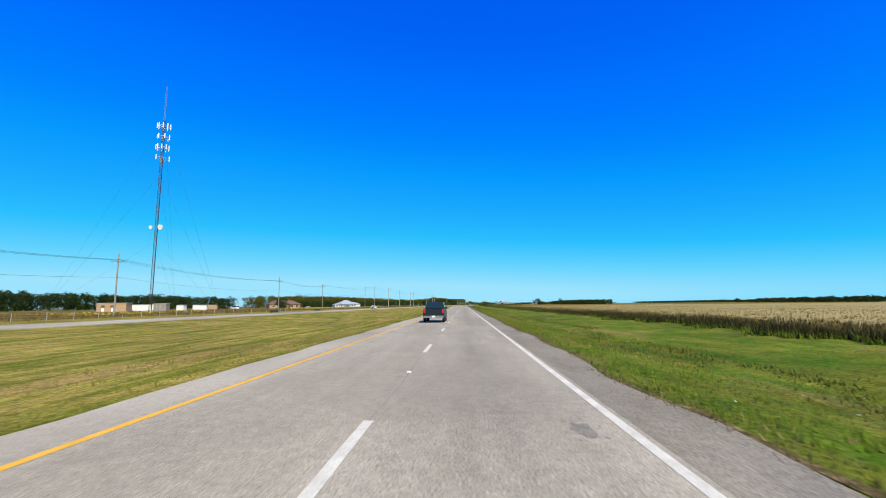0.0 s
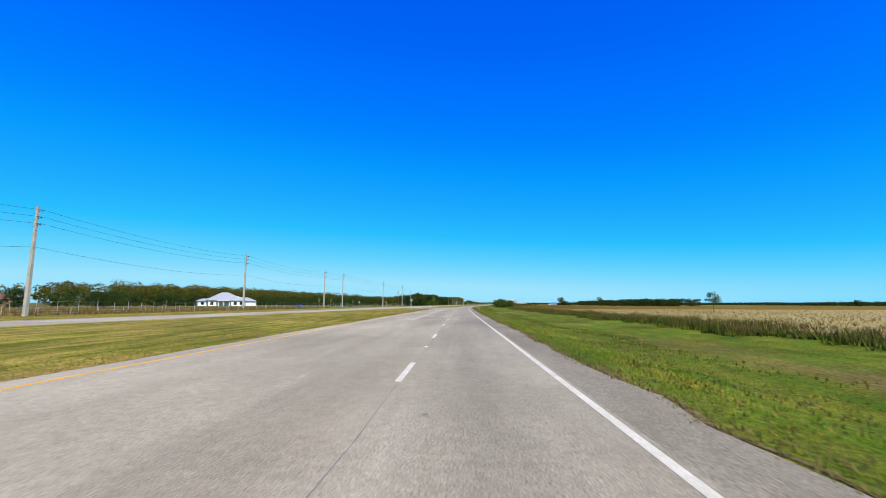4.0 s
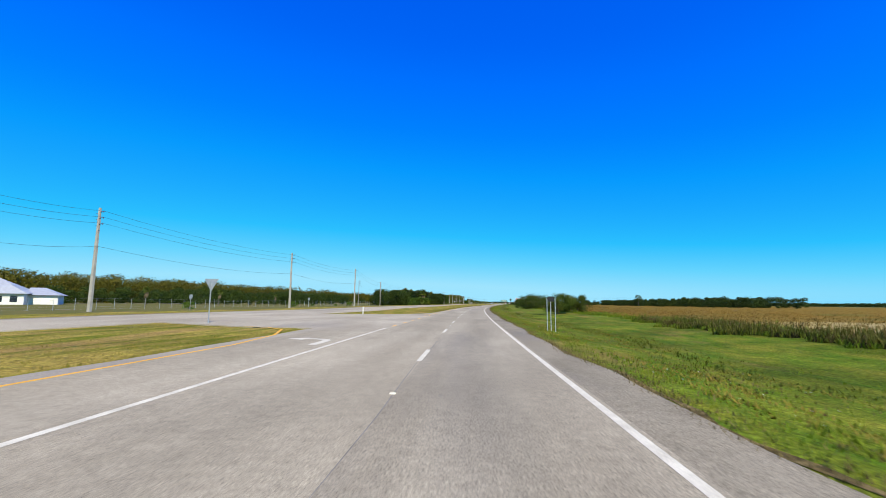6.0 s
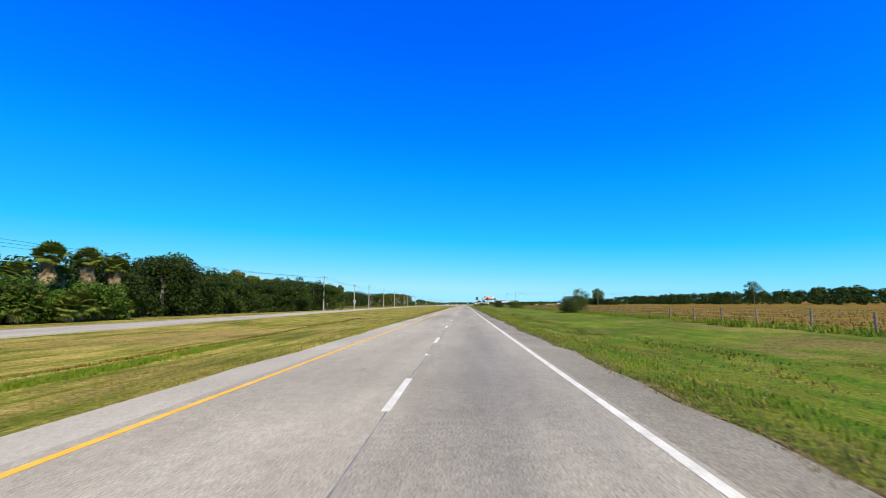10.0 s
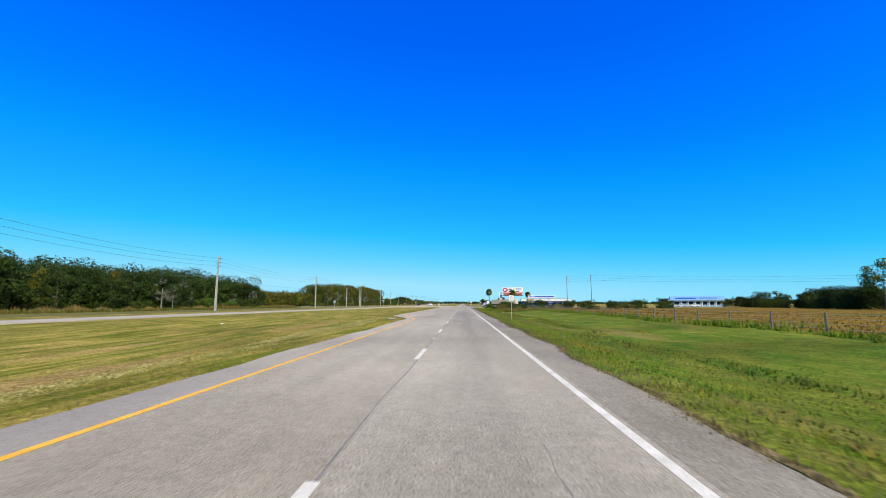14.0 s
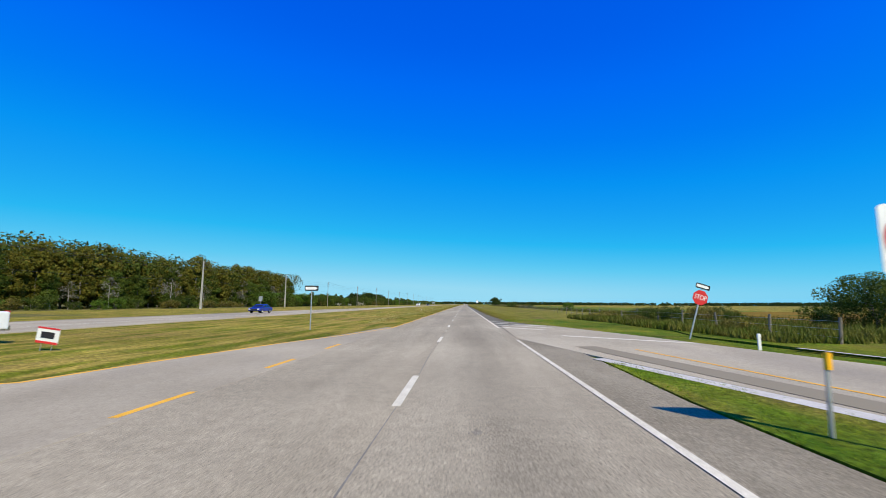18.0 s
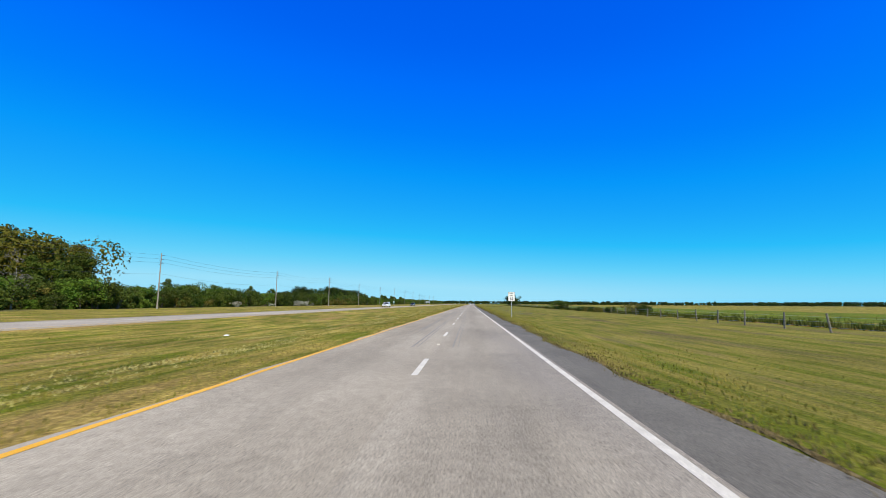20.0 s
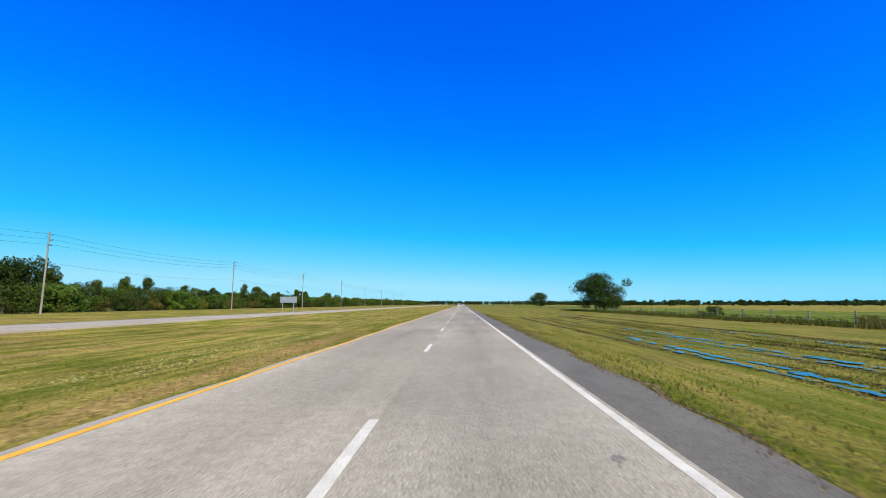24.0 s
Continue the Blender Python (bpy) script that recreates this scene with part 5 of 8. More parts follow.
# lush tufts near the shoulder, and cut hay left in streaks on the median
n = 900
cs, ce = rb.uniform(-12, 1078, n), 5.4 + rb.exponential(1.7, n)
s, e = np.repeat(cs, 26) + rb.normal(0, 0.34, n * 26), np.repeat(ce, 26) + rb.normal(0, 0.24, n * 26)
e = np.maximum(e, edge_right(s) + 0.05)
blades("lush_grass", "lush bright green grass tufts on the verge", s, e, ground_z(s, e), np.repeat(rb.uniform(0.07, 0.15, n), 26), 0.017, GREEN_BLADE, 41, 0.6)
n = 1000
cs, ce = np.where(np.arange(n) % 2, rb.uniform(-12, 430, n), rb.uniform(430, 1078, n)), 5.8 + rb.exponential(2.6, n)
s, e = np.repeat(cs, 30) + rb.normal(0, 1.3, n * 30), np.repeat(ce, 30) + rb.normal(0, 0.2, n * 30)
e = np.maximum(e, edge_right(s) + 0.05)
blades("dry_streaks", "yellow-brown dying grass in streaks on the verge", s, e, ground_z(s, e), 0.11, 0.022, OCHRE_BLADE, 42, 1.5)
n = 1500
cs = np.where(rb.uniform(0, 1, n) < 0.4, rb.uniform(880, 965, n), rb.uniform(1212, 1640, n))
ce = np.where(cs < 1000, -7.9 + wiggle(cs * 0.4, 2.0, 0.4) + rb.normal(0, 0.3, n), -7.0 - rb.exponential(2.6, n))
s, e = np.repeat(cs, 24) + rb.normal(0, 1.0, n * 24), np.repeat(ce, 24) + rb.normal(0, 0.16, n * 24)
keep = e > opp_in(s) + 0.8
blades("cut_hay", "pale straw-coloured cut grass lying in streaks", s[keep], e[keep], ground_z(s[keep], e[keep]), 0.075, 0.022, HAY, 43, 1.8)
n = 5000
s = rb.uniform(-12, 1225, n)
s = np.where(np.sin(s * 0.11) + np.sin(s * 0.037 + 1) > 0.2, s, s + 9)
e = 5.7 + 0.4 * np.sin(s * 0.21) + rb.exponential(2.0, n)
keep = ~((s > 1080) & (s < 1216))
blades("verge_weeds", "low dark leafy weeds near the shoulder", s[keep], e[keep], ground_z(s[keep], e[keep]), 0.08, 0.03, DITCH_LEAF, 22, 1.5)
n = 52000
s = rb.uniform(-12, 1640, n)
e = edge_left(s) - 0.05 - rb.exponential(2.6, n)
keep = (e > opp_in(s) + 0.6) & ~((s > 408) & (s < 468)) & ~((s > 1096) & (s < 1214))
s, e = s[keep], e[keep]
blades("median_grass", "olive mown median grass with straw", s, e, ground_z(s, e), 0.12, 0.018, STRAW_BLADE, 3)
n = 26000
s = rb.uniform(-20, 440, n)
e = 20.5 + 3.0 * smooth01((110 - s) / 40.0) + wiggle(s, 3.0, 1.2) + rb.exponential(3.0, n)
tall = (0.55 - 0.08 * smooth01((110 - s) / 40.0)) * (0.86 + 0.42 * np.sin(s * 0.61) * np.sin(s * 0.23 + e) + 0.22 * np.sin(s * 1.7 + 2 * e) + 0.18 * np.sin(s * 0.083 + 1.0))
blades("reeds", "tall dry golden reeds at the field edge", s, e, ground_z(s, e), tall, 0.028, REED, 4, 1.0, 6)
n = 9000
s = rb.uniform(-20, 440, n)
e = 19.6 + wiggle(s, 3.0, 1.2) + rb.exponential(0.9, n)
blades("weeds", "green weeds below the reeds", s, e, ground_z(s, e), 0.36, 0.04, GREEN_BLADE, 5, 0.8, 4)
n = 420
cs, ce = rb.uniform(90, 440, n), rb.exponential(2.4, n)
s = np.repeat(cs, 30) + rb.normal(0, 0.7, n * 30)
e = 19.8 + wiggle(s, 3.0, 1.2) + np.repeat(ce, 30) + rb.normal(0, 0.35, n * 30)
blades("tall_weeds", "clumps of tall olive weeds among the reeds", s, e, ground_z(s, e), np.repeat(rb.uniform(0.4, 0.85, n), 30), 0.04, DITCH_LEAF, 48, 0.5, 3)
# Briars and reed feet; the field edge's shade is put into their colour.
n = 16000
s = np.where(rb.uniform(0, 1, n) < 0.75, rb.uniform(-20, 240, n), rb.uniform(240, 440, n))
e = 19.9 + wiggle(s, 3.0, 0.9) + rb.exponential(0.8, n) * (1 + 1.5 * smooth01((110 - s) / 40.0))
blades("reed_bases", "dark reed bases and briars with shade put into their colour", s, e, ground_z(s, e), 0.36 + 0.2 * smooth01((110 - s) / 40.0), 0.06, SHADE_REED, 25, 0.5, 4)
n = 30000
s = rb.uniform(-20, 460, n)
e = 26 + rb.exponential(45, n)
blades("field_reeds", "golden reed field", s, e, ground_z(s, e), 0.24, 0.045, REED, 6, 0.4, 3)
n = 18000
s = rb.uniform(420, 1100, n)
e = 21.8 + wiggle(s, 4.0, 1.0) + rb.exponential(1.7, n)
tall = 0.42 * (0.75 + 0.6 * np.sin(s * 0.37) * np.sin(s * 0.11 + 1) + 0.35 * np.sin(s * 1.3 + e))
blades("fence_weeds", "rank weeds along the fence line", s, e, ground_z(s, e), np.maximum(tall, 0.1), 0.045, GREEN_BLADE, 7, 0.6, 4)
n = 42000
s = rb.uniform(420, 1100, n)
e = 24.5 + rb.exponential(30, n)
blades("pasture_grass", "rusty brown pasture grass", s, e, ground_z(s, e), 0.2, 0.035, RUST_BLADE, 8, 0.6, 3)
n = 14000
s = rb.uniform(-40, 420, n)
e = opp_out(s) - 14 - rb.exponential(25, n)
blades("dry_weeds", "dry orange-brown weeds beyond the far carriageway", s, e, ground_z(s, e), 0.8, 0.05, REED, 9, 0.5, 3)
n = 18000
s = rb.uniform(815, 1110, n)
e = -75 - rb.exponential(4, n)
tall = 1.1 * np.maximum(0.2, 0.7 + 0.5 * np.sin(s * 0.21) * np.sin(s * 0.083 + 1) + 0.35 * np.sin(s * 0.9 + e))
blades("green_weeds", "rank green weeds before the woods", s[::3], e[::3] + 1.0, ground_z(s[::3], e[::3]), 0.7, 0.06, DITCH_LEAF, 44, 0.6, 4)
blades("dry_weeds", "rusty weeds before the woods", s, e, ground_z(s, e), tall, 0.05, REED, 10, 0.5, 3)
n = 14000
s = rb.uniform(1225, 1700, n)
e = 31 + rb.exponential(4, n)
blades("fence_weeds", "tall weeds along the pasture fence", s, e, ground_z(s, e), 0.5, 0.04, DITCH_LEAF, 11, 0.6, 4)
n = 14000
s = rb.uniform(1026, 1092, n)
e = 9.6 + 0.7 * np.sin(s * 0.5) + np.maximum(0, s - 1075) * 0.35 + np.maximum(0, 1040 - s) * 0.3 + rb.exponential(1.8, n)
tall = 0.5 * (0.8 + 0.5 * np.sin(s * 0.9) * np.sin(e * 1.3 + s * 0.31))
blades("rank_weeds", "rank bright green weeds below the scrub", s, e, ground_z(s, e), tall * 0.8, 0.06, GREEN_BLADE, 23, 1.3, 4)
n = 2600
s = rb.uniform(1026, 1070, n)
e = 12.5 + rb.exponential(4, n)
blades("dry_stalks", "tall pale dry grass stalks among the scrub", s, e, ground_z(s, e), 0.95, 0.03, REED, 24, 0.5, 4)
n = 7000
s = rb.uniform(1192, 1232, n)
e = np.where(rb.uniform(0, 1, n) < 0.6, 15, 20) + rb.exponential(4, n)
blades("weeds", "tangled brown-green weeds beside the frontage road", s, e, ground_z(s, e), 0.6, 0.05, DITCH_LEAF, 12, 0.6, 4)
n = 22000
s = rb.uniform(-12, 1030, n)
e = 11.2 + wiggle(s * 0.35, 5.0, 1.2) + rb.normal(0, 0.55, n)
keep = np.sin(s * 0.047) + 0.6 * np.sin(s * 0.13 + 1) + rb.normal(0, 0.4, n) > -0.3
blades("ditch_weeds", "low dark brown-green weeds in the ditch", s[keep], e[keep], ground_z(s[keep], e[keep]), 0.15, 0.028, DITCH_LEAF, 26, 1.0)
n = 16000
s = rb.uniform(-12, 1030, n)
e = 9.0 + wiggle(s * 0.5, 6.0, 1.0) + rb.normal(0, 0.7, n)
blades("dry_verge_grass", "patches of dry brown verge grass", s, e, ground_z(s, e), 0.11, 0.02, DIRT_BLADE, 27, 0.9)
n = 1500
s = rb.uniform(-12, 1100, n)
s = np.where(np.sin(s * 0.21) + np.sin(s * 0.057) > 0.1, s, s + 11)
e = 5.9 + rb.exponential(1.8, n)
keep = (s < 1075)
v, f = quads(spots(s[keep], e[keep], ground_z(s[keep], e[keep]) + 0.1) / K, 0.03, rb)
tagged(new("white_flowers", mesh_of("white_flowers", v, f, WHITE_FLOWER)), "tiny white flowers in the verge grass", "flowers", kind="stuff")
n = 3000
s = rb.uniform(-20, 420, n)
s = np.where(np.sin(s * 0.09) + np.sin(s * 0.031) > 0.3, s, 170 + (s % 60))
e = opp_out(s) - 17 - rb.exponential(3, n)
v, f = quads(spots(s, e, 0.45 + rb.uniform(0, 0.4, n)) / K, 0.28, rb)
tagged(new("wild_flowers", mesh_of("wild_flowers", v, f, FLOWER)), "yellow wild flowers among dry weeds", "flowers", kind="stuff")


# ---- poles and wires ----
def pole_model(kind, height):
    """kind: cross (wood with one crossarm), arms (concrete or wood with three stand-off insulators), top (concrete with a crossarm at the head)."""
    wood = kind in ("cross", "wood")
    label = {"cross": "weathered wooden utility pole with a crossarm", "wood": "tall weathered wooden utility pole with side insulators",
             "arms": "pale concrete utility pole with three side insulators", "top": "pale concrete utility pole with a head crossarm"}[kind]
    t = thing("utility_pole", label, "utility pole", "roadside utility poles")
    r0 = 0.17 if wood else 0.22
    sh = Shape()
    if wood:
        sh.tube((0, 0, -0.3), (0, 0, height), r0, r0 * 0.62, 10)
    else:
        sh.prism([(-r0, -r0), (r0, -r0), (r0, r0), (-r0, r0)], -0.3, height, [(-r0 * 0.55, -r0 * 0.55), (r0 * 0.55, -r0 * 0.55), (r0 * 0.55, r0 * 0.55), (-r0 * 0.55, r0 * 0.55)])
    part("shaft", sh, POLE_WOOD if wood else CONCRETE, t)
    if kind in ("cross", "top"):
        z = height - (1.5 if kind == "cross" else 0.35)
        part("crossarm", Shape().box(-1.25, 1.25, -0.2, -0.08, z - 0.06, z + 0.07, 0.01), POLE_WOOD if wood else CONCRETE, t)
        for x in (-1.15, 0.0, 1.15):
            part("insulator", Shape().tube((x, -0.14, z + 0.07), (x, -0.14, z + 0.3), 0.06, 0.04, 8), INSULATOR, t)
        for x in (-0.7, 0.7):
            part("brace", Shape().tube((x, -0.12, z - 0.03), (0, -0.12, z - 0.75), 0.02, 0.02, 5), STEEL, t)
    else:
        for z in (height - 0.6, height - 1.5, height - 2.4):
            part("insulator", Shape().tube((0.1, 0, z), (0.72, 0, z + 0.05), 0.06, 0.04, 8).tube((0.62, 0, z - 0.12), (0.62, 0, z + 0.17), 0.045, 0.045, 6).tube((-0.1, 0, z - 0.3), (-0.5, 0, z - 0.25), 0.05, 0.035, 6), INSULATOR, t)
        part("ground_rod", Shape().tube((-r0, 0, 0), (-r0 * 0.7, 0, height * 0.8), 0.015, 0.015, 4), STEEL, t)
    return t


POLES = {"cross": [(10, -66, 12), (73.5, -65, 12), (146.4, -64.7, 12), (199.4, -66.3, 12)],
         "arms": [(308, -53, 14.4), (362, -53, 14.4), (418.3, -51.6, 14.4), (444.6, -52.7, 14.7), (493, -45.7, 13.5), (545, -45.8, 13.6), (603.6, -52.6, 12.0), (889, -52, 13), (950, -55, 13.4), (1010.8, -57.2, 13.4), (1089, -60, 13.2),
                  (1287, -70, 13.2), (1345, -71, 13.2)],
         "wood": [(254, -58, 13.4), (273, -56, 13.6), (589, -59, 12.5), (1091, 44.2, 13.0), (1400, -71, 13), (1459, -69.9, 13), (1514.5, -68.6, 14), (1577, -70, 14.4), (1636, -69, 14.4), (1696, -68.9, 14.6), (1752, -68, 14.8), (1812, -68, 14.6), (1872, -68, 14.5), (1935, -68, 14.5), (2000, -68, 14.5), (2065, -68, 14.5)],
         "top": [(799.7, -48.3, 11.6), (847, -49.5, 11.4), (1153, -56, 12.4), (1160, -66, 11.4), (1221.5, -73, 12.4)]}
all_poles = []
for kind, places in POLES.items():
    models = {}
    for s, e, h in places:
        hk = round(h)
        z = float(ground_z(np.array(s), np.array(e)))
        if hk not in models:
            models[hk] = pole_model(kind, hk)
            models[hk].matrix_basis = stand(s, e, z)
        else:
            copy_thing(models[hk], stand(s, e, z))
        all_poles.append((s, e, hk, kind))
single = pole_model("wood", 13)
single.matrix_basis = stand(1084.7, 52.2, 0, 90)
all_poles = [p for p in all_poles if p[1] < 0]
for p in ((372, -150, 8), (262, -140, 8), (1120, -190, 9), (1070, -210, 9), (1040, -230, 9)):
    o = part("lamp_post", Shape().tube((0, 0, -0.2), (0, 0, p[2]), 0.12, 0.08, 8).tube((0, 0, p[2]), (0.7, 0, p[2] + 0.05), 0.04, 0.04, 6), POLE_WOOD)
    tagged(o, "thin grey wooden service pole beyond the fence", "utility pole")
    o.matrix_basis = stand(p[0], p[1], 0)
line_poles = sorted([p for p in all_poles if not (p[0] in (1160, 589, 254))])


def span(a, b, za, zb, da, db, sag):
    p, q = Vector(spots(a[0], a[1] + da, za) / K), Vector(spots(b[0], b[1] + db, zb) / K)
    return [p.lerp(q, i / 10) - Vector((0, 0, sag * 4 * (i / 10) * (1 - i / 10))) for i in range(11)]


for a, b in zip(line_poles[:-1], line_poles[1:]):
    w = thing("power_line", "thin dark overhead wires sagging between poles", "power line", "overhead wires")
    for k in range(3):
        if a[3] in ("cross", "top") and b[3] in ("cross", "top"):
            o1 = o2 = (-1.15, 0.0, 1.15)[k]
            z1, z2 = a[2] - (1.2 if a[3] == "cross" else 0.05), b[2] - (1.2 if b[3] == "cross" else 0.05)
        else:
            o1 = (-1.15, 0.0, 1.15)[k] if a[3] in ("cross", "top") else 0.62
            o2 = (-1.15, 0.0, 1.15)[k] if b[3] in ("cross", "top") else 0.62
            z1 = a[2] - (0.5 if a[3] in ("cross", "top") else 0.5 + 0.9 * k)
            z2 = b[2] - (0.5 if b[3] in ("cross", "top") else 0.5 + 0.9 * k)
        part("wire", Shape().line(span(a, b, z1, z2, o1, o2, 0.5 + (b[0] - a[0]) * 0.008), 0.016, 4), WIRE, w)
    part("low_wire", Shape().line(span(a, b, a[2] * 0.62, b[2] * 0.62, 0.25, 0.25, 1.0), 0.016, 4), WIRE, w)
w = thing("power_line", "dark overhead wires beside the station", "power line", "overhead wires")
for k in range(3):
    part("wire", Shape().line(span((1091, 44.2), (1084.7, 52.2), 12.6 - 0.9 * k, 12.6 - 0.9 * k, 0, 0, 0.2), 0.016, 4), WIRE, w)
    part("wire", Shape().line(span((1084.7, 52.2), (1040, 190), 12.6 - 0.9 * k, 12.0 - 0.9 * k, 0, 0, 1.5), 0.018, 4), WIRE, w)
w = thing("power_line", "dark wires crossing toward the side road", "power line", "overhead wires")
for k in range(2):
    part("wire", Shape().line(span((1153, -56), (1160, -66), 12.0 - k, 11.2 - k * 0.4, 0, 0, 0.5), 0.016, 4), WIRE, w)
    part("wire", Shape().line(span((1160, -66), (1120, -190), 11.2 - k * 0.5, 9 - k * 0.5, 0, 0, 2.0), 0.018, 4), WIRE, w)


# ---- mast with aerials ----
mast = thing("radio_mast", "tall guyed lattice mast with white panel aerials and dishes", "radio mast")
sh = Shape()
H, W_ = 91.0, 0.62
legs = [(W_ * math.cos(radians(a)), W_ * math.sin(radians(a))) for a in (90, 210, 330)]
for x, y in legs:
    part("leg", Shape().tube((x, y, -0.2), (x, y, 85), 0.1, 0.09, 6), DARK_STEEL, mast)
for k in range(57):
    z = 1.5 * k
    for (x0, y0), (x1, y1) in zip(legs, legs[1:] + legs[:1]):
        sh.tube((x0, y0, z), (x1, y1, z + 1.5), 0.045, 0.045, 4, False)
        sh.tube((x0, y0, z), (x1, y1, z), 0.045, 0.045, 4, False)
part("lattice", sh, DARK_STEEL, mast)
sh = Shape()
for k in range(22):
    z = 85 + 0.75 * k
    for (x0, y0), (x1, y1) in zip(legs, legs[1:] + legs[:1]):
        sh.tube((x0 * 0.6, y0 * 0.6, z), (x1 * 0.6, y1 * 0.6, z + 0.75), 0.035, 0.035, 4, False)
        sh.tube((x0 * 0.6, y0 * 0.6, z), (x0 * 0.6, y0 * 0.6, z + 0.75), 0.04, 0.04, 4, False)
part("top_section", sh, STEEL, mast, "pale steel top section")
for z, n_, r in ((82.5, 9, 2.6), (77.5, 6, 2.4), (72.5, 9, 2.5), (67.5, 3, 2.9)):
    part("platform", Shape().ring_plate(r - 0.12, r, -0.06, 0.06, 18), STEEL, mast).matrix_basis = Matrix.Translation((0, 0, z * K)) @ Matrix.Rotation(math.pi / 2, 4, "X")
    for k in range(n_):
        a = 6.283 * k / n_ + 0.3
        x, y = r * math.cos(a), r * math.sin(a)
        part("strut", Shape().tube((0, 0, z), (x, y, z), 0.05, 0.05, 4), STEEL, mast)
        part("aerial", Shape().box(x - 0.2, x + 0.2, y - 0.16, y + 0.16, z - 1.1, z + 1.2, 0.05), SIGN_WHITE, mast, "white panel aerial")
for x, r in ((2.1, 1.15), (-2.2, 0.8)):
    part("dish_arm", Shape().tube((0, 0, 36.5), (x, -0.4, 36.5), 0.07, 0.07, 5), STEEL, mast)
    part("dish", Shape().tube((x, -0.9, 36.3), (x, -0.4, 36.4), r, r * 0.9, 20), SIGN_WHITE, mast, "white drum dish")
part("ring_frame", Shape().ring_plate(1.2, 1.32, -0.05, 0.05, 12), STEEL, mast).matrix_basis = Matrix.Translation((0, 0, 44 * K)) @ Matrix.Rotation(math.pi / 2, 4, "X")
for a in (-11, 109, 229):
    for z in (30, 60, 85):
        part("guy_wire", Shape().tube((0, 0, z), (35 * math.cos(radians(a)), 35 * math.sin(radians(a)), 0), 0.02, 0.02, 4), WIRE, mast)
mast.matrix_basis = stand(174.3, -132.5, 0)


# ---- fences ----
POST = Shape().tube((0, 0, -0.3), (0.02, 0, 1.28), 0.075, 0.065, 7)
post_mesh = mesh_of("post", POST.v, POST.f, POST_WOOD)
THIN = Shape().tube((0, 0, -0.3), (0, 0, 1.15), 0.04, 0.035, 6)
thin_mesh = mesh_of("post", THIN.v, THIN.f, STEEL)
CL = Shape().tube((0, 0, -0.2), (0, 0, 1.9), 0.035, 0.035, 6)
cl_mesh = mesh_of("post", CL.v, CL.f, STEEL)


def fence(label, s0, s1, e_of, step, mesh, strands, lean=3.0):
    f = thing("fence", label, "fence", "roadside fences")
    r = random.Random(int(s0))
    s, pts = s0, []
    while s < s1:
        e = float(e_of(s))
        z = float(ground_z(np.array(s), np.array(e)))
        o = part("post", mesh, None, f)
        o.matrix_basis = stand(s, e, z, r.uniform(0, 360)) @ Matrix.Rotation(radians(r.uniform(-lean, lean)), 4, "X") @ Matrix.Diagonal((1, 1, r.uniform(0.9, 1.08), 1))
        pts.append((s, e, z))
        s += step * r.uniform(0.9, 1.1)
    for h in strands:
        part("wire", Shape().line([Vector(spots(a, b, c + h) / K) for a, b, c in pts], 0.006, 3), STEEL, f)
    return f


fence("grey wooden post and wire pasture fence", 560, 870, lambda s: 23.2 + 0.5 * math.sin(s * 0.02), 4.9, post_mesh, (0.35, 0.65, 0.95, 1.2))
fence("grey wooden post and wire fence in weeds", 872, 1062, lambda s: 22.9 + 0.4 * math.sin(s * 0.03), 4.3, post_mesh, (0.35, 0.65, 0.95, 1.2))
fence("leaning wooden post and wire fence by the weeds", 1192, 1400, lambda s: 17.5 + (s - 1192) * 0.06, 5.2, post_mesh, (0.35, 0.7, 1.05), 7)
fence("wooden post and wire fence along the wet pasture", 1404, 1760, lambda s: 32.0 + (s - 1404) * 0.015, 5.2, post_mesh, (0.35, 0.7, 1.05))
fence("thin grey post and wire fence in dry weeds", -40, 420, lambda s: -57.5 + 2.0 * smooth01((s - 250) / 120.0), 4.6, thin_mesh, (0.3, 0.6, 0.9, 1.1))
fence("grey chain-link fence before the woods", 300, 660, lambda s: -61.5 + 2.0 * math.sin(s * 0.01), 3.6, cl_mesh, (0.1, 0.5, 1.0, 1.5, 1.88), 0.5)


# ---- signs ----
def signpost(name, label, s, e, turn=0.0, posts=((0, 0),), height=3.0, r=0.035, lean=0.0, group=""):
    t = thing(name, label, "road sign", group)
    for x, y in posts:
        part("post", Shape().box(x - r, x + r, y - r * 0.6, y + r * 0.6, -0.3, height, 0.01), STEEL, t)
    t.matrix_basis = stand(s, e, float(ground_z(np.array(s), np.array(e))), turn) @ Matrix.Rotation(radians(lean), 4, "Y")
    return t


def bar(parent, x0, x1, z0, z1, y, mat):
    return part("marking", Shape().box(x0, x1, y - 0.004, y, z0, z1), mat, parent)


def plate(parent, x0, x1, z0, z1, y, mat, name="panel", thick=0.012):
    c = 0.04
    ring = [(x0 + c, z0), (x1 - c, z0), (x1, z0 + c), (x1, z1 - c), (x1 - c, z1), (x0 + c, z1), (x0, z1 - c), (x0, z0 + c)]
    n = len(ring)
    sh = Shape().add([(x, y, z) for x, z in ring] + [(x, y + thick, z) for x, z in ring], [tuple(range(n)), tuple(range(2 * n - 1, n - 1, -1))] + [((i + 1) % n, i, n + i, n + (i + 1) % n) for i in range(n)])
    return part(name, sh, mat, parent)


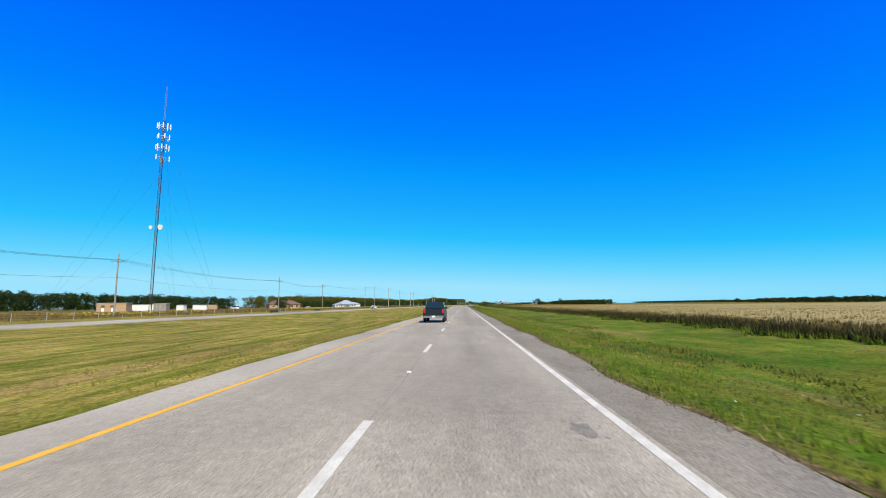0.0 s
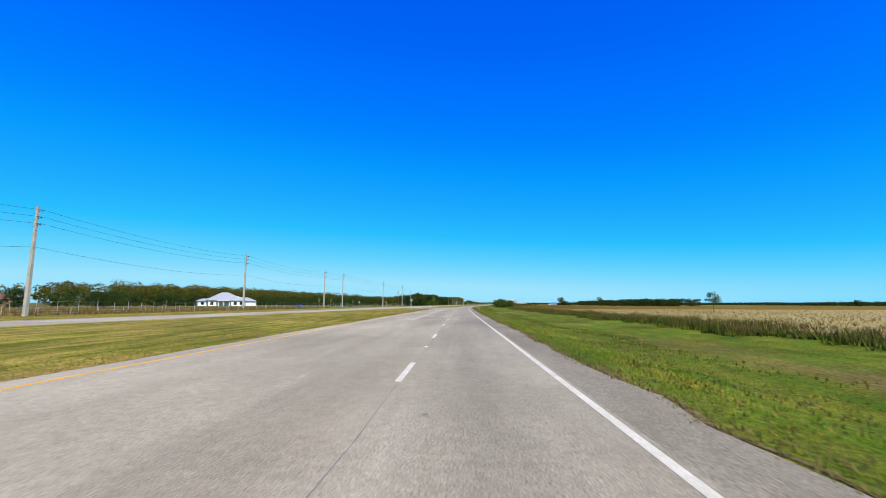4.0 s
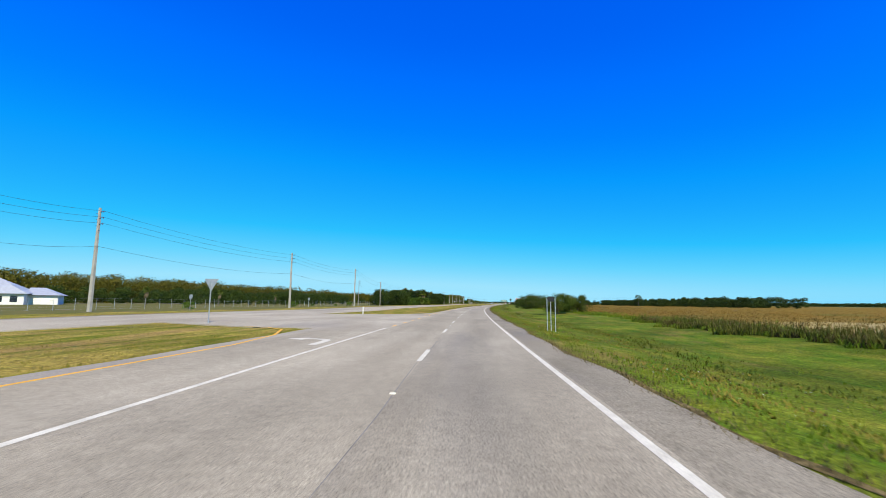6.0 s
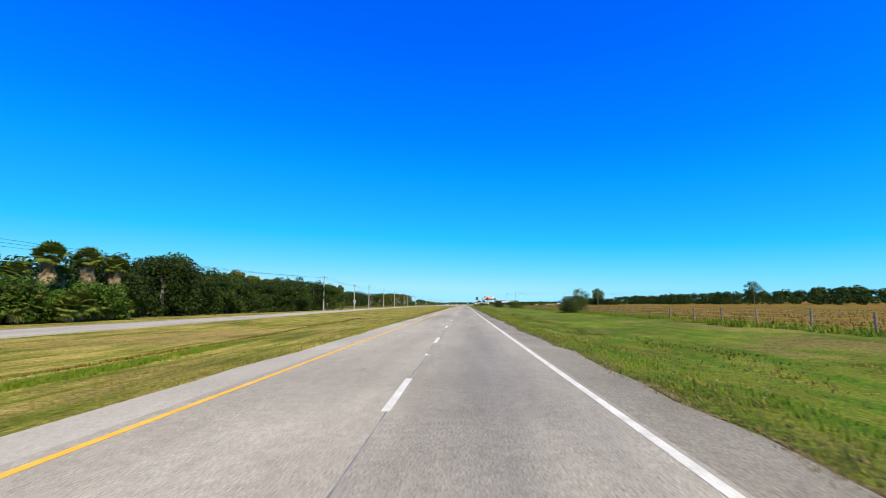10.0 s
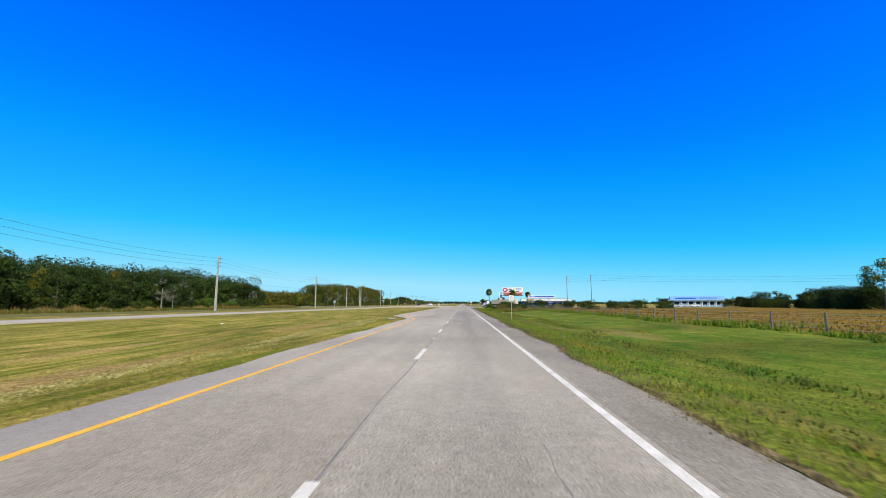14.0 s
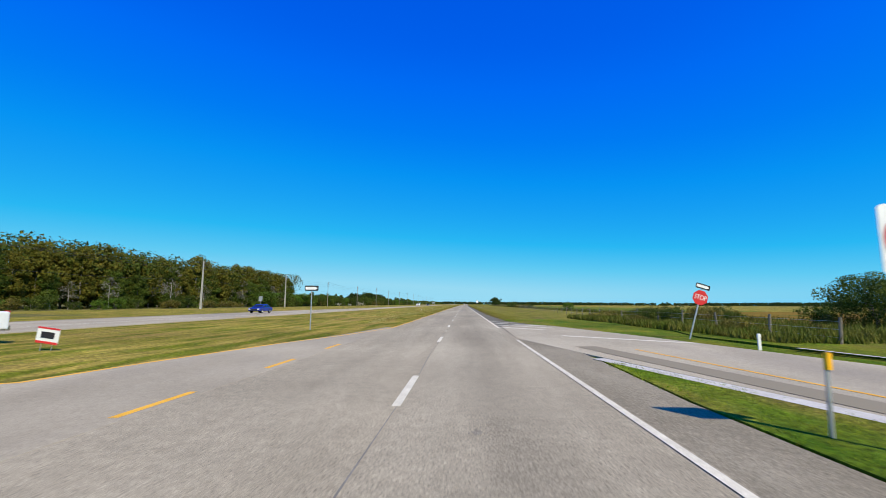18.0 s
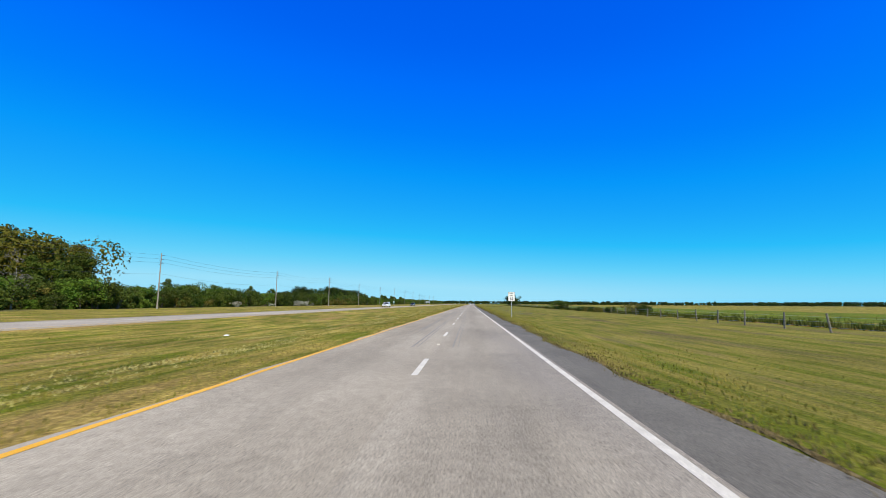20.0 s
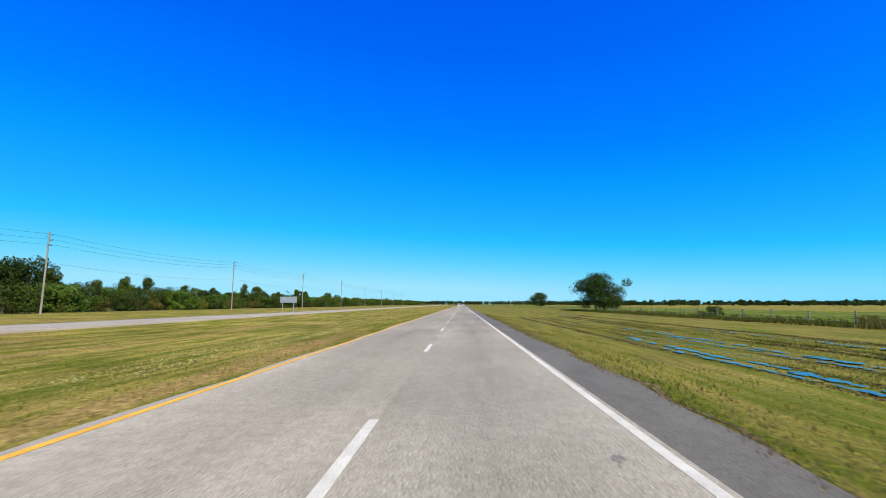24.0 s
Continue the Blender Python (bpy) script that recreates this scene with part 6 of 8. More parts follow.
t = signpost("speed_limit_sign", "white speed limit sign on a steel post", 1363, 7.0, height=3.4)
p = plate(t, -0.455, 0.455, 2.2, 3.42, -0.04, SIGN_WHITE)
for x0, x1, z0, z1 in ((-0.42, 0.42, 2.225, 2.24), (-0.42, 0.42, 3.38, 3.395), (-0.43, -0.415, 2.24, 3.38), (0.415, 0.43, 2.24, 3.38)):
    bar(p, x0, x1, z0, z1, -0.042, SIGN_BLACK)
lettering("speed_lettering", "SPEED", 0.15, SIGN_BLACK, p, 0, -0.046, 3.22)
lettering("limit_lettering", "LIMIT", 0.15, SIGN_BLACK, p, 0, -0.046, 2.93)
lettering("number", "65", 0.36, SIGN_BLACK, p, 0, -0.046, 2.52)

t = signpost("no_parking_sign", "white no parking sign with red lettering on a post", 970, 8.0, height=3.1)
p = plate(t, -0.31, 0.31, 2.35, 3.12, -0.04, SIGN_WHITE)
lettering("no_lettering", "NO", 0.14, SIGN_RED, p, 0, -0.046, 2.97)
lettering("parking_lettering", "PARKING", 0.12, SIGN_RED, p, 0, -0.046, 2.77, width=0.52)
bar(p, -0.2, 0.2, 2.59, 2.65, -0.044, SIGN_RED)
bar(p, -0.18, 0.18, 2.45, 2.51, -0.044, SIGN_RED)

t = signpost("intersection_sign", "green intersection guide sign on two steel posts", 637, 10.1, posts=((-1.12, 0), (1.12, 0)), height=4.05, r=0.06)
p = plate(t, -1.83, 1.83, 2.9, 4.12, -0.08, SIGN_GREEN)
for x0, x1, z0, z1 in ((-1.77, 1.77, 2.93, 2.955), (-1.77, 1.77, 4.065, 4.09), (-1.785, -1.76, 2.95, 4.07), (1.76, 1.785, 2.95, 4.07)):
    bar(p, x0, x1, z0, z1, -0.083, SIGN_WHITE)
for x0, x1 in ((-1.25, -0.85), (-0.65, 0.35), (0.55, 1.2)):
    bar(p, x0, x1, 3.58, 3.86, -0.084, SIGN_WHITE)
lettering("sign_lettering", "NEXT INTERSECTION", 0.24, SIGN_WHITE, p, 0, -0.088, 3.22, width=3.0)

t = signpost("turn_ban_sign", "white square prohibition sign with a red ring", 1177.2, 6.3, height=2.85)
p = plate(t, -0.4, 0.4, 2.08, 2.9, -0.04, SIGN_WHITE)
part("red_ring", Shape().ring_plate(0.29, 0.36, -0.05, -0.044).shifted(0, 0, 2.49), SIGN_RED, p)
sl = Shape()
sl.add([(-0.25, -0.052, 2.69), (-0.2, -0.052, 2.74), (0.25, -0.052, 2.29), (0.2, -0.052, 2.24)], [(0, 3, 2, 1)])
part("red_bar", sl, SIGN_RED, p)
ar = Shape().box(-0.14, -0.07, -0.05, -0.046, 2.31, 2.59).box(-0.14, 0.06, -0.05, -0.046, 2.53, 2.6)
ar.add([(0.05, -0.05, 2.46), (0.05, -0.05, 2.67), (0.2, -0.05, 2.565)], [(0, 2, 1)])
part("arrow", ar, SIGN_BLACK, p)

t = signpost("stop_sign", "red stop sign leaning on its steel post", 1195, 12.6, height=2.75, lean=17)
oct_ = [(0.4 * math.cos(radians(22.5 + 45 * k)), 2.2 + 0.4 * math.sin(radians(22.5 + 45 * k))) for k in range(8)]
p = part("panel", Shape().add([(x, -0.04, z) for x, z in oct_] + [(x, -0.028, z) for x, z in oct_], [tuple(range(8)), tuple(range(15, 7, -1))] + [((i + 1) % 8, i, 8 + i, 8 + (i + 1) % 8) for i in range(8)]), SIGN_RED, t)
lettering("stop_lettering", "STOP", 0.26, SIGN_WHITE, p, 0, -0.046, 2.2, width=0.6)
p = plate(t, -0.36, 0.36, 2.66, 2.92, -0.04, SIGN_BLACK, "one_way_panel")
part("one_way_arrow", Shape().add([(-0.32, -0.046, 2.72), (0.2, -0.046, 2.72), (0.32, -0.046, 2.79), (0.2, -0.046, 2.86), (-0.32, -0.046, 2.86)], [(0, 1, 2, 3, 4)]), SIGN_WHITE, p)

t = signpost("one_way_sign", "black and white one way sign on a steel post", 1200, -8.8, height=2.9)
p = plate(t, -0.45, 0.45, 2.52, 2.86, -0.04, SIGN_BLACK)
part("arrow", Shape().add([(-0.4, -0.046, 2.6), (0.25, -0.046, 2.6), (0.4, -0.046, 2.69), (0.25, -0.046, 2.78), (-0.4, -0.046, 2.78)], [(0, 1, 2, 3, 4)]), SIGN_WHITE, p)
t = signpost("yield_sign", "grey back of a yield sign on a steel post", 418, -18.0, height=3.0, r=0.04)
part("panel", Shape().add([(-0.55, 0.04, 3.35), (0.55, 0.04, 3.35), (0, 0.04, 2.4), (-0.55, 0.055, 3.35), (0.55, 0.055, 3.35), (0, 0.055, 2.4)], [(0, 2, 1), (3, 4, 5), (0, 1, 4, 3), (1, 2, 5, 4), (2, 0, 3, 5)]), STEEL, t)
t = signpost("marker_sign", "bare cluster of steel sign posts with a small plate", 416.8, 7.0, posts=((-0.25, 0), (0.05, 0.3), (0.3, 0)), height=2.2, r=0.028)
plate(t, -0.22, 0.22, 2.0, 2.35, -0.05, SIGN_BLACK, "plate")
for s, e, z0, w, h, nm, lab in ((805, -38.6, 2.0, 0.75, 0.75, "route_sign", "grey back of a route marker sign"), (1065, -44.8, 2.0, 0.9, 0.8, "road_sign", "grey back of a roadside sign"),
                                (1149, -42.5, 2.3, 0.6, 0.6, "route_sign", "grey back of a route marker sign"), (1249, -35.5, 2.0, 0.7, 0.9, "road_sign", "grey back of a roadside sign"),
                                (1100, -88, 1.6, 0.9, 0.7, "road_sign", "grey back of a side road sign"), (462, -50, 2.0, 0.6, 0.75, "road_sign", "grey back of a roadside sign"), (510, -48, 2.0, 0.6, 0.75, "road_sign", "grey back of a roadside sign")):
    t = signpost(nm, lab, s, e, height=z0 + h)
    plate(t, -w / 2, w / 2, z0, z0 + h, 0.03, STEEL, "panel")
    if nm == "route_sign":
        part("round_panel", Shape().tube((-0.32, 0.03, z0 + h + 0.38), (-0.32, 0.045, z0 + h + 0.38), 0.33, 0.33, 20).tube((0.32, 0.03, z0 + h + 0.38), (0.32, 0.045, z0 + h + 0.38), 0.33, 0.33, 20), STEEL, t)
t = signpost("mile_marker", "small green mile marker on a thin post", 1481, -30.0, height=2.6)
p = plate(t, -0.28, 0.28, 1.5, 2.6, -0.04, SIGN_GREEN)
bar(p, -0.16, 0.16, 1.7, 1.95, -0.044, SIGN_WHITE)
bar(p, -0.16, 0.16, 2.15, 2.4, -0.044, SIGN_WHITE)
t = signpost("guide_sign", "grey back of a wide guide sign on two posts", 1652, -33.5, posts=((-1.1, 0), (1.1, 0)), height=3.2, r=0.06)
plate(t, -1.7, 1.7, 2.0, 3.2, 0.06, STEEL)
t = signpost("yard_sign", "small tilted white and red yard sign in the median", 1187, -13.7, height=0.4, r=0.01, posts=((-0.2, 0), (0.2, 0)), lean=7)
p = plate(t, -0.42, 0.42, 0.25, 0.82, -0.03, SIGN_WHITE)
bar(p, -0.42, 0.42, 0.25, 0.33, -0.034, SIGN_RED)
bar(p, -0.42, 0.42, 0.76, 0.82, -0.034, SIGN_RED)
bar(p, -0.25, 0.25, 0.44, 0.66, -0.034, SIGN_BLACK)

DEL_POST = mesh_of("post", *(lambda q: (q.v, q.f))(Shape().box(-0.024, 0.024, -0.014, 0.014, -0.2, 1.0)), STEEL)
DEL_HEAD = mesh_of("reflector", *(lambda q: (q.v, q.f))(Shape().box(-0.055, 0.055, -0.035, -0.01, 0.88, 1.1, 0.01)), SIGN_YELLOW)
for k in range(17):
    u = k / 16
    s = 1143 + 35 * u
    t = thing("delineator", "yellow reflector on a thin steel post", "road marker post", "delineators by the frontage road")
    part("post", DEL_POST, None, t)
    part("reflector", DEL_HEAD, None, t, "yellow reflector plate")
    t.matrix_basis = stand(s, 9.8 - 2.8 * smooth01(u * 1.4) - 1.2 * u, -0.02, rp.uniform(-25, 25)) @ Matrix.Rotation(radians(rp.uniform(-2.5, 2.5)), 4, "Y")
for s, e, mt in ((447, -13.8, SIGN_WHITE), (1190.2, 12.9, SIGN_WHITE)):
    t = thing("marker_post", "slim white marker post in the grass", "road marker post")
    part("post", Shape().box(-0.06, 0.06, -0.03, 0.03, -0.2, 0.85, 0.015), SIGN_WHITE, t)
    part("band", Shape().box(-0.063, 0.063, -0.034, 0.034, 0.72, 1.0, 0.015), mt, t)
    t.matrix_basis = stand(s, e, 0, 0, (1.1, 1.1, 0.56) if s > 1000 else 1.0)
for s, e in ((740, 10.5), (948, -20), (1015, 11), (90, -12), (640, -17.5), (655, -11.5), (1574, 9.2), (1420, 11), (1330, -14), (60, 14), (350, 10.2)):
    t = part("litter", Shape().prism([(-0.15, -0.1), (0.12, -0.12), (0.16, 0.08), (-0.1, 0.13)], 0.0, 0.06, [(-0.08, -0.06), (0.07, -0.05), (0.08, 0.05), (-0.06, 0.06)]), SIGN_WHITE)
    tagged(t, "crumpled white scrap of litter in grass", "litter")
    t.matrix_basis = stand(s, e, float(ground_z(np.array(s), np.array(e))) + 0.03, rp.uniform(0, 360))


# ---- buildings ----
def wall_window(parent, x0, x1, z0, z1, y, side=1):
    f = part("window", Shape().box(x0 - 0.08, x1 + 0.08, y - 0.04, y + 0.03, z0 - 0.08, z1 + 0.08), SIGN_WHITE, parent)
    part("pane", Shape().box(x0, x1, y - 0.055, y - 0.041, z0, z1), GLASS, f)


def hip_house(name, label, s, e, turn, w, d, wall_h, rise, wall, roof, windows, over=0.7, wing=None, zbase=0.0):
    """Walls, hipped roof with overhang, door and windows on the side facing local -y."""
    t = thing(name, label, "house")
    part("wall", Shape().box(-w / 2, w / 2, -d / 2, d / 2, -0.1, wall_h), wall, t)
    a, b = w / 2 + over, d / 2 + over
    ridge = max(w / 2 - d / 2, 0.5)
    r = part("roof", Shape().add([(-a, -b, wall_h - 0.1), (a, -b, wall_h - 0.1), (a, b, wall_h - 0.1), (-a, b, wall_h - 0.1), (-a, -b, wall_h + 0.12), (a, -b, wall_h + 0.12), (a, b, wall_h + 0.12), (-a, b, wall_h + 0.12), (-ridge, 0, wall_h + rise), (ridge, 0, wall_h + rise)],
                                 [(3, 2, 1, 0), (0, 1, 5, 4), (1, 2, 6, 5), (2, 3, 7, 6), (3, 0, 4, 7), (4, 5, 9, 8), (5, 6, 9), (6, 7, 8, 9), (7, 4, 8)]), roof, t)
    part("ridge_cap", Shape().tube((-ridge, 0, wall_h + rise), (ridge, 0, wall_h + rise), 0.12, 0.12, 6), roof, r)
    if wing:
        x, ww, dd, rr = wing
        part("wing_wall", Shape().box(x - ww / 2, x + ww / 2, -d / 2 - dd, -d / 2 + 0.5, -0.1, wall_h - 0.05), wall, t)
        y0, y1 = -d / 2 - dd - over, 0.0
        part("wing_roof", Shape().add([(x - ww / 2 - over, y0, wall_h - 0.15), (x + ww / 2 + over, y0, wall_h - 0.15), (x + ww / 2 + over, y1, wall_h + 0.1), (x - ww / 2 - over, y1, wall_h + 0.1), (x, y0 + ww / 2, wall_h + rr), (x, y1, wall_h + rr)],
                                      [(0, 1, 4), (1, 2, 5, 4), (3, 0, 4, 5), (2, 3, 5), (0, 3, 2, 1)]), roof, t)
    for x0, x1, z0, z1 in windows:
        y = -d / 2
        if wing and abs((x0 + x1) / 2 - wing[0]) < wing[1] / 2:
            y -= wing[2]
        wall_window(t, x0, x1, z0, z1, y)
    part("door", Shape().box(-0.5, 0.5, -d / 2 - 0.06, -d / 2 + 0.02, 0.0, 2.1), ROOF_BROWN, t)
    t.matrix_basis = stand(s, e, zbase, turn)
    return t


hip_house("house", "low tan house with a brown shingle hip roof", 320, -136, 35, 22, 13, 3.0, 3.4, WALL_TAN, ROOF_BROWN, ((-9, -7.4, 1, 2.1), (-5, -3.4, 1, 2.1), (3, 5, 1, 2.1), (7, 8.6, 1, 2.1)), wing=(6.5, 7, 3, 2.4))
villa = hip_house("house", "white villa with pale metal hip roofs and a portico", 503, -145, 40, 19, 15, 3.3, 4.6, WALL_WHITE, ROOF_METAL, ((-8.4, -6.8, 0.7, 2.5), (3.4, 5.0, 0.7, 2.5), (6.6, 8.2, 0.7, 2.5)), over=0.9, wing=(5.8, 7.6, 3.2, 2.6))
part("garage_wall", Shape().box(9.0, 16.5, -5.5, 6.0, -0.1, 2.9), WALL_WHITE, villa)
part("garage_roof", Shape().add([(8.4, -6.4, 2.8), (17.4, -6.4, 2.8), (17.4, 6.9, 2.8), (8.4, 6.9, 2.8), (9.0, 0.2, 5.2), (12.6, 0.2, 5.2)], [(3, 2, 1, 0), (0, 1, 5, 4), (1, 2, 5), (2, 3, 4, 5), (3, 0, 4)]), ROOF_METAL, villa)
part("garage_door", Shape().box(11.0, 14.6, -5.58, -5.48, 0.0, 2.2), SIGN_WHITE, villa)
part("side_wing_wall", Shape().box(-14.5, -9.0, -4.5, 4.5, -0.1, 2.8), WALL_WHITE, villa)
part("side_wing_roof", Shape().add([(-15.3, -5.3, 2.7), (-8.4, -5.3, 2.7), (-8.4, 5.3, 2.7), (-15.3, 5.3, 2.7), (-12.0, 0, 4.3), (-8.6, 0, 4.3)], [(3, 2, 1, 0), (0, 1, 5, 4), (1, 2, 5), (2, 3, 4, 5), (3, 0, 4)]), ROOF_METAL, villa)
wall_window(villa, -13.0, -11.2, 0.7, 2.3, -4.5)
for x in (-4.6, -1.9, 1.2):
    part("column", Shape().tube((x, -10.2, 0), (x, -10.2, 2.9), 0.28, 0.24, 12), WALL_WHITE, villa)
part("portico_roof", Shape().add([(-5.6, -11.2, 2.9), (2.2, -11.2, 2.9), (2.2, -6.5, 2.9), (-5.6, -6.5, 2.9), (-3.2, -9.0, 4.4), (-0.4, -9.0, 4.4), (-0.4, -6.0, 4.6), (-3.2, -6.0, 4.6)],
                                 [(3, 2, 1, 0), (0, 1, 5, 4), (1, 2, 6, 5), (3, 0, 4, 7), (4, 5, 6, 7), (2, 3, 7, 6)]), ROOF_METAL, villa)
hip_house("house", "small white house with a low pale roof", 415, -185, 20, 13, 9, 2.9, 2.4, WALL_WHITE, ROOF_METAL, ((-4, -2.6, 1, 2.1), (2.6, 4, 1, 2.1)))
hip_house("house", "small house with a grey-brown shingle roof", 395, -158, 30, 13, 9, 2.8, 2.2, WALL_TAN, ROOF_BROWN, ((-4, -2.6, 1, 2.1), (2.6, 4, 1, 2.1)))


def shelter(label, s, e, w, d, h, mat, turn=0, door=True):
    t = thing("equipment_shelter", label, "shed", "shelters by the mast")
    part("wall", Shape().box(-w / 2, w / 2, -d / 2, d / 2, -0.1, h, 0.05), mat, t)
    part("roof", Shape().box(-w / 2 - 0.15, w / 2 + 0.15, -d / 2 - 0.15, d / 2 + 0.15, h, h + 0.18, 0.05), STONE, t)
    if door:
        for x in (-w * 0.28, w * 0.05):
            part("door", Shape().box(x - 0.5, x + 0.5, -d / 2 - 0.05, -d / 2 + 0.02, 0.0, 2.1), SIGN_WHITE, t)
            part("awning", Shape().add([(x - 0.7, -d / 2, 2.6), (x + 0.7, -d / 2, 2.6), (x + 0.7, -d / 2 - 0.8, 2.2), (x - 0.7, -d / 2 - 0.8, 2.2), (x - 0.7, -d / 2, 2.5), (x + 0.7, -d / 2, 2.5)], [(0, 3, 2, 1), (4, 5, 2, 3)]), ROOF_BROWN, t)
    t.matrix_basis = stand(s, e, 0, turn)


shelter("tan brick equipment shelter with white doors", 164, -140, 10.5, 5, 3.4, WALL_TAN, 15)
shelter("brown panelled equipment shelter", 172, -126, 5.0, 3, 3.0, POLE_WOOD, 10, False)
shelter("white metal equipment cabin", 176, -120, 3.0, 2.5, 2.4, WALL_WHITE, 5, False)
shelter("low white storage cabin", 196, -150, 12, 4, 2.8, WALL_WHITE, 5, False)
shelter("small white metal cabin", 205, -128, 3.5, 2.5, 2.3, WALL_WHITE, 15, False)
shelter("white metal cabin by the fence", 238, -150, 7, 3, 2.6, WALL_WHITE, 10, False)
shelter("low tan cabin with a flat roof", 268, -160, 9, 4, 2.7, WALL_TAN, 10, False)
for s, e, n_ in ((107.3, -50, 2), (142, -50, 2), (226, -49, 1)):
    t = thing("silt_fence", "low black fabric silt fence on wooden stakes", "silt fence", "silt fences")
    for k in range(n_):
        part("fabric", Shape().add([(0.06 * math.sin(k), 2.6 * k, 0.0), (0.0, 2.6 * k + 2.4, 0.0), (0.05, 2.6 * k + 2.4, 0.62), (-0.03, 2.6 * k + 1.2, 0.55), (0.08, 2.6 * k, 0.6),
                                    (0.1, 2.6 * k, 0.0), (0.1, 2.6 * k + 2.4, 0.0), (0.1, 2.6 * k + 2.4, 0.62), (0.06, 2.6 * k + 1.2, 0.55), (0.13, 2.6 * k, 0.6)],
                                   [(0, 1, 2, 3, 4), (9, 8, 7, 6, 5), (4, 3, 8, 9), (3, 2, 7, 8), (0, 4, 9, 5), (2, 1, 6, 7)]), SIGN_BLACK, t)
        part("stake", Shape().box(-0.04, 0.04, 2.6 * k - 0.12, 2.6 * k - 0.04, -0.2, 0.85), POST_WOOD, t)
    t.matrix_basis = stand(s, e, -0.05)
t = part("trash_cart", Shape().prism([(-0.9, -0.7), (0.9, -0.7), (0.9, 0.7), (-0.9, 0.7)], 0, 1.4, [(-1.0, -0.8), (1.0, -0.8), (1.0, 0.8), (-1.0, 0.8)]), SIGN_BLUE)
tagged(t, "blue bin standing behind the fence", "bin")
t.matrix_basis = stand(433, -67, 0, 0, 0.8)

# blue restaurant
rest = thing("restaurant", "long low blue restaurant with a parapet sign", "restaurant")
part("wall", Shape().box(-14, 14, -7, 7, -0.1, 4.2), WALL_BLUE, rest)
p = part("parapet", Shape().box(-15, 12, -8.4, -7.8, 3.2, 5.2, 0.05), plain("sky_blue_board", (0.2, 0.42, 0.75), 0.6), rest)
part("canopy_roof", Shape().box(-16, 13, -8.2, -6.8, 2.95, 3.25), WALL_WHITE, rest)
bar(p, -12.5, -2.0, 3.85, 4.55, -8.41, SIGN_BLUE)
lettering("sign_lettering", "RESTAURANT", 0.85, SIGN_BLUE, p, 4.2, -8.43, 4.2, width=9.0)
for x in (-11, -7.5, -4, -0.5, 3, 6.5, 10):
    wall_window(rest, x - 1.1, x + 1.1, 0.9, 2.4, -7.0)
    part("post", Shape().box(x + 1.6, x + 1.75, -8.2, -8.05, 0, 2.95), WALL_WHITE, rest)
part("annex", Shape().box(13, 20, -5, 5, -0.1, 3.4), WALL_TAN, rest)
part("annex_roof", Shape().add([(12.8, -5.4, 3.4), (21, -5.4, 2.6), (21, 5.4, 2.6), (12.8, 5.4, 3.4), (12.8, -5.4, 3.6), (21, -5.4, 2.8), (21, 5.4, 2.8), (12.8, 5.4, 3.6)], [(3, 2, 1, 0), (4, 5, 6, 7), (0, 1, 5, 4), (1, 2, 6, 5), (2, 3, 7, 6), (3, 0, 4, 7)]), ROOF_METAL, rest)
rest.matrix_basis = stand(1146, 122, 0)

# station shop
shop = thing("station_shop", "low navy station shop with a white ribbed mansard", "shop")
part("wall", Shape().box(-13, 13, -6, 6, -0.1, 3.0), NAVY_WALL, shop)
sh = Shape().box(-13.6, 13.6, -6.9, 6.6, 2.9, 4.3)
part("mansard", sh, WALL_WHITE, shop)
for k in range(54):
    part("rib", Shape().box(-13.5 + 0.5 * k, -13.44 + 0.5 * k, -6.95, -6.9, 2.92, 4.28), WALL_WHITE, shop)
for k in range(24):
    part("rib", Shape().box(-13.65, -13.6, -6.7 + 0.55 * k, -6.64 + 0.55 * k, 2.92, 4.28), WALL_WHITE, shop)
part("coping", Shape().box(-13.7, 13.7, -7.0, 6.7, 4.3, 4.4), ROOF_METAL, shop)
s1 = part("shop_sign", Shape().box(-10.5, -6.5, -7.1, -6.95, 3.2, 4.1), NAVY_WALL, shop)
for k in range(6):
    bar(s1, -10.2 + 0.6 * k, -9.75 + 0.6 * k, 3.35, 3.95, -7.11, SIGN_YELLOW)
for x in (-9, -5.5, -2, 4.5, 8):
    wall_window(shop, x - 1.2, x + 1.2, 0.6, 2.3, -6.0)
part("door", Shape().box(0.4, 2.2, -6.08, -5.95, 0, 2.2), GLASS, shop)
part("ice_chest", Shape().box(-12.6, -11.2, -7.0, -6.05, 0.0, 2.0, 0.05), SIGN_BLUE, shop, "blue vending cabinet")
for k in range(3):
    part("poster", Shape().box(-4.2 + 2.8 * k, -3.0 + 2.8 * k, -6.1, -6.06, 0.5, 1.4), SIGN_WHITE, shop)
shop.matrix_basis = stand(1164, 48.5, 0, -6)
can = thing("fuel_canopy", "long white fuel canopy with blue and red stripes", "canopy")
f = part("fascia", Shape().box(-6.6, 6.6, -4.5, 4.5, 4.5, 5.6, 0.05), SIGN_WHITE, can)
part("blue_stripe", Shape().box(-3.6, 6.3, -4.54, -4.5, 4.95, 5.4), SIGN_BLUE, f)
part("red_stripe", Shape().box(-6.5, 6.5, -4.54, -4.5, 4.72, 4.82), SIGN_RED, f)
part("blue_stripe", Shape().box(-6.64, -6.6, -4.2, 4.2, 4.95, 5.4), SIGN_BLUE, f)
for k in range(4):
    bar(f, -6.2 + 0.6 * k, -5.8 + 0.6 * k, 4.95, 5.4, -4.505, SIGN_BLUE)
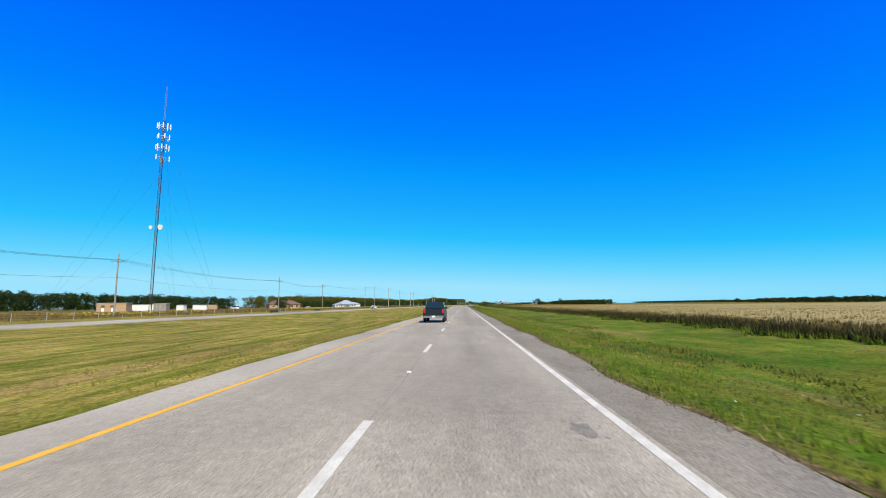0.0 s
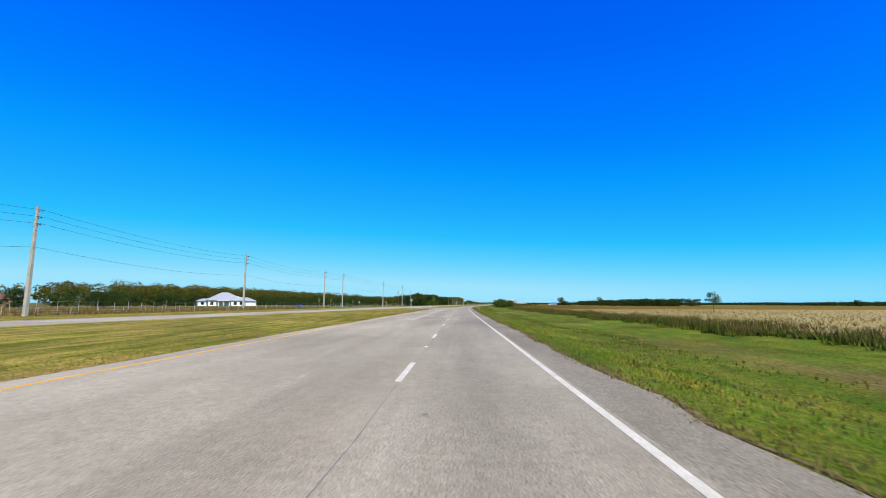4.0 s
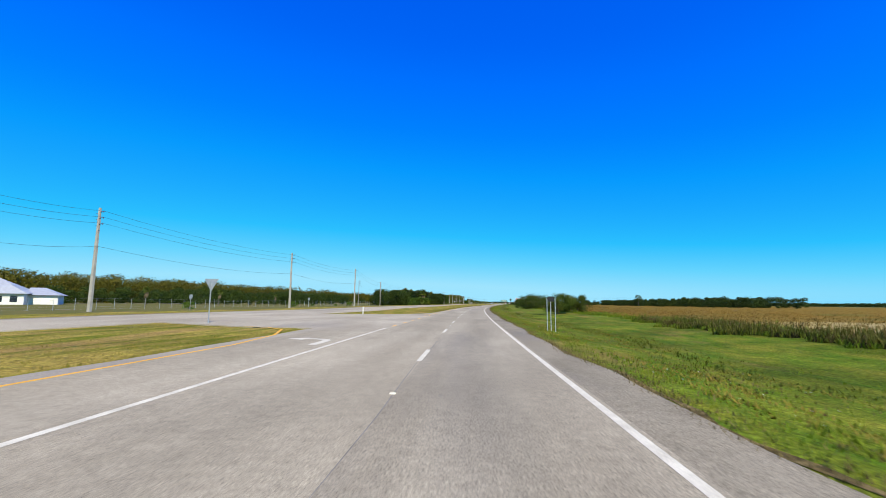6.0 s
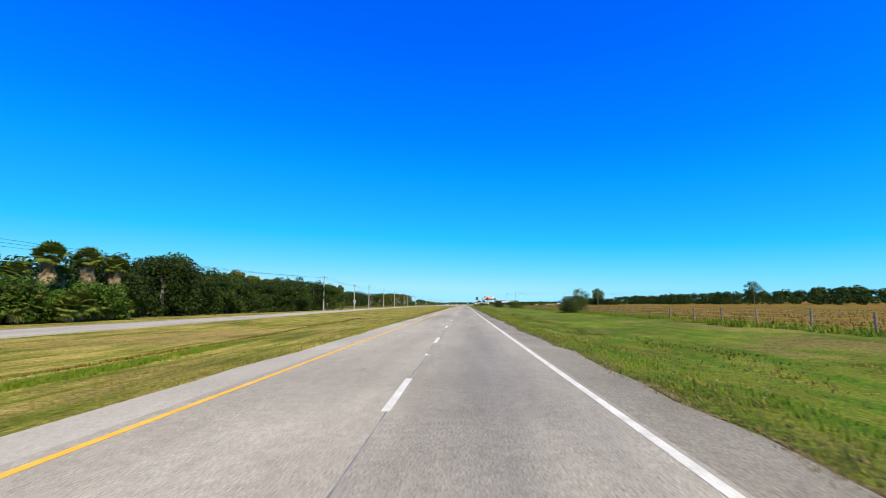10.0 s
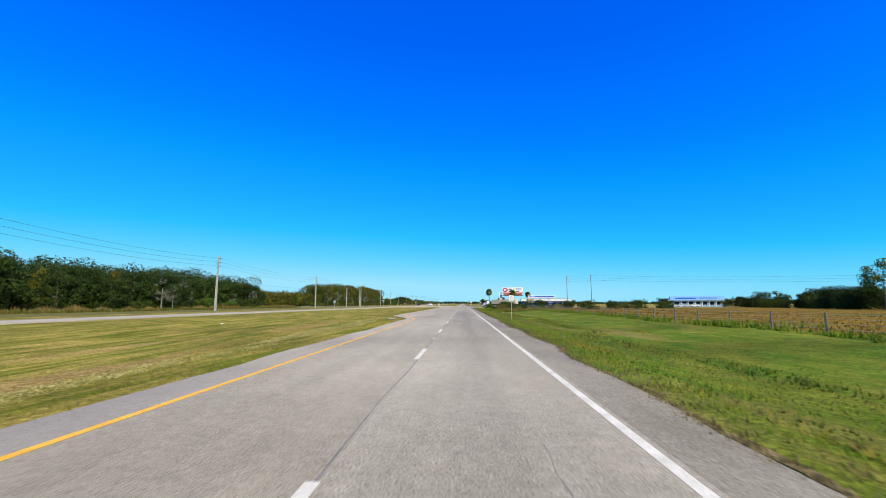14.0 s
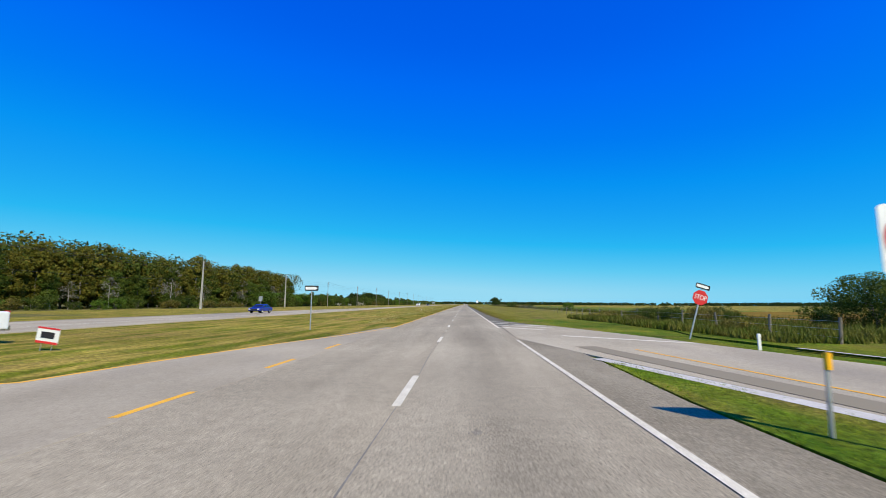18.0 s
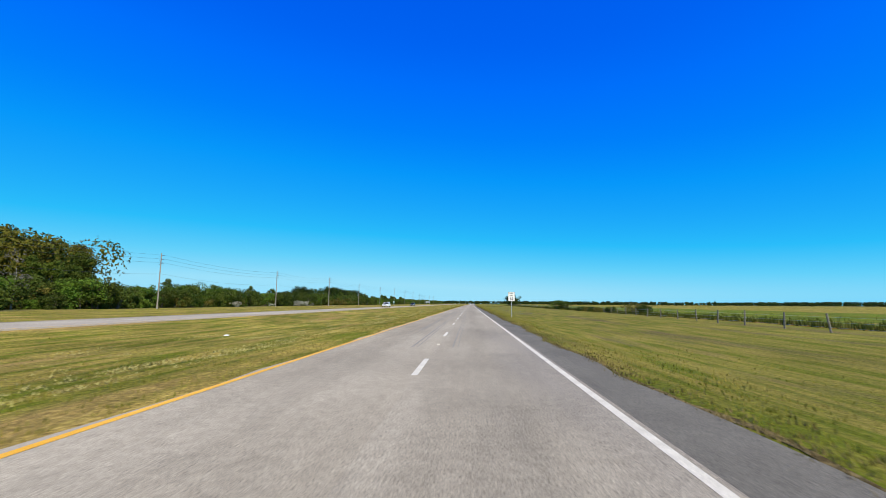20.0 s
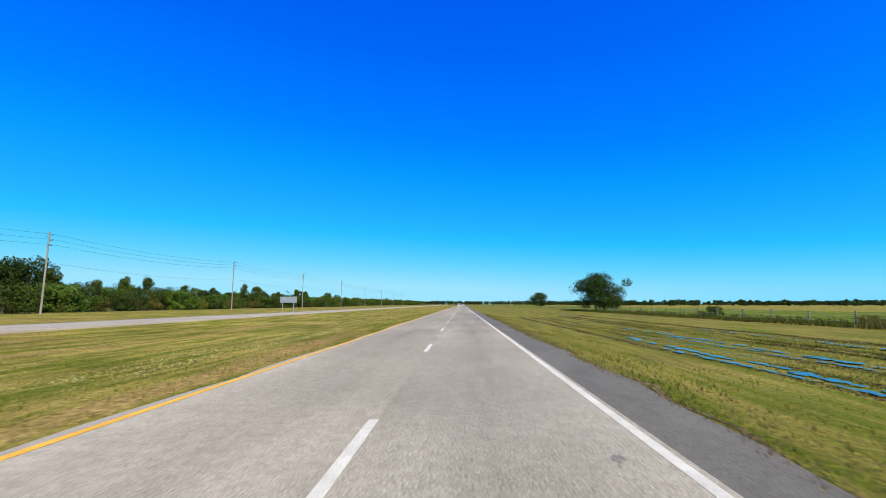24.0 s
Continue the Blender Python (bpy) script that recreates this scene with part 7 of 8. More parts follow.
for x in (-4.2, 4.2):
    part("column", Shape().box(x - 0.28, x + 0.28, -0.28, 0.28, 0, 4.5, 0.03), STEEL, can)
    part("column_wrap", Shape().box(x - 0.31, x + 0.31, -0.31, 0.31, 0, 1.9, 0.03), SIGN_BLUE, can)
can.matrix_basis = stand(1136, 41.2, 0, -4)
for x in (-5.6, -1.6, 1.6, 5.6):
    t = thing("fuel_pump", "blue and grey fuel pump on a kerbed island", "fuel pump", "fuel pumps")
    part("island", Shape().box(-0.9, 0.9, -0.9, 0.9, 0, 0.14, 0.15), STONE, t)
    part("cabinet", Shape().box(-0.45, 0.45, -0.3, 0.3, 0.14, 1.9, 0.04), SIGN_BLUE, t)
    part("screen", Shape().box(-0.35, 0.35, -0.33, -0.3, 1.2, 1.7), GLASS, t)
    part("header", Shape().box(-0.5, 0.5, -0.33, 0.33, 1.9, 2.25, 0.03), STEEL, t)
    part("hose", Shape().line([(0.46, -0.2, 1.5), (0.62, -0.25, 1.0), (0.58, -0.25, 0.5), (0.47, -0.25, 0.9)], 0.025, 5), TYRE, t)
    t.matrix_basis = stand(1136 + 0.5, 41.2 + x, 0.01, -4)
for e, s in ((38, 1128), (50, 1129)):
    t = part("waste_bin", Shape().prism([(-0.3, -0.3), (0.3, -0.3), (0.3, 0.3), (-0.3, 0.3)], 0, 0.95, [(-0.36, -0.36), (0.36, -0.36), (0.36, 0.36), (-0.36, 0.36)]), SIGN_BLUE)
    tagged(t, "blue square waste bin on the forecourt", "bin", "forecourt bins")
    t.matrix_basis = stand(s, e, 0.01)

# billboard
bb = thing("billboard", "large white and red billboard on a tan steel column", "billboard")
part("column", Shape().tube((0, 0, -0.2), (0, 0, 6.0), 0.48, 0.45, 20), WALL_TAN, bb)
part("truss", Shape().box(-5.4, 5.4, 0.1, 0.5, 5.7, 6.0).box(-5.4, 5.4, 0.5, 0.7, 7.0, 7.2), DARK_STEEL, bb)
p = part("panel", Shape().box(-5.5, 5.5, -0.15, 0.15, 7.0, 10.3, 0.02), SIGN_WHITE, bb)
part("apron", Shape().box(-4.9, 4.9, -0.12, 0.1, 5.95, 7.0), BROWN_PANEL, bb)
part("catwalk", Shape().box(-6.2, 6.0, -1.0, -0.2, 5.72, 5.8), DARK_STEEL, bb)
for k in range(7):
    part("bracket", Shape().tube((-5.8 + 1.9 * k, -1.0, 5.76), (-5.8 + 1.9 * k, 0.2, 5.9), 0.04, 0.04, 5), DARK_STEEL, bb)
part("red_band", Shape().box(-5.45, 5.45, -0.162, -0.15, 7.03, 7.5), SIGN_RED, p)
g = Shape().ring_plate(0.65, 1.25, -0.17, -0.155, 32)
g.f = [q for i, q in enumerate(g.f) if not (i // 4 in (0, 1, 2, 29, 30, 31))]
part("red_arc", g.shifted(-4.0, 0, 8.9), SIGN_RED, p)
for k, (x, z) in enumerate(((-3.3, 8.75), (-2.6, 8.9), (-1.9, 9.05), (-1.25, 9.2), (-0.7, 9.35))):
    bar(p, x - 0.28, x + 0.22, z - 0.3, z + 0.3 + (0.15 if k in (0, 3) else 0), -0.158, SIGN_BLACK)
part("red_spiral", Shape().ring_plate(0.1, 0.26, -0.17, -0.155, 20).shifted(0.55, 0, 9.35), SIGN_RED, p)
for i, wds in enumerate(("HURRICANE", "PROTECTION", "CONTRACTORS")):
    lettering("line_lettering", wds, 0.27, SIGN_BLACK, p, 3.1, -0.165, 9.85 - 0.4 * i, width=3.4 if i else 3.1)
for x0, x1 in ((-2.1, -0.6), (-0.2, 1.4), (1.7, 3.6)):
    bar(p, x0, x1, 7.85, 8.35, -0.158, SIGN_BLACK)
lettering("band_lettering", "Affordable Hurricane Shutter Systems", 0.27, SIGN_WHITE, p, -1.8, -0.172, 7.26, width=6.4)
bar(p, 2.1, 5.1, 7.16, 7.36, -0.17, SIGN_WHITE)
part("name_plate", Shape().tube((-3.6, -0.14, 6.55), (-3.6, -0.12, 6.55), 0.22, 0.22, 16), SIGN_WHITE, bb)
part("name_bar", Shape().box(-4.35, -2.85, -0.15, -0.121, 6.4, 6.7, 0.0), SIGN_WHITE, bb)
bar(bb, -4.2, -3.0, 6.48, 6.62, -0.152, BROWN_PANEL)
bb.matrix_basis = stand(1163.5, 30.2, 0, -13, 1.06)

# price sign
ps = thing("price_sign", "tall fuel price sign with blue, red and green panels", "sign")
part("mast", Shape().box(-0.95, -0.6, -0.2, 0.2, -0.2, 7.9, 0.03), SIGN_WHITE, ps)
part("base", Shape().box(-1.1, -0.45, -0.35, 0.35, 0.0, 0.3, 0.05), STONE, ps)
fr = part("frame", Shape().box(-0.6, 0.85, -0.22, 0.22, 3.75, 8.05, 0.03), SIGN_WHITE, ps)
for z0, z1, mt in ((6.55, 7.95, SIGN_BLUE), (5.45, 6.3, NAVY_WALL), (4.75, 5.4, SIGN_BLUE), (4.4, 4.68, SIGN_BLUE), (3.85, 4.2, SIGN_GREEN)):
    part("panel", Shape().box(-0.52, 0.77, -0.25, -0.22, z0, z1, 0.0), mt, fr)
part("emblem", Shape().box(-0.28, 0.53, -0.27, -0.25, 6.85, 7.6, 0.0), SIGN_WHITE, fr)
part("emblem_mark", Shape().box(-0.12, 0.37, -0.285, -0.27, 7.1, 7.45), SIGN_RED, fr)
part("price_window", Shape().box(-0.45, 0.7, -0.262, -0.25, 5.5, 5.95), SIGN_BLACK, fr)
RED_LED, GREEN_LED = plain("red_digits", (0.9, 0.03, 0.03), 0.4), plain("green_digits", (0.03, 0.8, 0.1), 0.4)
lettering("price", "3.24", 0.4, RED_LED, fr, 0.13, -0.27, 5.72, width=0.95)
lettering("price", "3.59", 0.4, GREEN_LED, fr, 0.13, -0.262, 5.05, width=0.95)
lettering("cash_lettering", "ATM", 0.2, SIGN_WHITE, fr, 0.13, -0.256, 4.54, width=0.6)
bar(fr, -0.35, 0.6, 3.92, 4.12, -0.254, SIGN_YELLOW)
ps.matrix_basis = stand(1145, 21.8, 0, -4, (0.85, 1, 1))

# palms, shrubs and grass island at the corner
sab = palm_model("sabal_palm", "tall sabal palm with a round green crown", 7.6, 1.9, 301, 14, 44, 0.19, group="sabal palms")
sab.matrix_basis = stand(1148.5, 15.7, 0, 20)
copy_thing(sab, stand(1137, 27, 0, 140, 0.92))
copy_thing(sab, stand(1141, 35.5, 0, 250, 0.82))
dw = palm_model("fan_palm", "short bushy fan palm with brown lower fronds", 2.2, 2.3, 320, 16, 34, 0.28)
dw.matrix_basis = stand(1172, 24.4, 0.1, 0, 1.25)
wash = palm_model("shaggy_palm", "shaggy fan palm with a skirt of dead fronds", 8.6, 2.0, 340, 52, 34, 0.24, 0.8, group="shaggy palms", fall=118)
wash.matrix_basis = stand(698.2, -50, 0, 30, 0.93)
copy_thing(wash, stand(706.4, -50.5, 0, 200, 1.03))
copy_thing(wash, stand(709, -50, 0, 100, 0.95))
for s, e, z in ((695, -50.5, 0.72), (696, -48.5, 0.5), (702.5, -51, 0.74), (703, -47.2, 0.36), (700, -46.5, 0.38), (693, -46.5, 0.39), (690, -49, 0.5), (705.5, -47.3, 0.3), (698, -46, 0.3), (686, -47, 0.35), (708, -47, 0.28), (487, -80, 0.5), (530, -90, 0.55), (560, -85, 0.45)):
    copy_thing(dw if z < 0.4 else wash, stand(s, e, 0, rp.uniform(0, 360), z if z >= 0.4 else z * 1.9))


def clipped(name, label, s, e, w, h, seed, box=0.0):
    """A clipped shrub: close leaves over a rounded body."""
    rng = np.random.default_rng(seed)
    d = rng.normal(size=(2600, 3))
    d /= np.linalg.norm(d, axis=1)[:, None]
    if box:
        d = np.sign(d) * np.abs(d) ** box
    p = d * np.array([w / 2, w / 2, h / 2]) * rng.uniform(0.9, 1.04, (len(d), 1)) + np.array([0, 0, h / 2 + 0.1])
    t = thing(name, label, "bush", "clipped shrubs")
    v, f = quads(p, 0.16, rng, d)
    part("stem", Shape().tube((0, 0, -0.1), (0, 0, h * 0.6), 0.08, 0.05, 6), BARK, t)
    part("core", Shape().prism([(0.4 * w * math.cos(0.785 * k), 0.4 * w * math.sin(0.785 * k)) for k in range(8)], 0.15, h * 0.9), OAK_LEAF, t)
    part("foliage", mesh_of("foliage", v, f, BRIGHT_LEAF if w > 2 else FOREST_LEAF), None, t)
    t.matrix_basis = stand(s, e, 0.1, 20)


clipped("clipped_shrub", "large round clipped bright green shrub", 1188, 21.9, 3.4, 3.2, 1, 0.8)
clipped("clipped_shrub", "small clipped shrub by the palm", 1173, 21.1, 1.5, 1.9, 2, 0.8)
clipped("clipped_shrub", "squared clipped green shrub", 1171, 28.0, 1.7, 1.6, 3, 0.6)
clipped("clipped_shrub", "squared clipped shrub by the billboard", 1166, 33.5, 2.4, 1.9, 4, 0.6)
bushes.plant(1, 1178, 20.5, 40, 0.75)
patch("kerb_island", [(1157, 24), (1165, 21.2), (1180, 16), (1196, 13.5), (1206, 16), (1204, 34), (1180, 44), (1160, 46), (1157, 33)], 0.03, VERGE, skirt=0.1, label="raised grass island with clipped shrubs", category="ground")
ribbon("kerb", [(1157, 24), (1165, 21.0), (1180, 15.8), (1190, 14.2)], 0.25, STONE, ground, 0.036)
patch("grass_island", [(1129.5, 17), (1137, 12.2), (1144, 9.3), (1153, 7.2), (1165, 5.6), (1180, 5.1), (1186, 5.3), (1179, 7.3), (1165, 11.1), (1152, 14.7), (1140, 19.2), (1128, 24), (1126, 24)], 0.016, VERGE, skirt=0.1, label="green grass island beside the frontage road", category="ground")
n = 5000
u = rb.uniform(0, 1, n)
s = 1131 + 54 * u
lo = np.interp(s, [1129, 1137, 1144, 1153, 1165, 1180, 1186], [17, 12.2, 9.3, 7.2, 5.6, 5.1, 5.2])
hi = np.interp(s, [1129, 1140, 1152, 1165, 1179, 1186], [23, 19.2, 14.7, 11.1, 7.3, 5.4])
e = lo + (hi - lo) * rb.uniform(0.02, 0.98, n)
blades("island_grass", "short green grass on the island", s, e, np.full(n, 0.016), 0.07, 0.014, GREEN_BLADE, 31)
ribbon("island_edge", [(1186, 5.3), (1179, 7.3), (1165, 11.1), (1152, 14.7), (1140, 19.2)], 0.45, STONE, ground, 0.021, 0.6)
ribbon("patched_strip", [(1190, 6.0), (1179.5, 8.1), (1165.5, 11.9), (1152.5, 15.5), (1140.5, 20.0)], 0.9, SHOULDER, ground, 0.016, 1.0)
part("manhole_slab", Shape().box(-0.6, 0.6, -0.4, 0.4, 0, 0.07, 0.05), STONE, ground).matrix_basis = stand(1140.5, 12.6, 0.03, 10)

patch("grass_corner", [(1140, -41), (1146, -37.6), (1149.5, -38.8), (1151, -46), (1151, -80), (1139, -80), (1139.5, -46)], 0.03, VERGE, skirt=0.1, label="rounded grass corner beside the side road", category="ground")

# standing water in the mown ditch: broken pools along wheel ruts
for e0, s0, s1, wide in ((15.8, 1577, 1606, 0.75), (15.0, 1576, 1596, 0.4), (12.1, 1574, 1596, 0.8), (11.5, 1573, 1588, 0.5), (19.4, 1582, 1600, 0.45), (13.6, 1584, 1602, 0.16),
                         (12.3, 1446, 1452, 0.2), (11.9, 1450, 1457, 0.16), (12.7, 1456, 1464, 0.2), (12.2, 1530, 1551, 0.22), (13.4, 1536, 1562, 0.25), (13.0, 1396, 1420, 0.2), (15.0, 1400, 1424, 0.18)):
    s = s0
    while s < s1:
        L = rp.uniform(0.8, 3.4)
        ec = e0 + rp.uniform(-0.25, 0.25)
        w0, ph = wide * rp.uniform(0.4, 1.1), rp.uniform(0, 6)
        ribbon("puddle", [(s + L * i / 14, ec + 0.05 * math.sin(1.1 * i + s)) for i in range(15)],
               lambda q: w0 * np.sqrt(np.clip(1 - ((q - s - L / 2) / (L / 2)) ** 2, 0.003, 1)) * (0.65 + 0.3 * np.sin(q * 5 + ph) + 0.25 * np.sin(q * 11.3 + ph)), WATER, ground, float(ground_z(np.array(s), np.array(ec))) + 0.045, 0.2)
        s += L + rp.uniform(-0.3, 0.5)
for e0, s0, s1 in ((11.1, 1560, 1640), (12.9, 1560, 1640), (14.6, 1565, 1640), (17.4, 1570, 1640), (18.3, 1570, 1640), (20.6, 1570, 1640)):
    s = rb.uniform(s0, s1, 2600)
    e = e0 + wiggle(s * 0.3, e0, 0.2) + rb.normal(0, 0.13, 2600)
    blades("muddy_rut_grass", "flattened brown grass in muddy wheel ruts", s, e, ground_z(s, e) + 0.02, 0.05, 0.04, DIRT_BLADE, int(e0 * 10), 2.2)
n = 9000
s, e = rb.uniform(1570, 1610, n), rb.uniform(11.0, 20.0, n)
blades("wet_grass", "grass standing out of the water", s, e, ground_z(s, e), 0.13, 0.016, STRAW_BLADE, 45, 0.5)

mud = material("wet_mud", (0.02, 0.022, 0.012), (0.045, 0.045, 0.02), 0.3, 0.7, fine=0.2, spec=0.2)
s = 660.5
while s < 675:
    L = rp.uniform(1.5, 3.5)
    ec, w0 = -11.0 - 0.06 * (s - 661) + rp.uniform(-0.12, 0.12), rp.uniform(0.25, 0.6) * (1 if s < 674 else 0.5)
    ribbon("wet_mud", [(s + L * i / 12, ec + 0.05 * math.sin(i + s)) for i in range(13)], lambda q: w0 * np.sqrt(np.clip(1 - ((q - s - L / 2) / (L / 2)) ** 2, 0.003, 1)) * (0.75 + 0.3 * np.sin(q * 6)), mud, ground, float(ground_z(np.array(s), np.array(ec))) + 0.045, 0.2)
    s += L * rp.uniform(0.7, 1.05)
n = 5200
s = 662 + rb.normal(0, 6, n)
e = -10.9 - 0.05 * (s - 661) + rb.normal(0, 0.3, n)
blades("ditch_grass", "bright green wet grass in the median ditch", s, e, ground_z(s, e), 0.16, 0.022, GREEN_BLADE, 46, 0.6)
s = rb.uniform(648, 720, n)
e = -12.6 - 0.05 * (s - 661) + wiggle(s * 0.3, 2.0, 0.3) + rb.normal(0, 0.16, n)
blades("dead_grass", "rust-brown dead grass along the ditch", s[::3], e[::3], ground_z(s[::3], e[::3]), 0.12, 0.022, RUST_BLADE, 47, 0.9)
pond = patch("pond", [(300, -70), (312, -74), (330, -75), (345, -70), (335, -66), (312, -66)], -0.02, WATER, skirt=0.1, label="small blue pond behind the fence", category="water")
part("earth_patch", Shape().prism([(-9, -2), (8, -2.5), (10, 1.5), (-7, 2)], 0, 0.06), EARTH, ground).matrix_basis = stand(1520, -71, -0.06, 90)


# ---- vehicles ----
def wheel(parent, x, y, r, w, rim=RIM):
    t = part("wheel", Shape().tube((x - w * 0.16, y, r), (x + w * 0.16, y, r), r * 0.62, r * 0.62, 18), SIGN_BLACK, parent)
    sh = Shape()
    n = 22
    for i in range(n):
        a0, a1 = 6.283 * i / n, 6.283 * (i + 1) / n
        prof = [(0.6, -0.5), (0.93, -0.5), (1.0, -0.36), (1.0, 0.36), (0.93, 0.5), (0.6, 0.5)]
        for (q0, x0), (q1, x1) in zip(prof[:-1], prof[1:]):
            sh.add([(x + x0 * w, y + r * q0 * math.cos(a0), r + r * q0 * math.sin(a0)), (x + x1 * w, y + r * q1 * math.cos(a0), r + r * q1 * math.sin(a0)),
                    (x + x1 * w, y + r * q1 * math.cos(a1), r + r * q1 * math.sin(a1)), (x + x0 * w, y + r * q0 * math.cos(a1), r + r * q0 * math.sin(a1))], [(0, 1, 2, 3)])
    part("tyre", sh, TYRE, t)
    rs_ = Shape()
    side = 1 if x > 0 else -1
    rs_.tube((x + side * w * 0.2, y, r), (x + side * w * 0.5, y, r), r * 0.5, r * 0.6, 20, False)
    rs_.tube((x + side * w * 0.2, y, r), (x + side * w * 0.38, y, r), r * 0.5, r * 0.34, 20)
    rs_.tube((x + side * w * 0.38, y, r), (x + side * w * 0.52, y, r), r * 0.2, r * 0.15, 14)
    part("rim", rs_, rim, t)
    for k in range(8):
        a = 6.283 * k / 8 + 0.2
        part("rim_hole", Shape().tube((x + side * w * 0.26, y + r * 0.42 * math.cos(a), r + r * 0.42 * math.sin(a)), (x + side * w * 0.325, y + r * 0.42 * math.cos(a), r + r * 0.42 * math.sin(a)), r * 0.055, r * 0.055, 8), SIGN_BLACK, t)


def car(name, label, category, paint, profile, cabin, width, wheels, r, lights, cab_in=0.16):
    """profile: lower body outline (y, z); cabin: glasshouse outline (y, z); front is +y."""
    t = thing(name, label, category)
    w = width / 2
    rounded(part("body", Shape().side_prism(profile, -w, w), paint, t), 0.06)
    zs = [z for _, z in cabin]
    zb = min(zs)
    zt = max(zs)

    def at_side(y, z):
        return w - 0.04 - cab_in * (z - zb) / (zt - zb)
    n = len(cabin)
    vs = [(-at_side(y, z), y, z) for y, z in cabin] + [(at_side(y, z), y, z) for y, z in cabin]
    fs = [tuple(range(n)), tuple(range(2 * n - 1, n - 1, -1))] + [((i + 1) % n, i, n + i, n + (i + 1) % n) for i in range(n)]
    rounded(part("cabin", Shape().add(vs, fs), paint, t), 0.05)
    cy = sum(y for y, _ in cabin) / n
    ys = [y for y, _ in cabin]
    y0, y1 = min(ys), max(ys)
    top = [y for y, z in cabin if z > zt - 0.12]
    t0, t1 = min(top), max(top)
    h = zt - zb
    for sgn in (-1, 1):
        m = (t0 + t1) / 2
        for a0, a1, b0, b1 in ((y0 + 0.22, m - 0.06, t0 + 0.08, m - 0.06), (m + 0.06, y1 - 0.28, m + 0.06, t1 - 0.08)):
            z0, z1 = zb + 0.06, zt - 0.12
            q = [(a0, z0), (a1, z0), (b1, z1), (b0, z1)]
            part("side_window", Shape().add([(sgn * (at_side(y, z) + 0.008), y, z) for y, z in q], [(0, 1, 2, 3) if sgn > 0 else (3, 2, 1, 0)]), GLASS, t)
        part("mirror", Shape().box(sgn * (w + 0.02) - 0.1, sgn * (w + 0.02) + 0.1, y1 - 0.45, y1 - 0.33, zb + 0.02, zb + 0.2, 0.03), SIGN_BLACK, t)
    for (ya, yb, s_) in ((y1, t1, 1), (y0, t0, -1)):
        z0, z1 = zb + 0.07, zt - 0.1
        k0, k1 = 0.07 / h, (h - 0.1) / h
        p0, p1 = ya + (yb - ya) * k0 + s_ * 0.02, ya + (yb - ya) * k1 + s_ * 0.02
        a, b = at_side(0, z0) - 0.1, at_side(0, z1) - 0.1
        part("windscreen" if s_ > 0 else "rear_window", Shape().add([(-a, p0, z0), (a, p0, z0), (b, p1, z1), (-b, p1, z1)], [(0, 1, 2, 3) if s_ < 0 else (3, 2, 1, 0)]), GLASS, t)
    for x, y in ((-w + 0.1, wheels[0]), (w - 0.1, wheels[0]), (-w + 0.1, wheels[1]), (w - 0.1, wheels[1])):
        wheel(t, x, y, r, 0.24)
    yb, yf, lz = lights
    for sgn in (-1, 1):
        part("tail_lamp", Shape().box(sgn * (w - 0.14) - 0.1, sgn * (w - 0.14) + 0.1, yb - 0.03, yb + 0.1, lz - 0.1, lz + 0.28, 0.02), LAMP_RED, t)
        part("head_lamp", Shape().box(sgn * (w - 0.22) - 0.18, sgn * (w - 0.22) + 0.18, yf - 0.12, yf + 0.02, lz - 0.08, lz + 0.08, 0.02), LAMP_CLEAR, t)
    part("rear_bumper", Shape().box(-w + 0.05, w - 0.05, yb - 0.1, yb + 0.06, 0.45, 0.65, 0.03), CHROME if "pickup" in name else paint, t)
    part("grille", Shape().box(-w * 0.6, w * 0.6, yf - 0.02, yf + 0.03, lz - 0.22, lz + 0.08, 0.0), CHROME if "pickup" in name else SIGN_BLACK, t)
    part("number_plate", Shape().box(-0.15, 0.15, yb - 0.115, yb - 0.1, 0.5, 0.65), SIGN_WHITE, t)
    return t


PICKUP = ([(-2.9, 0.5), (2.75, 0.5), (2.9, 0.65), (2.88, 1.05), (2.6, 1.2), (1.25, 1.26), (1.2, 1.25), (-2.85, 1.25), (-2.9, 1.2)], [(-0.95, 1.24), (1.3, 1.24), (0.55, 1.86), (0.35, 1.92), (-0.7, 1.92), (-0.85, 1.86)], 2.0, (-1.75, 1.9), 0.42, (-2.9, 2.88, 1.0))
SUVP = ([(-2.35, 0.42), (2.2, 0.42), (2.35, 0.55), (2.32, 0.9), (2.1, 1.02), (1.1, 1.1), (-2.3, 1.1), (-2.38, 0.9)], [(-2.3, 1.08), (1.2, 1.08), (0.4, 1.68), (0.1, 1.76), (-1.7, 1.76), (-2.0, 1.7)], 1.9, (-1.4, 1.42), 0.37, (-2.34, 2.33, 0.8))
SEDAN = ([(-2.4, 0.35), (2.3, 0.35), (2.42, 0.5), (2.38, 0.75), (2.1, 0.85), (1.1, 0.95), (-1.6, 0.97), (-2.35, 0.92), (-2.42, 0.7)], [(-1.75, 0.95), (1.25, 0.95), (0.35, 1.38), (0.1, 1.44), (-0.8, 1.44), (-1.0, 1.4)], 1.85, (-1.42, 1.42), 0.33, (-2.42, 2.4, 0.66))
VAN = ([(-2.7, 0.45), (2.5, 0.45), (2.65, 0.6), (2.6, 0.95), (2.0, 1.15), (-2.7, 1.15)], [(-2.7, 1.13), (2.05, 1.13), (1.3, 1.9), (1.0, 2.05), (-2.5, 2.05), (-2.65, 1.95)], 2.0, (-1.7, 1.75), 0.37, (-2.7, 2.62, 0.8))
v1 = car("pickup_truck", "black pickup truck seen from behind in its lane", "pickup truck", PAINT_BLACK, *PICKUP)
v1.matrix_basis = stand(37.0, -1.4, 0.005)
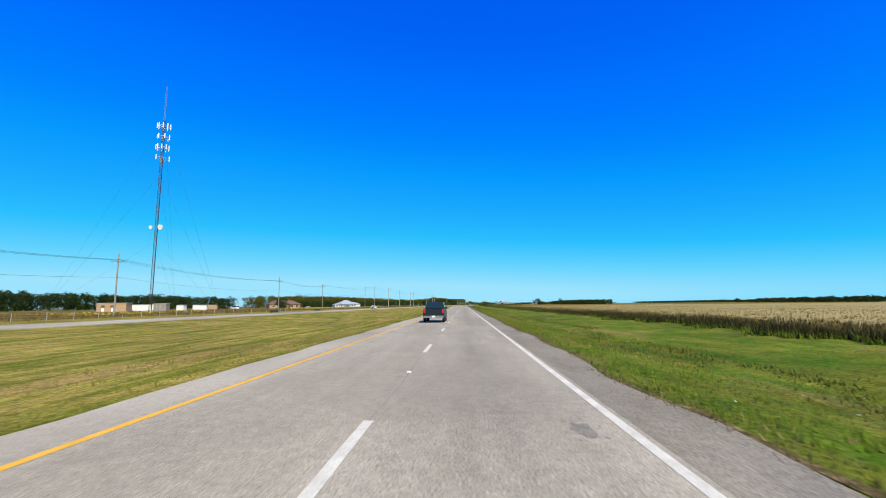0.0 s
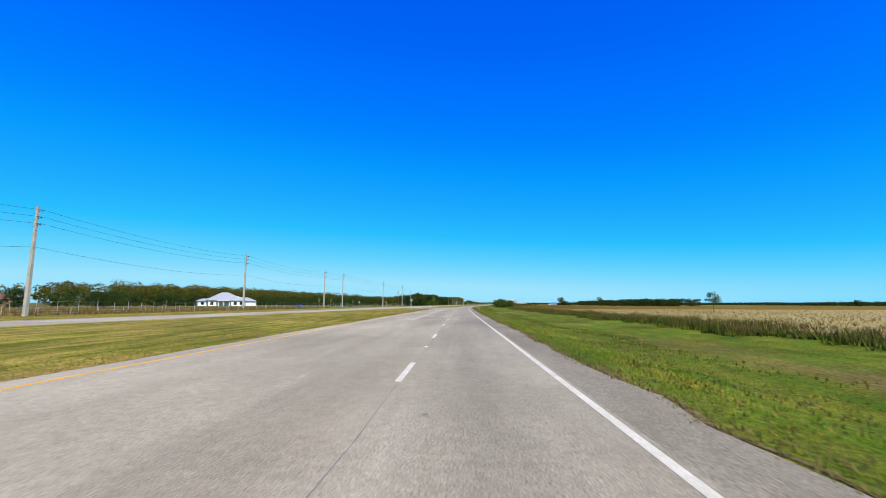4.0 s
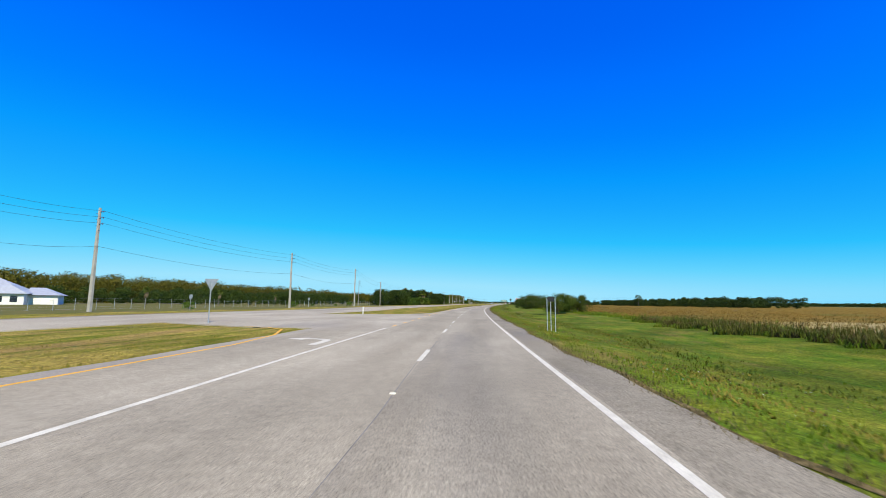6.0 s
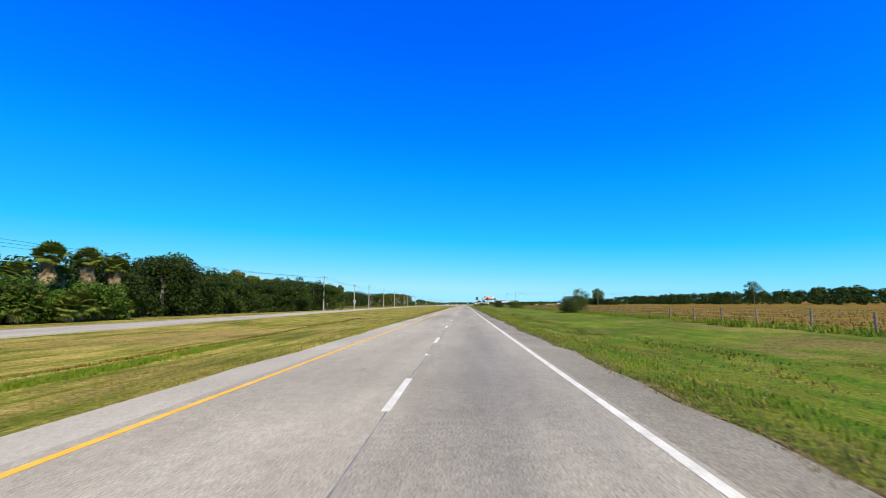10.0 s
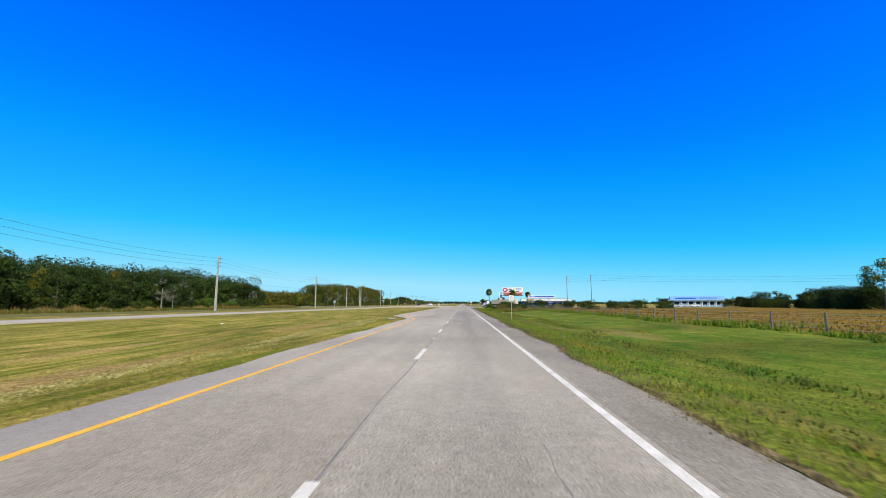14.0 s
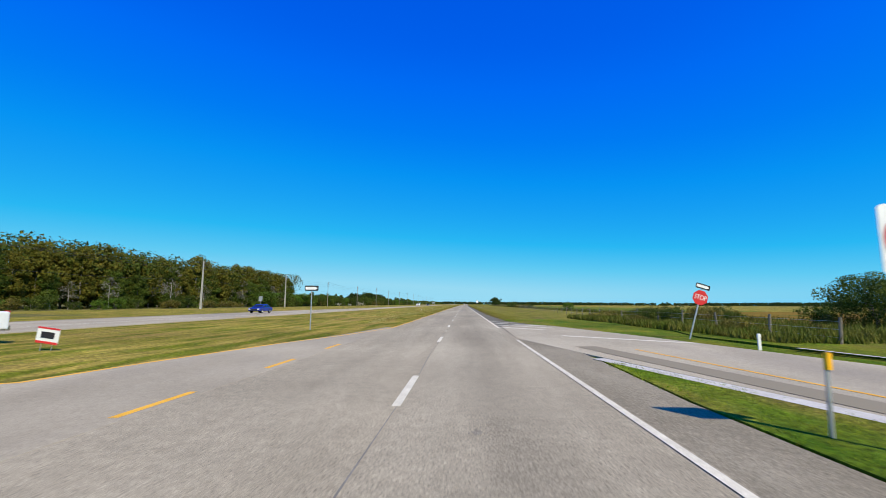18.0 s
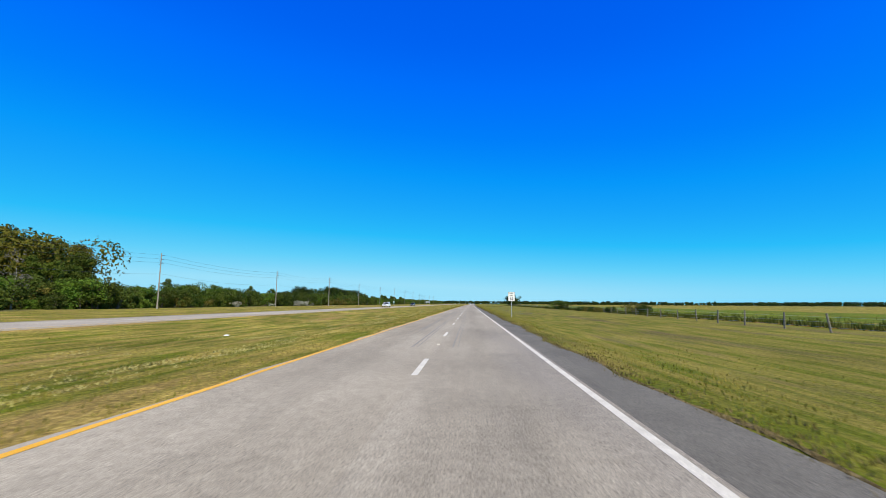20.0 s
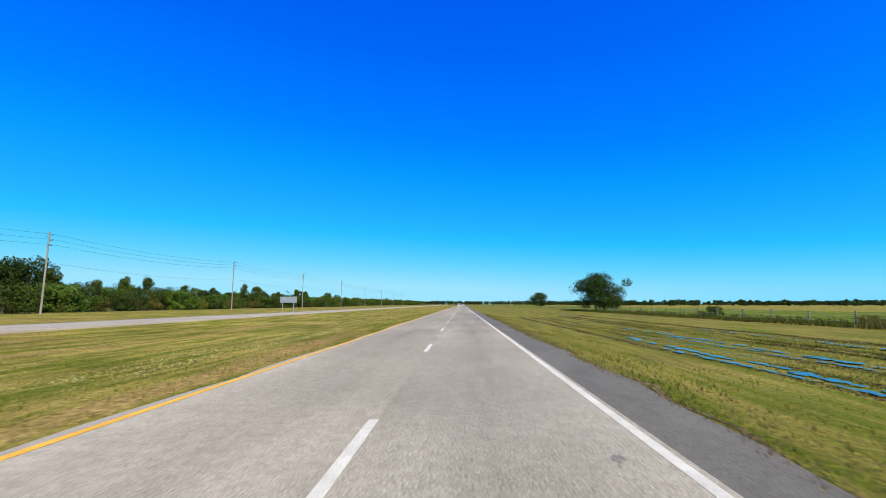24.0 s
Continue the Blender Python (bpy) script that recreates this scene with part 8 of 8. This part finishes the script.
v2 = car("pickup_truck", "white crew cab pickup truck waiting at the median", "pickup truck", PAINT_WHITE, *PICKUP)
v2.matrix_basis = stand(1187, -19.6, 0.02, 168)
v3 = car("hatchback", "vivid deep blue hatchback on the far carriageway", "car", PAINT_BLUE, *SEDAN)
v3.matrix_basis = stand(1243, -32.5, 0.012, 180)
v10 = car("suv", "slate blue sport utility car driving the far carriageway", "car", PAINT_SLATE, *SUVP)
v10.matrix_basis = stand(1526.3, -28.3, 0.012, 180)
v4 = car("sedan", "white saloon car on the far carriageway", "car", PAINT_WHITE, *SEDAN)
v4.matrix_basis = stand(195, -40.5, 0.012, 180)
v5 = car("van", "white panel van", "van", PAINT_WHITE, *VAN)
v5.matrix_basis = stand(235, -128, 0, 60)
v5["label"] = "white van parked by the cabins"
v6 = car("pickup_truck", "white pickup truck with a camper shell on the far carriageway", "pickup truck", PAINT_WHITE, *PICKUP)
shell_ = rounded(part("camper_shell", Shape().prism([(-0.95, -2.85), (0.95, -2.85), (0.95, -0.92), (-0.95, -0.92)], 1.25, 1.9, [(-0.8, -2.7), (0.8, -2.7), (0.8, -0.95), (-0.8, -0.95)]), PAINT_WHITE, v6, "white camper shell over the bed"), 0.05)
for sg in (-1, 1):
    part("shell_window", Shape().add([(sg * 0.945, -2.6, 1.4), (sg * 0.945, -1.1, 1.4), (sg * 0.862, -1.1, 1.75), (sg * 0.862, -2.55, 1.75)], [(0, 1, 2, 3) if sg > 0 else (3, 2, 1, 0)]), GLASS, shell_)
v6.matrix_basis = stand(1461.5, -29.3, 0.012, 180)
v7 = copy_thing(v5, stand(1905, -1.8, 0.005, 0))
v7["label"] = "white van far ahead on the road"
v8 = copy_thing(v1, stand(1146, 44, 0.01, 85))
v8["label"] = "dark pickup truck parked before the shop"
v9 = copy_thing(v4, stand(1136, 112, 0, 60))
v9["label"] = "white saloon car parked before the restaurant"
copy_thing(v9, stand(1136, 118, 0, 80))
copy_thing(v2, stand(1137, 106, 0, 100))["label"] = "white pickup truck parked before the restaurant"
copy_thing(v4, stand(330, -120, 0, 60))["label"] = "white saloon car parked by the tan house"

# tractor unit and crate trailer, front toward local +y
tk = thing("truck", "white day cab tractor unit with polished tanks", "truck")


def loft(stations):
    """A body through rings of (half width, y, z) corners from front to back, mirrored across x."""
    sh = Shape()
    n = len(stations[0])
    rings = [[(w, y, z) for w, y, z in st] + [(-w, y, z) for w, y, z in reversed(st)] for st in stations]
    m = 2 * n
    vs = [p for r in rings for p in r]
    fs = [tuple(range(m)), tuple(range(len(vs) - 1, len(vs) - m - 1, -1))]
    for k in range(len(rings) - 1):
        fs += [(k * m + (i + 1) % m, k * m + i, (k + 1) * m + i, (k + 1) * m + (i + 1) % m) for i in range(m)]
    return sh.add(vs, fs)


hood = part("hood", loft([[(0.5, 5.55, 0.8), (0.58, 5.56, 1.2), (0.55, 5.52, 1.5), (0.3, 5.46, 1.58)],
                          [(0.62, 5.35, 0.8), (0.7, 5.35, 1.25), (0.66, 5.3, 1.6), (0.35, 5.25, 1.72)],
                          [(0.72, 4.9, 0.8), (0.8, 4.9, 1.35), (0.76, 4.9, 1.72), (0.4, 4.85, 1.86)],
                          [(0.8, 4.2, 0.8), (0.92, 4.2, 1.5), (0.86, 4.2, 1.86), (0.45, 4.15, 2.0)]]), PAINT_WHITE, tk, smooth=True)
cabin_ = part("cab", loft([[(0.98, 4.3, 1.0), (1.0, 4.3, 1.9), (0.97, 4.26, 2.0)],
                           [(1.02, 4.18, 1.0), (1.03, 4.18, 1.95), (0.96, 3.98, 2.42)],
                           [(1.03, 4.0, 1.0), (1.04, 4.0, 1.97), (0.9, 3.8, 2.6)],
                           [(1.04, 3.5, 0.98), (1.05, 3.5, 1.97), (0.88, 3.5, 2.7)],
                           [(1.04, 3.0, 0.98), (1.05, 3.0, 1.97), (0.9, 3.0, 2.7)],
                           [(1.0, 2.86, 1.02), (1.01, 2.86, 1.97), (0.9, 2.88, 2.62)]]), PAINT_WHITE, tk)
rounded(cabin_, 0.05)


def side_pane(name, sg, pts, mat):
    """A pane lying on the cab's leaning upper side."""
    out = [(sg * (1.062 - max(0.0, z - 1.97) * 0.232), y, z) for y, z in pts]
    n = len(out)
    inn = [(x - sg * 0.03, y, z) for x, y, z in out]
    f = [tuple(range(n)), tuple(range(2 * n - 1, n - 1, -1))] + [((k + 1) % n, k, n + k, n + (k + 1) % n) for k in range(n)]
    return part(name, Shape().add(out + inn, f), mat, cabin_)


for sg in (-1, 1):
    side_pane("window_seal", sg, [(3.3, 1.99), (4.13, 1.99), (3.82, 2.53), (3.3, 2.56)], SIGN_BLACK)
    side_pane("side_window", sg * 1.004, [(3.35, 2.03), (4.04, 2.03), (3.78, 2.48), (3.35, 2.51)], GLASS)
    side_pane("rear_side_window", sg, [(2.96, 2.03), (3.16, 2.03), (3.16, 2.5), (2.96, 2.5)], GLASS)
    for y in (3.24, 4.16):
        part("door_seam", Shape().box(sg * 1.056 - 0.008, sg * 1.056 + 0.008, y - 0.008, y + 0.008, 1.0, 1.98), STEEL, cabin_)
    part("door_handle", Shape().box(sg * 1.07 - 0.02, sg * 1.07 + 0.02, 3.3, 3.45, 1.72, 1.77, 0.01), CHROME, cabin_)
    part("vent", Shape().add([(sg * 0.93, 4.3, 1.62), (sg * 0.93, 4.6, 1.58), (sg * 0.9, 4.75, 1.68), (sg * 0.9, 4.35, 1.76)], [(0, 1, 2, 3) if sg > 0 else (3, 2, 1, 0)]), SIGN_BLACK, tk)
    part("name_band", Shape().box(sg * 1.06 - 0.004, sg * 1.06 + 0.004, 3.55, 3.95, 1.52, 1.58), LAMP_RED, cabin_)
    for z in (1.4, 1.32):
        part("name_bar", Shape().box(sg * 1.06 - 0.004, sg * 1.06 + 0.004, 3.5, 4.0, z, z + 0.04), SIGN_BLACK, cabin_)
    arch = []
    for k in range(13):
        a = math.pi * (-0.06 + 1.1 * k / 12)
        arch.append((4.9 - 0.74 * math.cos(a) * -1, 0.5 + 0.78 * math.sin(a)))
    inner = [(4.9 + (y - 4.9) * 0.8, 0.5 + (z - 0.5) * 0.8) for y, z in reversed(arch)]
    x0, x1 = (0.6, 1.13) if sg > 0 else (-1.13, -0.6)
    fe = Shape()
    ring_n = len(arch)
    vs = [(x, y, z) for x in (x0, x1) for y, z in arch] + [(x, y, z) for x in (x0, x1) for y, z in reversed(inner)]
    fs = []
    for k in range(ring_n - 1):
        a, b, c, d = k, k + ring_n, k + 2 * ring_n, k + 3 * ring_n
        fs += [(a, a + 1, b + 1, b), (c, d, d + 1, c + 1), (a, c, c + 1, a + 1), (b, b + 1, d + 1, d)]
    part("fender", fe.add(vs, fs), PAINT_WHITE, tk, smooth=False)
    part("head_lamp", Shape().add([(sg * 0.72, 5.5, 1.18), (sg * 1.0, 5.3, 1.2), (sg * 1.0, 5.25, 1.42), (sg * 0.7, 5.46, 1.4), (sg * 0.72, 5.3, 1.18), (sg * 1.0, 5.1, 1.2), (sg * 1.0, 5.1, 1.42), (sg * 0.7, 5.3, 1.4)],
                                  [(0, 1, 2, 3), (4, 7, 6, 5), (0, 4, 5, 1), (3, 2, 6, 7), (1, 5, 6, 2), (0, 3, 7, 4)]), LAMP_CLEAR, tk)
    part("mirror", Shape().box(sg * 1.24 - 0.09, sg * 1.24 + 0.09, 4.05, 4.13, 2.0, 2.38, 0.03), SIGN_BLACK, tk)
    part("mirror_arm", Shape().tube((sg * 1.02, 4.15, 1.95), (sg * 1.24, 4.1, 2.05), 0.02, 0.02, 6), SIGN_BLACK, tk)
    part("step_box", Shape().box(sg * 0.93 - 0.27, sg * 0.93 + 0.27, 3.25, 4.1, 0.42, 0.86, 0.03), CHROME, tk)
    part("step", Shape().box(sg * 1.05 - 0.16, sg * 1.05 + 0.16, 3.3, 4.05, 0.9, 0.95), SIGN_BLACK, tk)
    tank = part("fuel_tank", Shape().tube((sg * 0.92, 1.15, 0.72), (sg * 0.92, 3.15, 0.72), 0.32, 0.32, 28), CHROME, tk, smooth=False)
    for y in (1.4, 2.1, 2.9):
        part("tank_strap", Shape().tube((sg * 0.92, y - 0.04, 0.72), (sg * 0.92, y + 0.04, 0.72), 0.33, 0.33, 28), STEEL, tank)
    part("exhaust_pipe", Shape().line([(sg * 0.8, 1.95, 0.95), (sg * 0.8, 1.95, 2.45), (sg * 0.8, 1.9, 2.6), (sg * 0.8, 1.7, 2.74)], 0.085, 12), SIGN_BLACK, tk)
    part("marker_lamp", Shape().box(sg * 0.5 - 0.05, sg * 0.5 + 0.05, 3.72, 3.82, 2.66, 2.74, 0.01), SIGN_YELLOW, tk)
part("windscreen", Shape().add([(-0.86, 4.265, 2.03), (0.86, 4.265, 2.03), (0.8, 3.91, 2.55), (-0.8, 3.91, 2.55)], [(3, 2, 1, 0)]), GLASS, cabin_)
part("visor", Shape().add([(-0.85, 4.1, 2.52), (0.85, 4.1, 2.52), (0.82, 3.8, 2.68), (-0.82, 3.8, 2.68), (-0.85, 4.1, 2.48), (0.85, 4.1, 2.48), (0.82, 3.8, 2.64), (-0.82, 3.8, 2.64)], [(0, 1, 2, 3), (7, 6, 5, 4), (0, 4, 5, 1), (1, 5, 6, 2), (3, 7, 4, 0)]), PAINT_WHITE, cabin_)
rounded(part("bumper", Shape().box(-1.1, 1.1, 5.45, 5.68, 0.35, 0.78, 0.06), PAINT_WHITE, tk), 0.04)
grille = part("grille", Shape().box(-0.48, 0.48, 5.54, 5.6, 0.82, 1.5, 0.02), CHROME, tk)
for k in range(7):
    part("grille_bar", Shape().box(-0.44, 0.44, 5.6, 5.612, 0.88 + 0.085 * k, 0.92 + 0.085 * k), SIGN_BLACK, grille)
for sg in (-0.45, 0.45):
    part("chassis_rail", Shape().box(sg - 0.06, sg + 0.06, -1.6, 5.2, 0.72, 0.95), SIGN_BLACK, tk)
part("engine_bay", Shape().box(-0.6, 0.6, 3.2, 5.2, 0.45, 1.0), SIGN_BLACK, tk)
part("deck_plate", Shape().box(-0.85, 0.85, 0.9, 2.8, 1.0, 1.06), CRATE, tk)
for x in (-0.2, 0.05, 0.3):
    part("air_line", Shape().line([(x, 2.85, 1.7), (x + 0.05, 2.3, 1.2), (x, 1.6, 1.15), (x, 1.0, 1.3)], 0.02, 5), (LAMP_RED, SIGN_BLUE, SIGN_BLACK)[int(x * 4 + 1)], tk)
for sg in (-1, 1):
    wheel(tk, sg * 1.0, 4.9, 0.5, 0.3)
    for y in (-0.75, 0.62):
        wheel(tk, sg * 0.95, y, 0.52, 0.55)
    part("mud_flap", Shape().box(sg * 0.95 - 0.3, sg * 0.95 + 0.3, -1.55, -1.52, 0.12, 0.85), SIGN_WHITE, tk)
TRUCK = stand(1127.85, 16.8, 0.006, 53.6)
BIGGER = Matrix.Diagonal((1.09, 1.09, 1.09, 1))
tk.matrix_basis = TRUCK @ BIGGER
tr = thing("crate_trailer", "flatbed trailer with rusty rails and twin axles", "trailer")
part("bed", Shape().box(-1.25, 1.25, -12.3, 1.2, 1.22, 1.36), POLE_WOOD, tr)
part("rail", Shape().box(-1.3, -1.25, -12.3, 1.2, 1.16, 1.34), ROOF_BROWN, tr)
part("rail", Shape().box(1.25, 1.3, -12.3, 1.2, 1.16, 1.34), ROOF_BROWN, tr)
for sg in (-0.5, 0.5):
    part("beam", Shape().box(sg - 0.07, sg + 0.07, -12.2, 0.6, 0.85, 1.22), SIGN_BLACK, tr)
    part("landing_leg", Shape().box(sg * 1.4 - 0.07, sg * 1.4 + 0.07, -3.1, -2.95, 0.25, 1.2), SIGN_BLACK, tr)
for sg in (-1, 1):
    for y in (-9.9, -11.3):
        wheel(tr, sg * 0.95, y, 0.5, 0.55, WALL_TAN)
part("rear_bar", Shape().box(-1.2, 1.2, -12.35, -12.25, 0.45, 0.6), SIGN_BLACK, tr)
tr.matrix_basis = TRUCK @ BIGGER
cr = Shape()
cw, cl_, ch = 1.2, 1.04, 0.625
for x in (-cw / 2, cw / 2):
    cr.box(x - 0.03, x + 0.03, -cl_ / 2, cl_ / 2, 0.1, ch)
for y in (-cl_ / 2, cl_ / 2):
    cr.box(-cw / 2, cw / 2, y - 0.03, y + 0.03, 0.1, ch)
cr.box(-cw / 2, cw / 2, -cl_ / 2, cl_ / 2, 0.12, 0.16)
ribs = Shape()
for sg in (-1, 1):
    for u in (-0.48, 0.0, 0.48):
        ribs.box(sg * cw / 2 - 0.065, sg * cw / 2 + 0.065, u - 0.05, u + 0.05, 0.0, ch)
        ribs.box(u - 0.05, u + 0.05, sg * cl_ / 2 - 0.06, sg * cl_ / 2 + 0.06, 0.0, ch)
    for z in (0.14, ch - 0.06):
        ribs.box(sg * cw / 2 - 0.055, sg * cw / 2 + 0.055, -cl_ / 2, cl_ / 2, z - 0.05, z + 0.05)
crate = thing("fruit_crate", "bleached wooden fruit bin stacked on the trailer", "crate", "fruit bins on the trailer")
part("box", cr, CRATE, crate)
part("ribs", ribs, CRATE, crate)
first = True
for row in range(3):
    for col in range(11):
        for sx in (-0.62, 0.62):
            m = TRUCK @ Matrix.Translation(Vector((sx + rp.uniform(-0.012, 0.012), 0.0 - 1.12 * col + rp.uniform(-0.015, 0.015), 1.36 + 0.64 * row)) * K * 1.09)
            if first:
                crate.matrix_basis, first = m @ BIGGER, False
            else:
                copy_thing(crate, m)
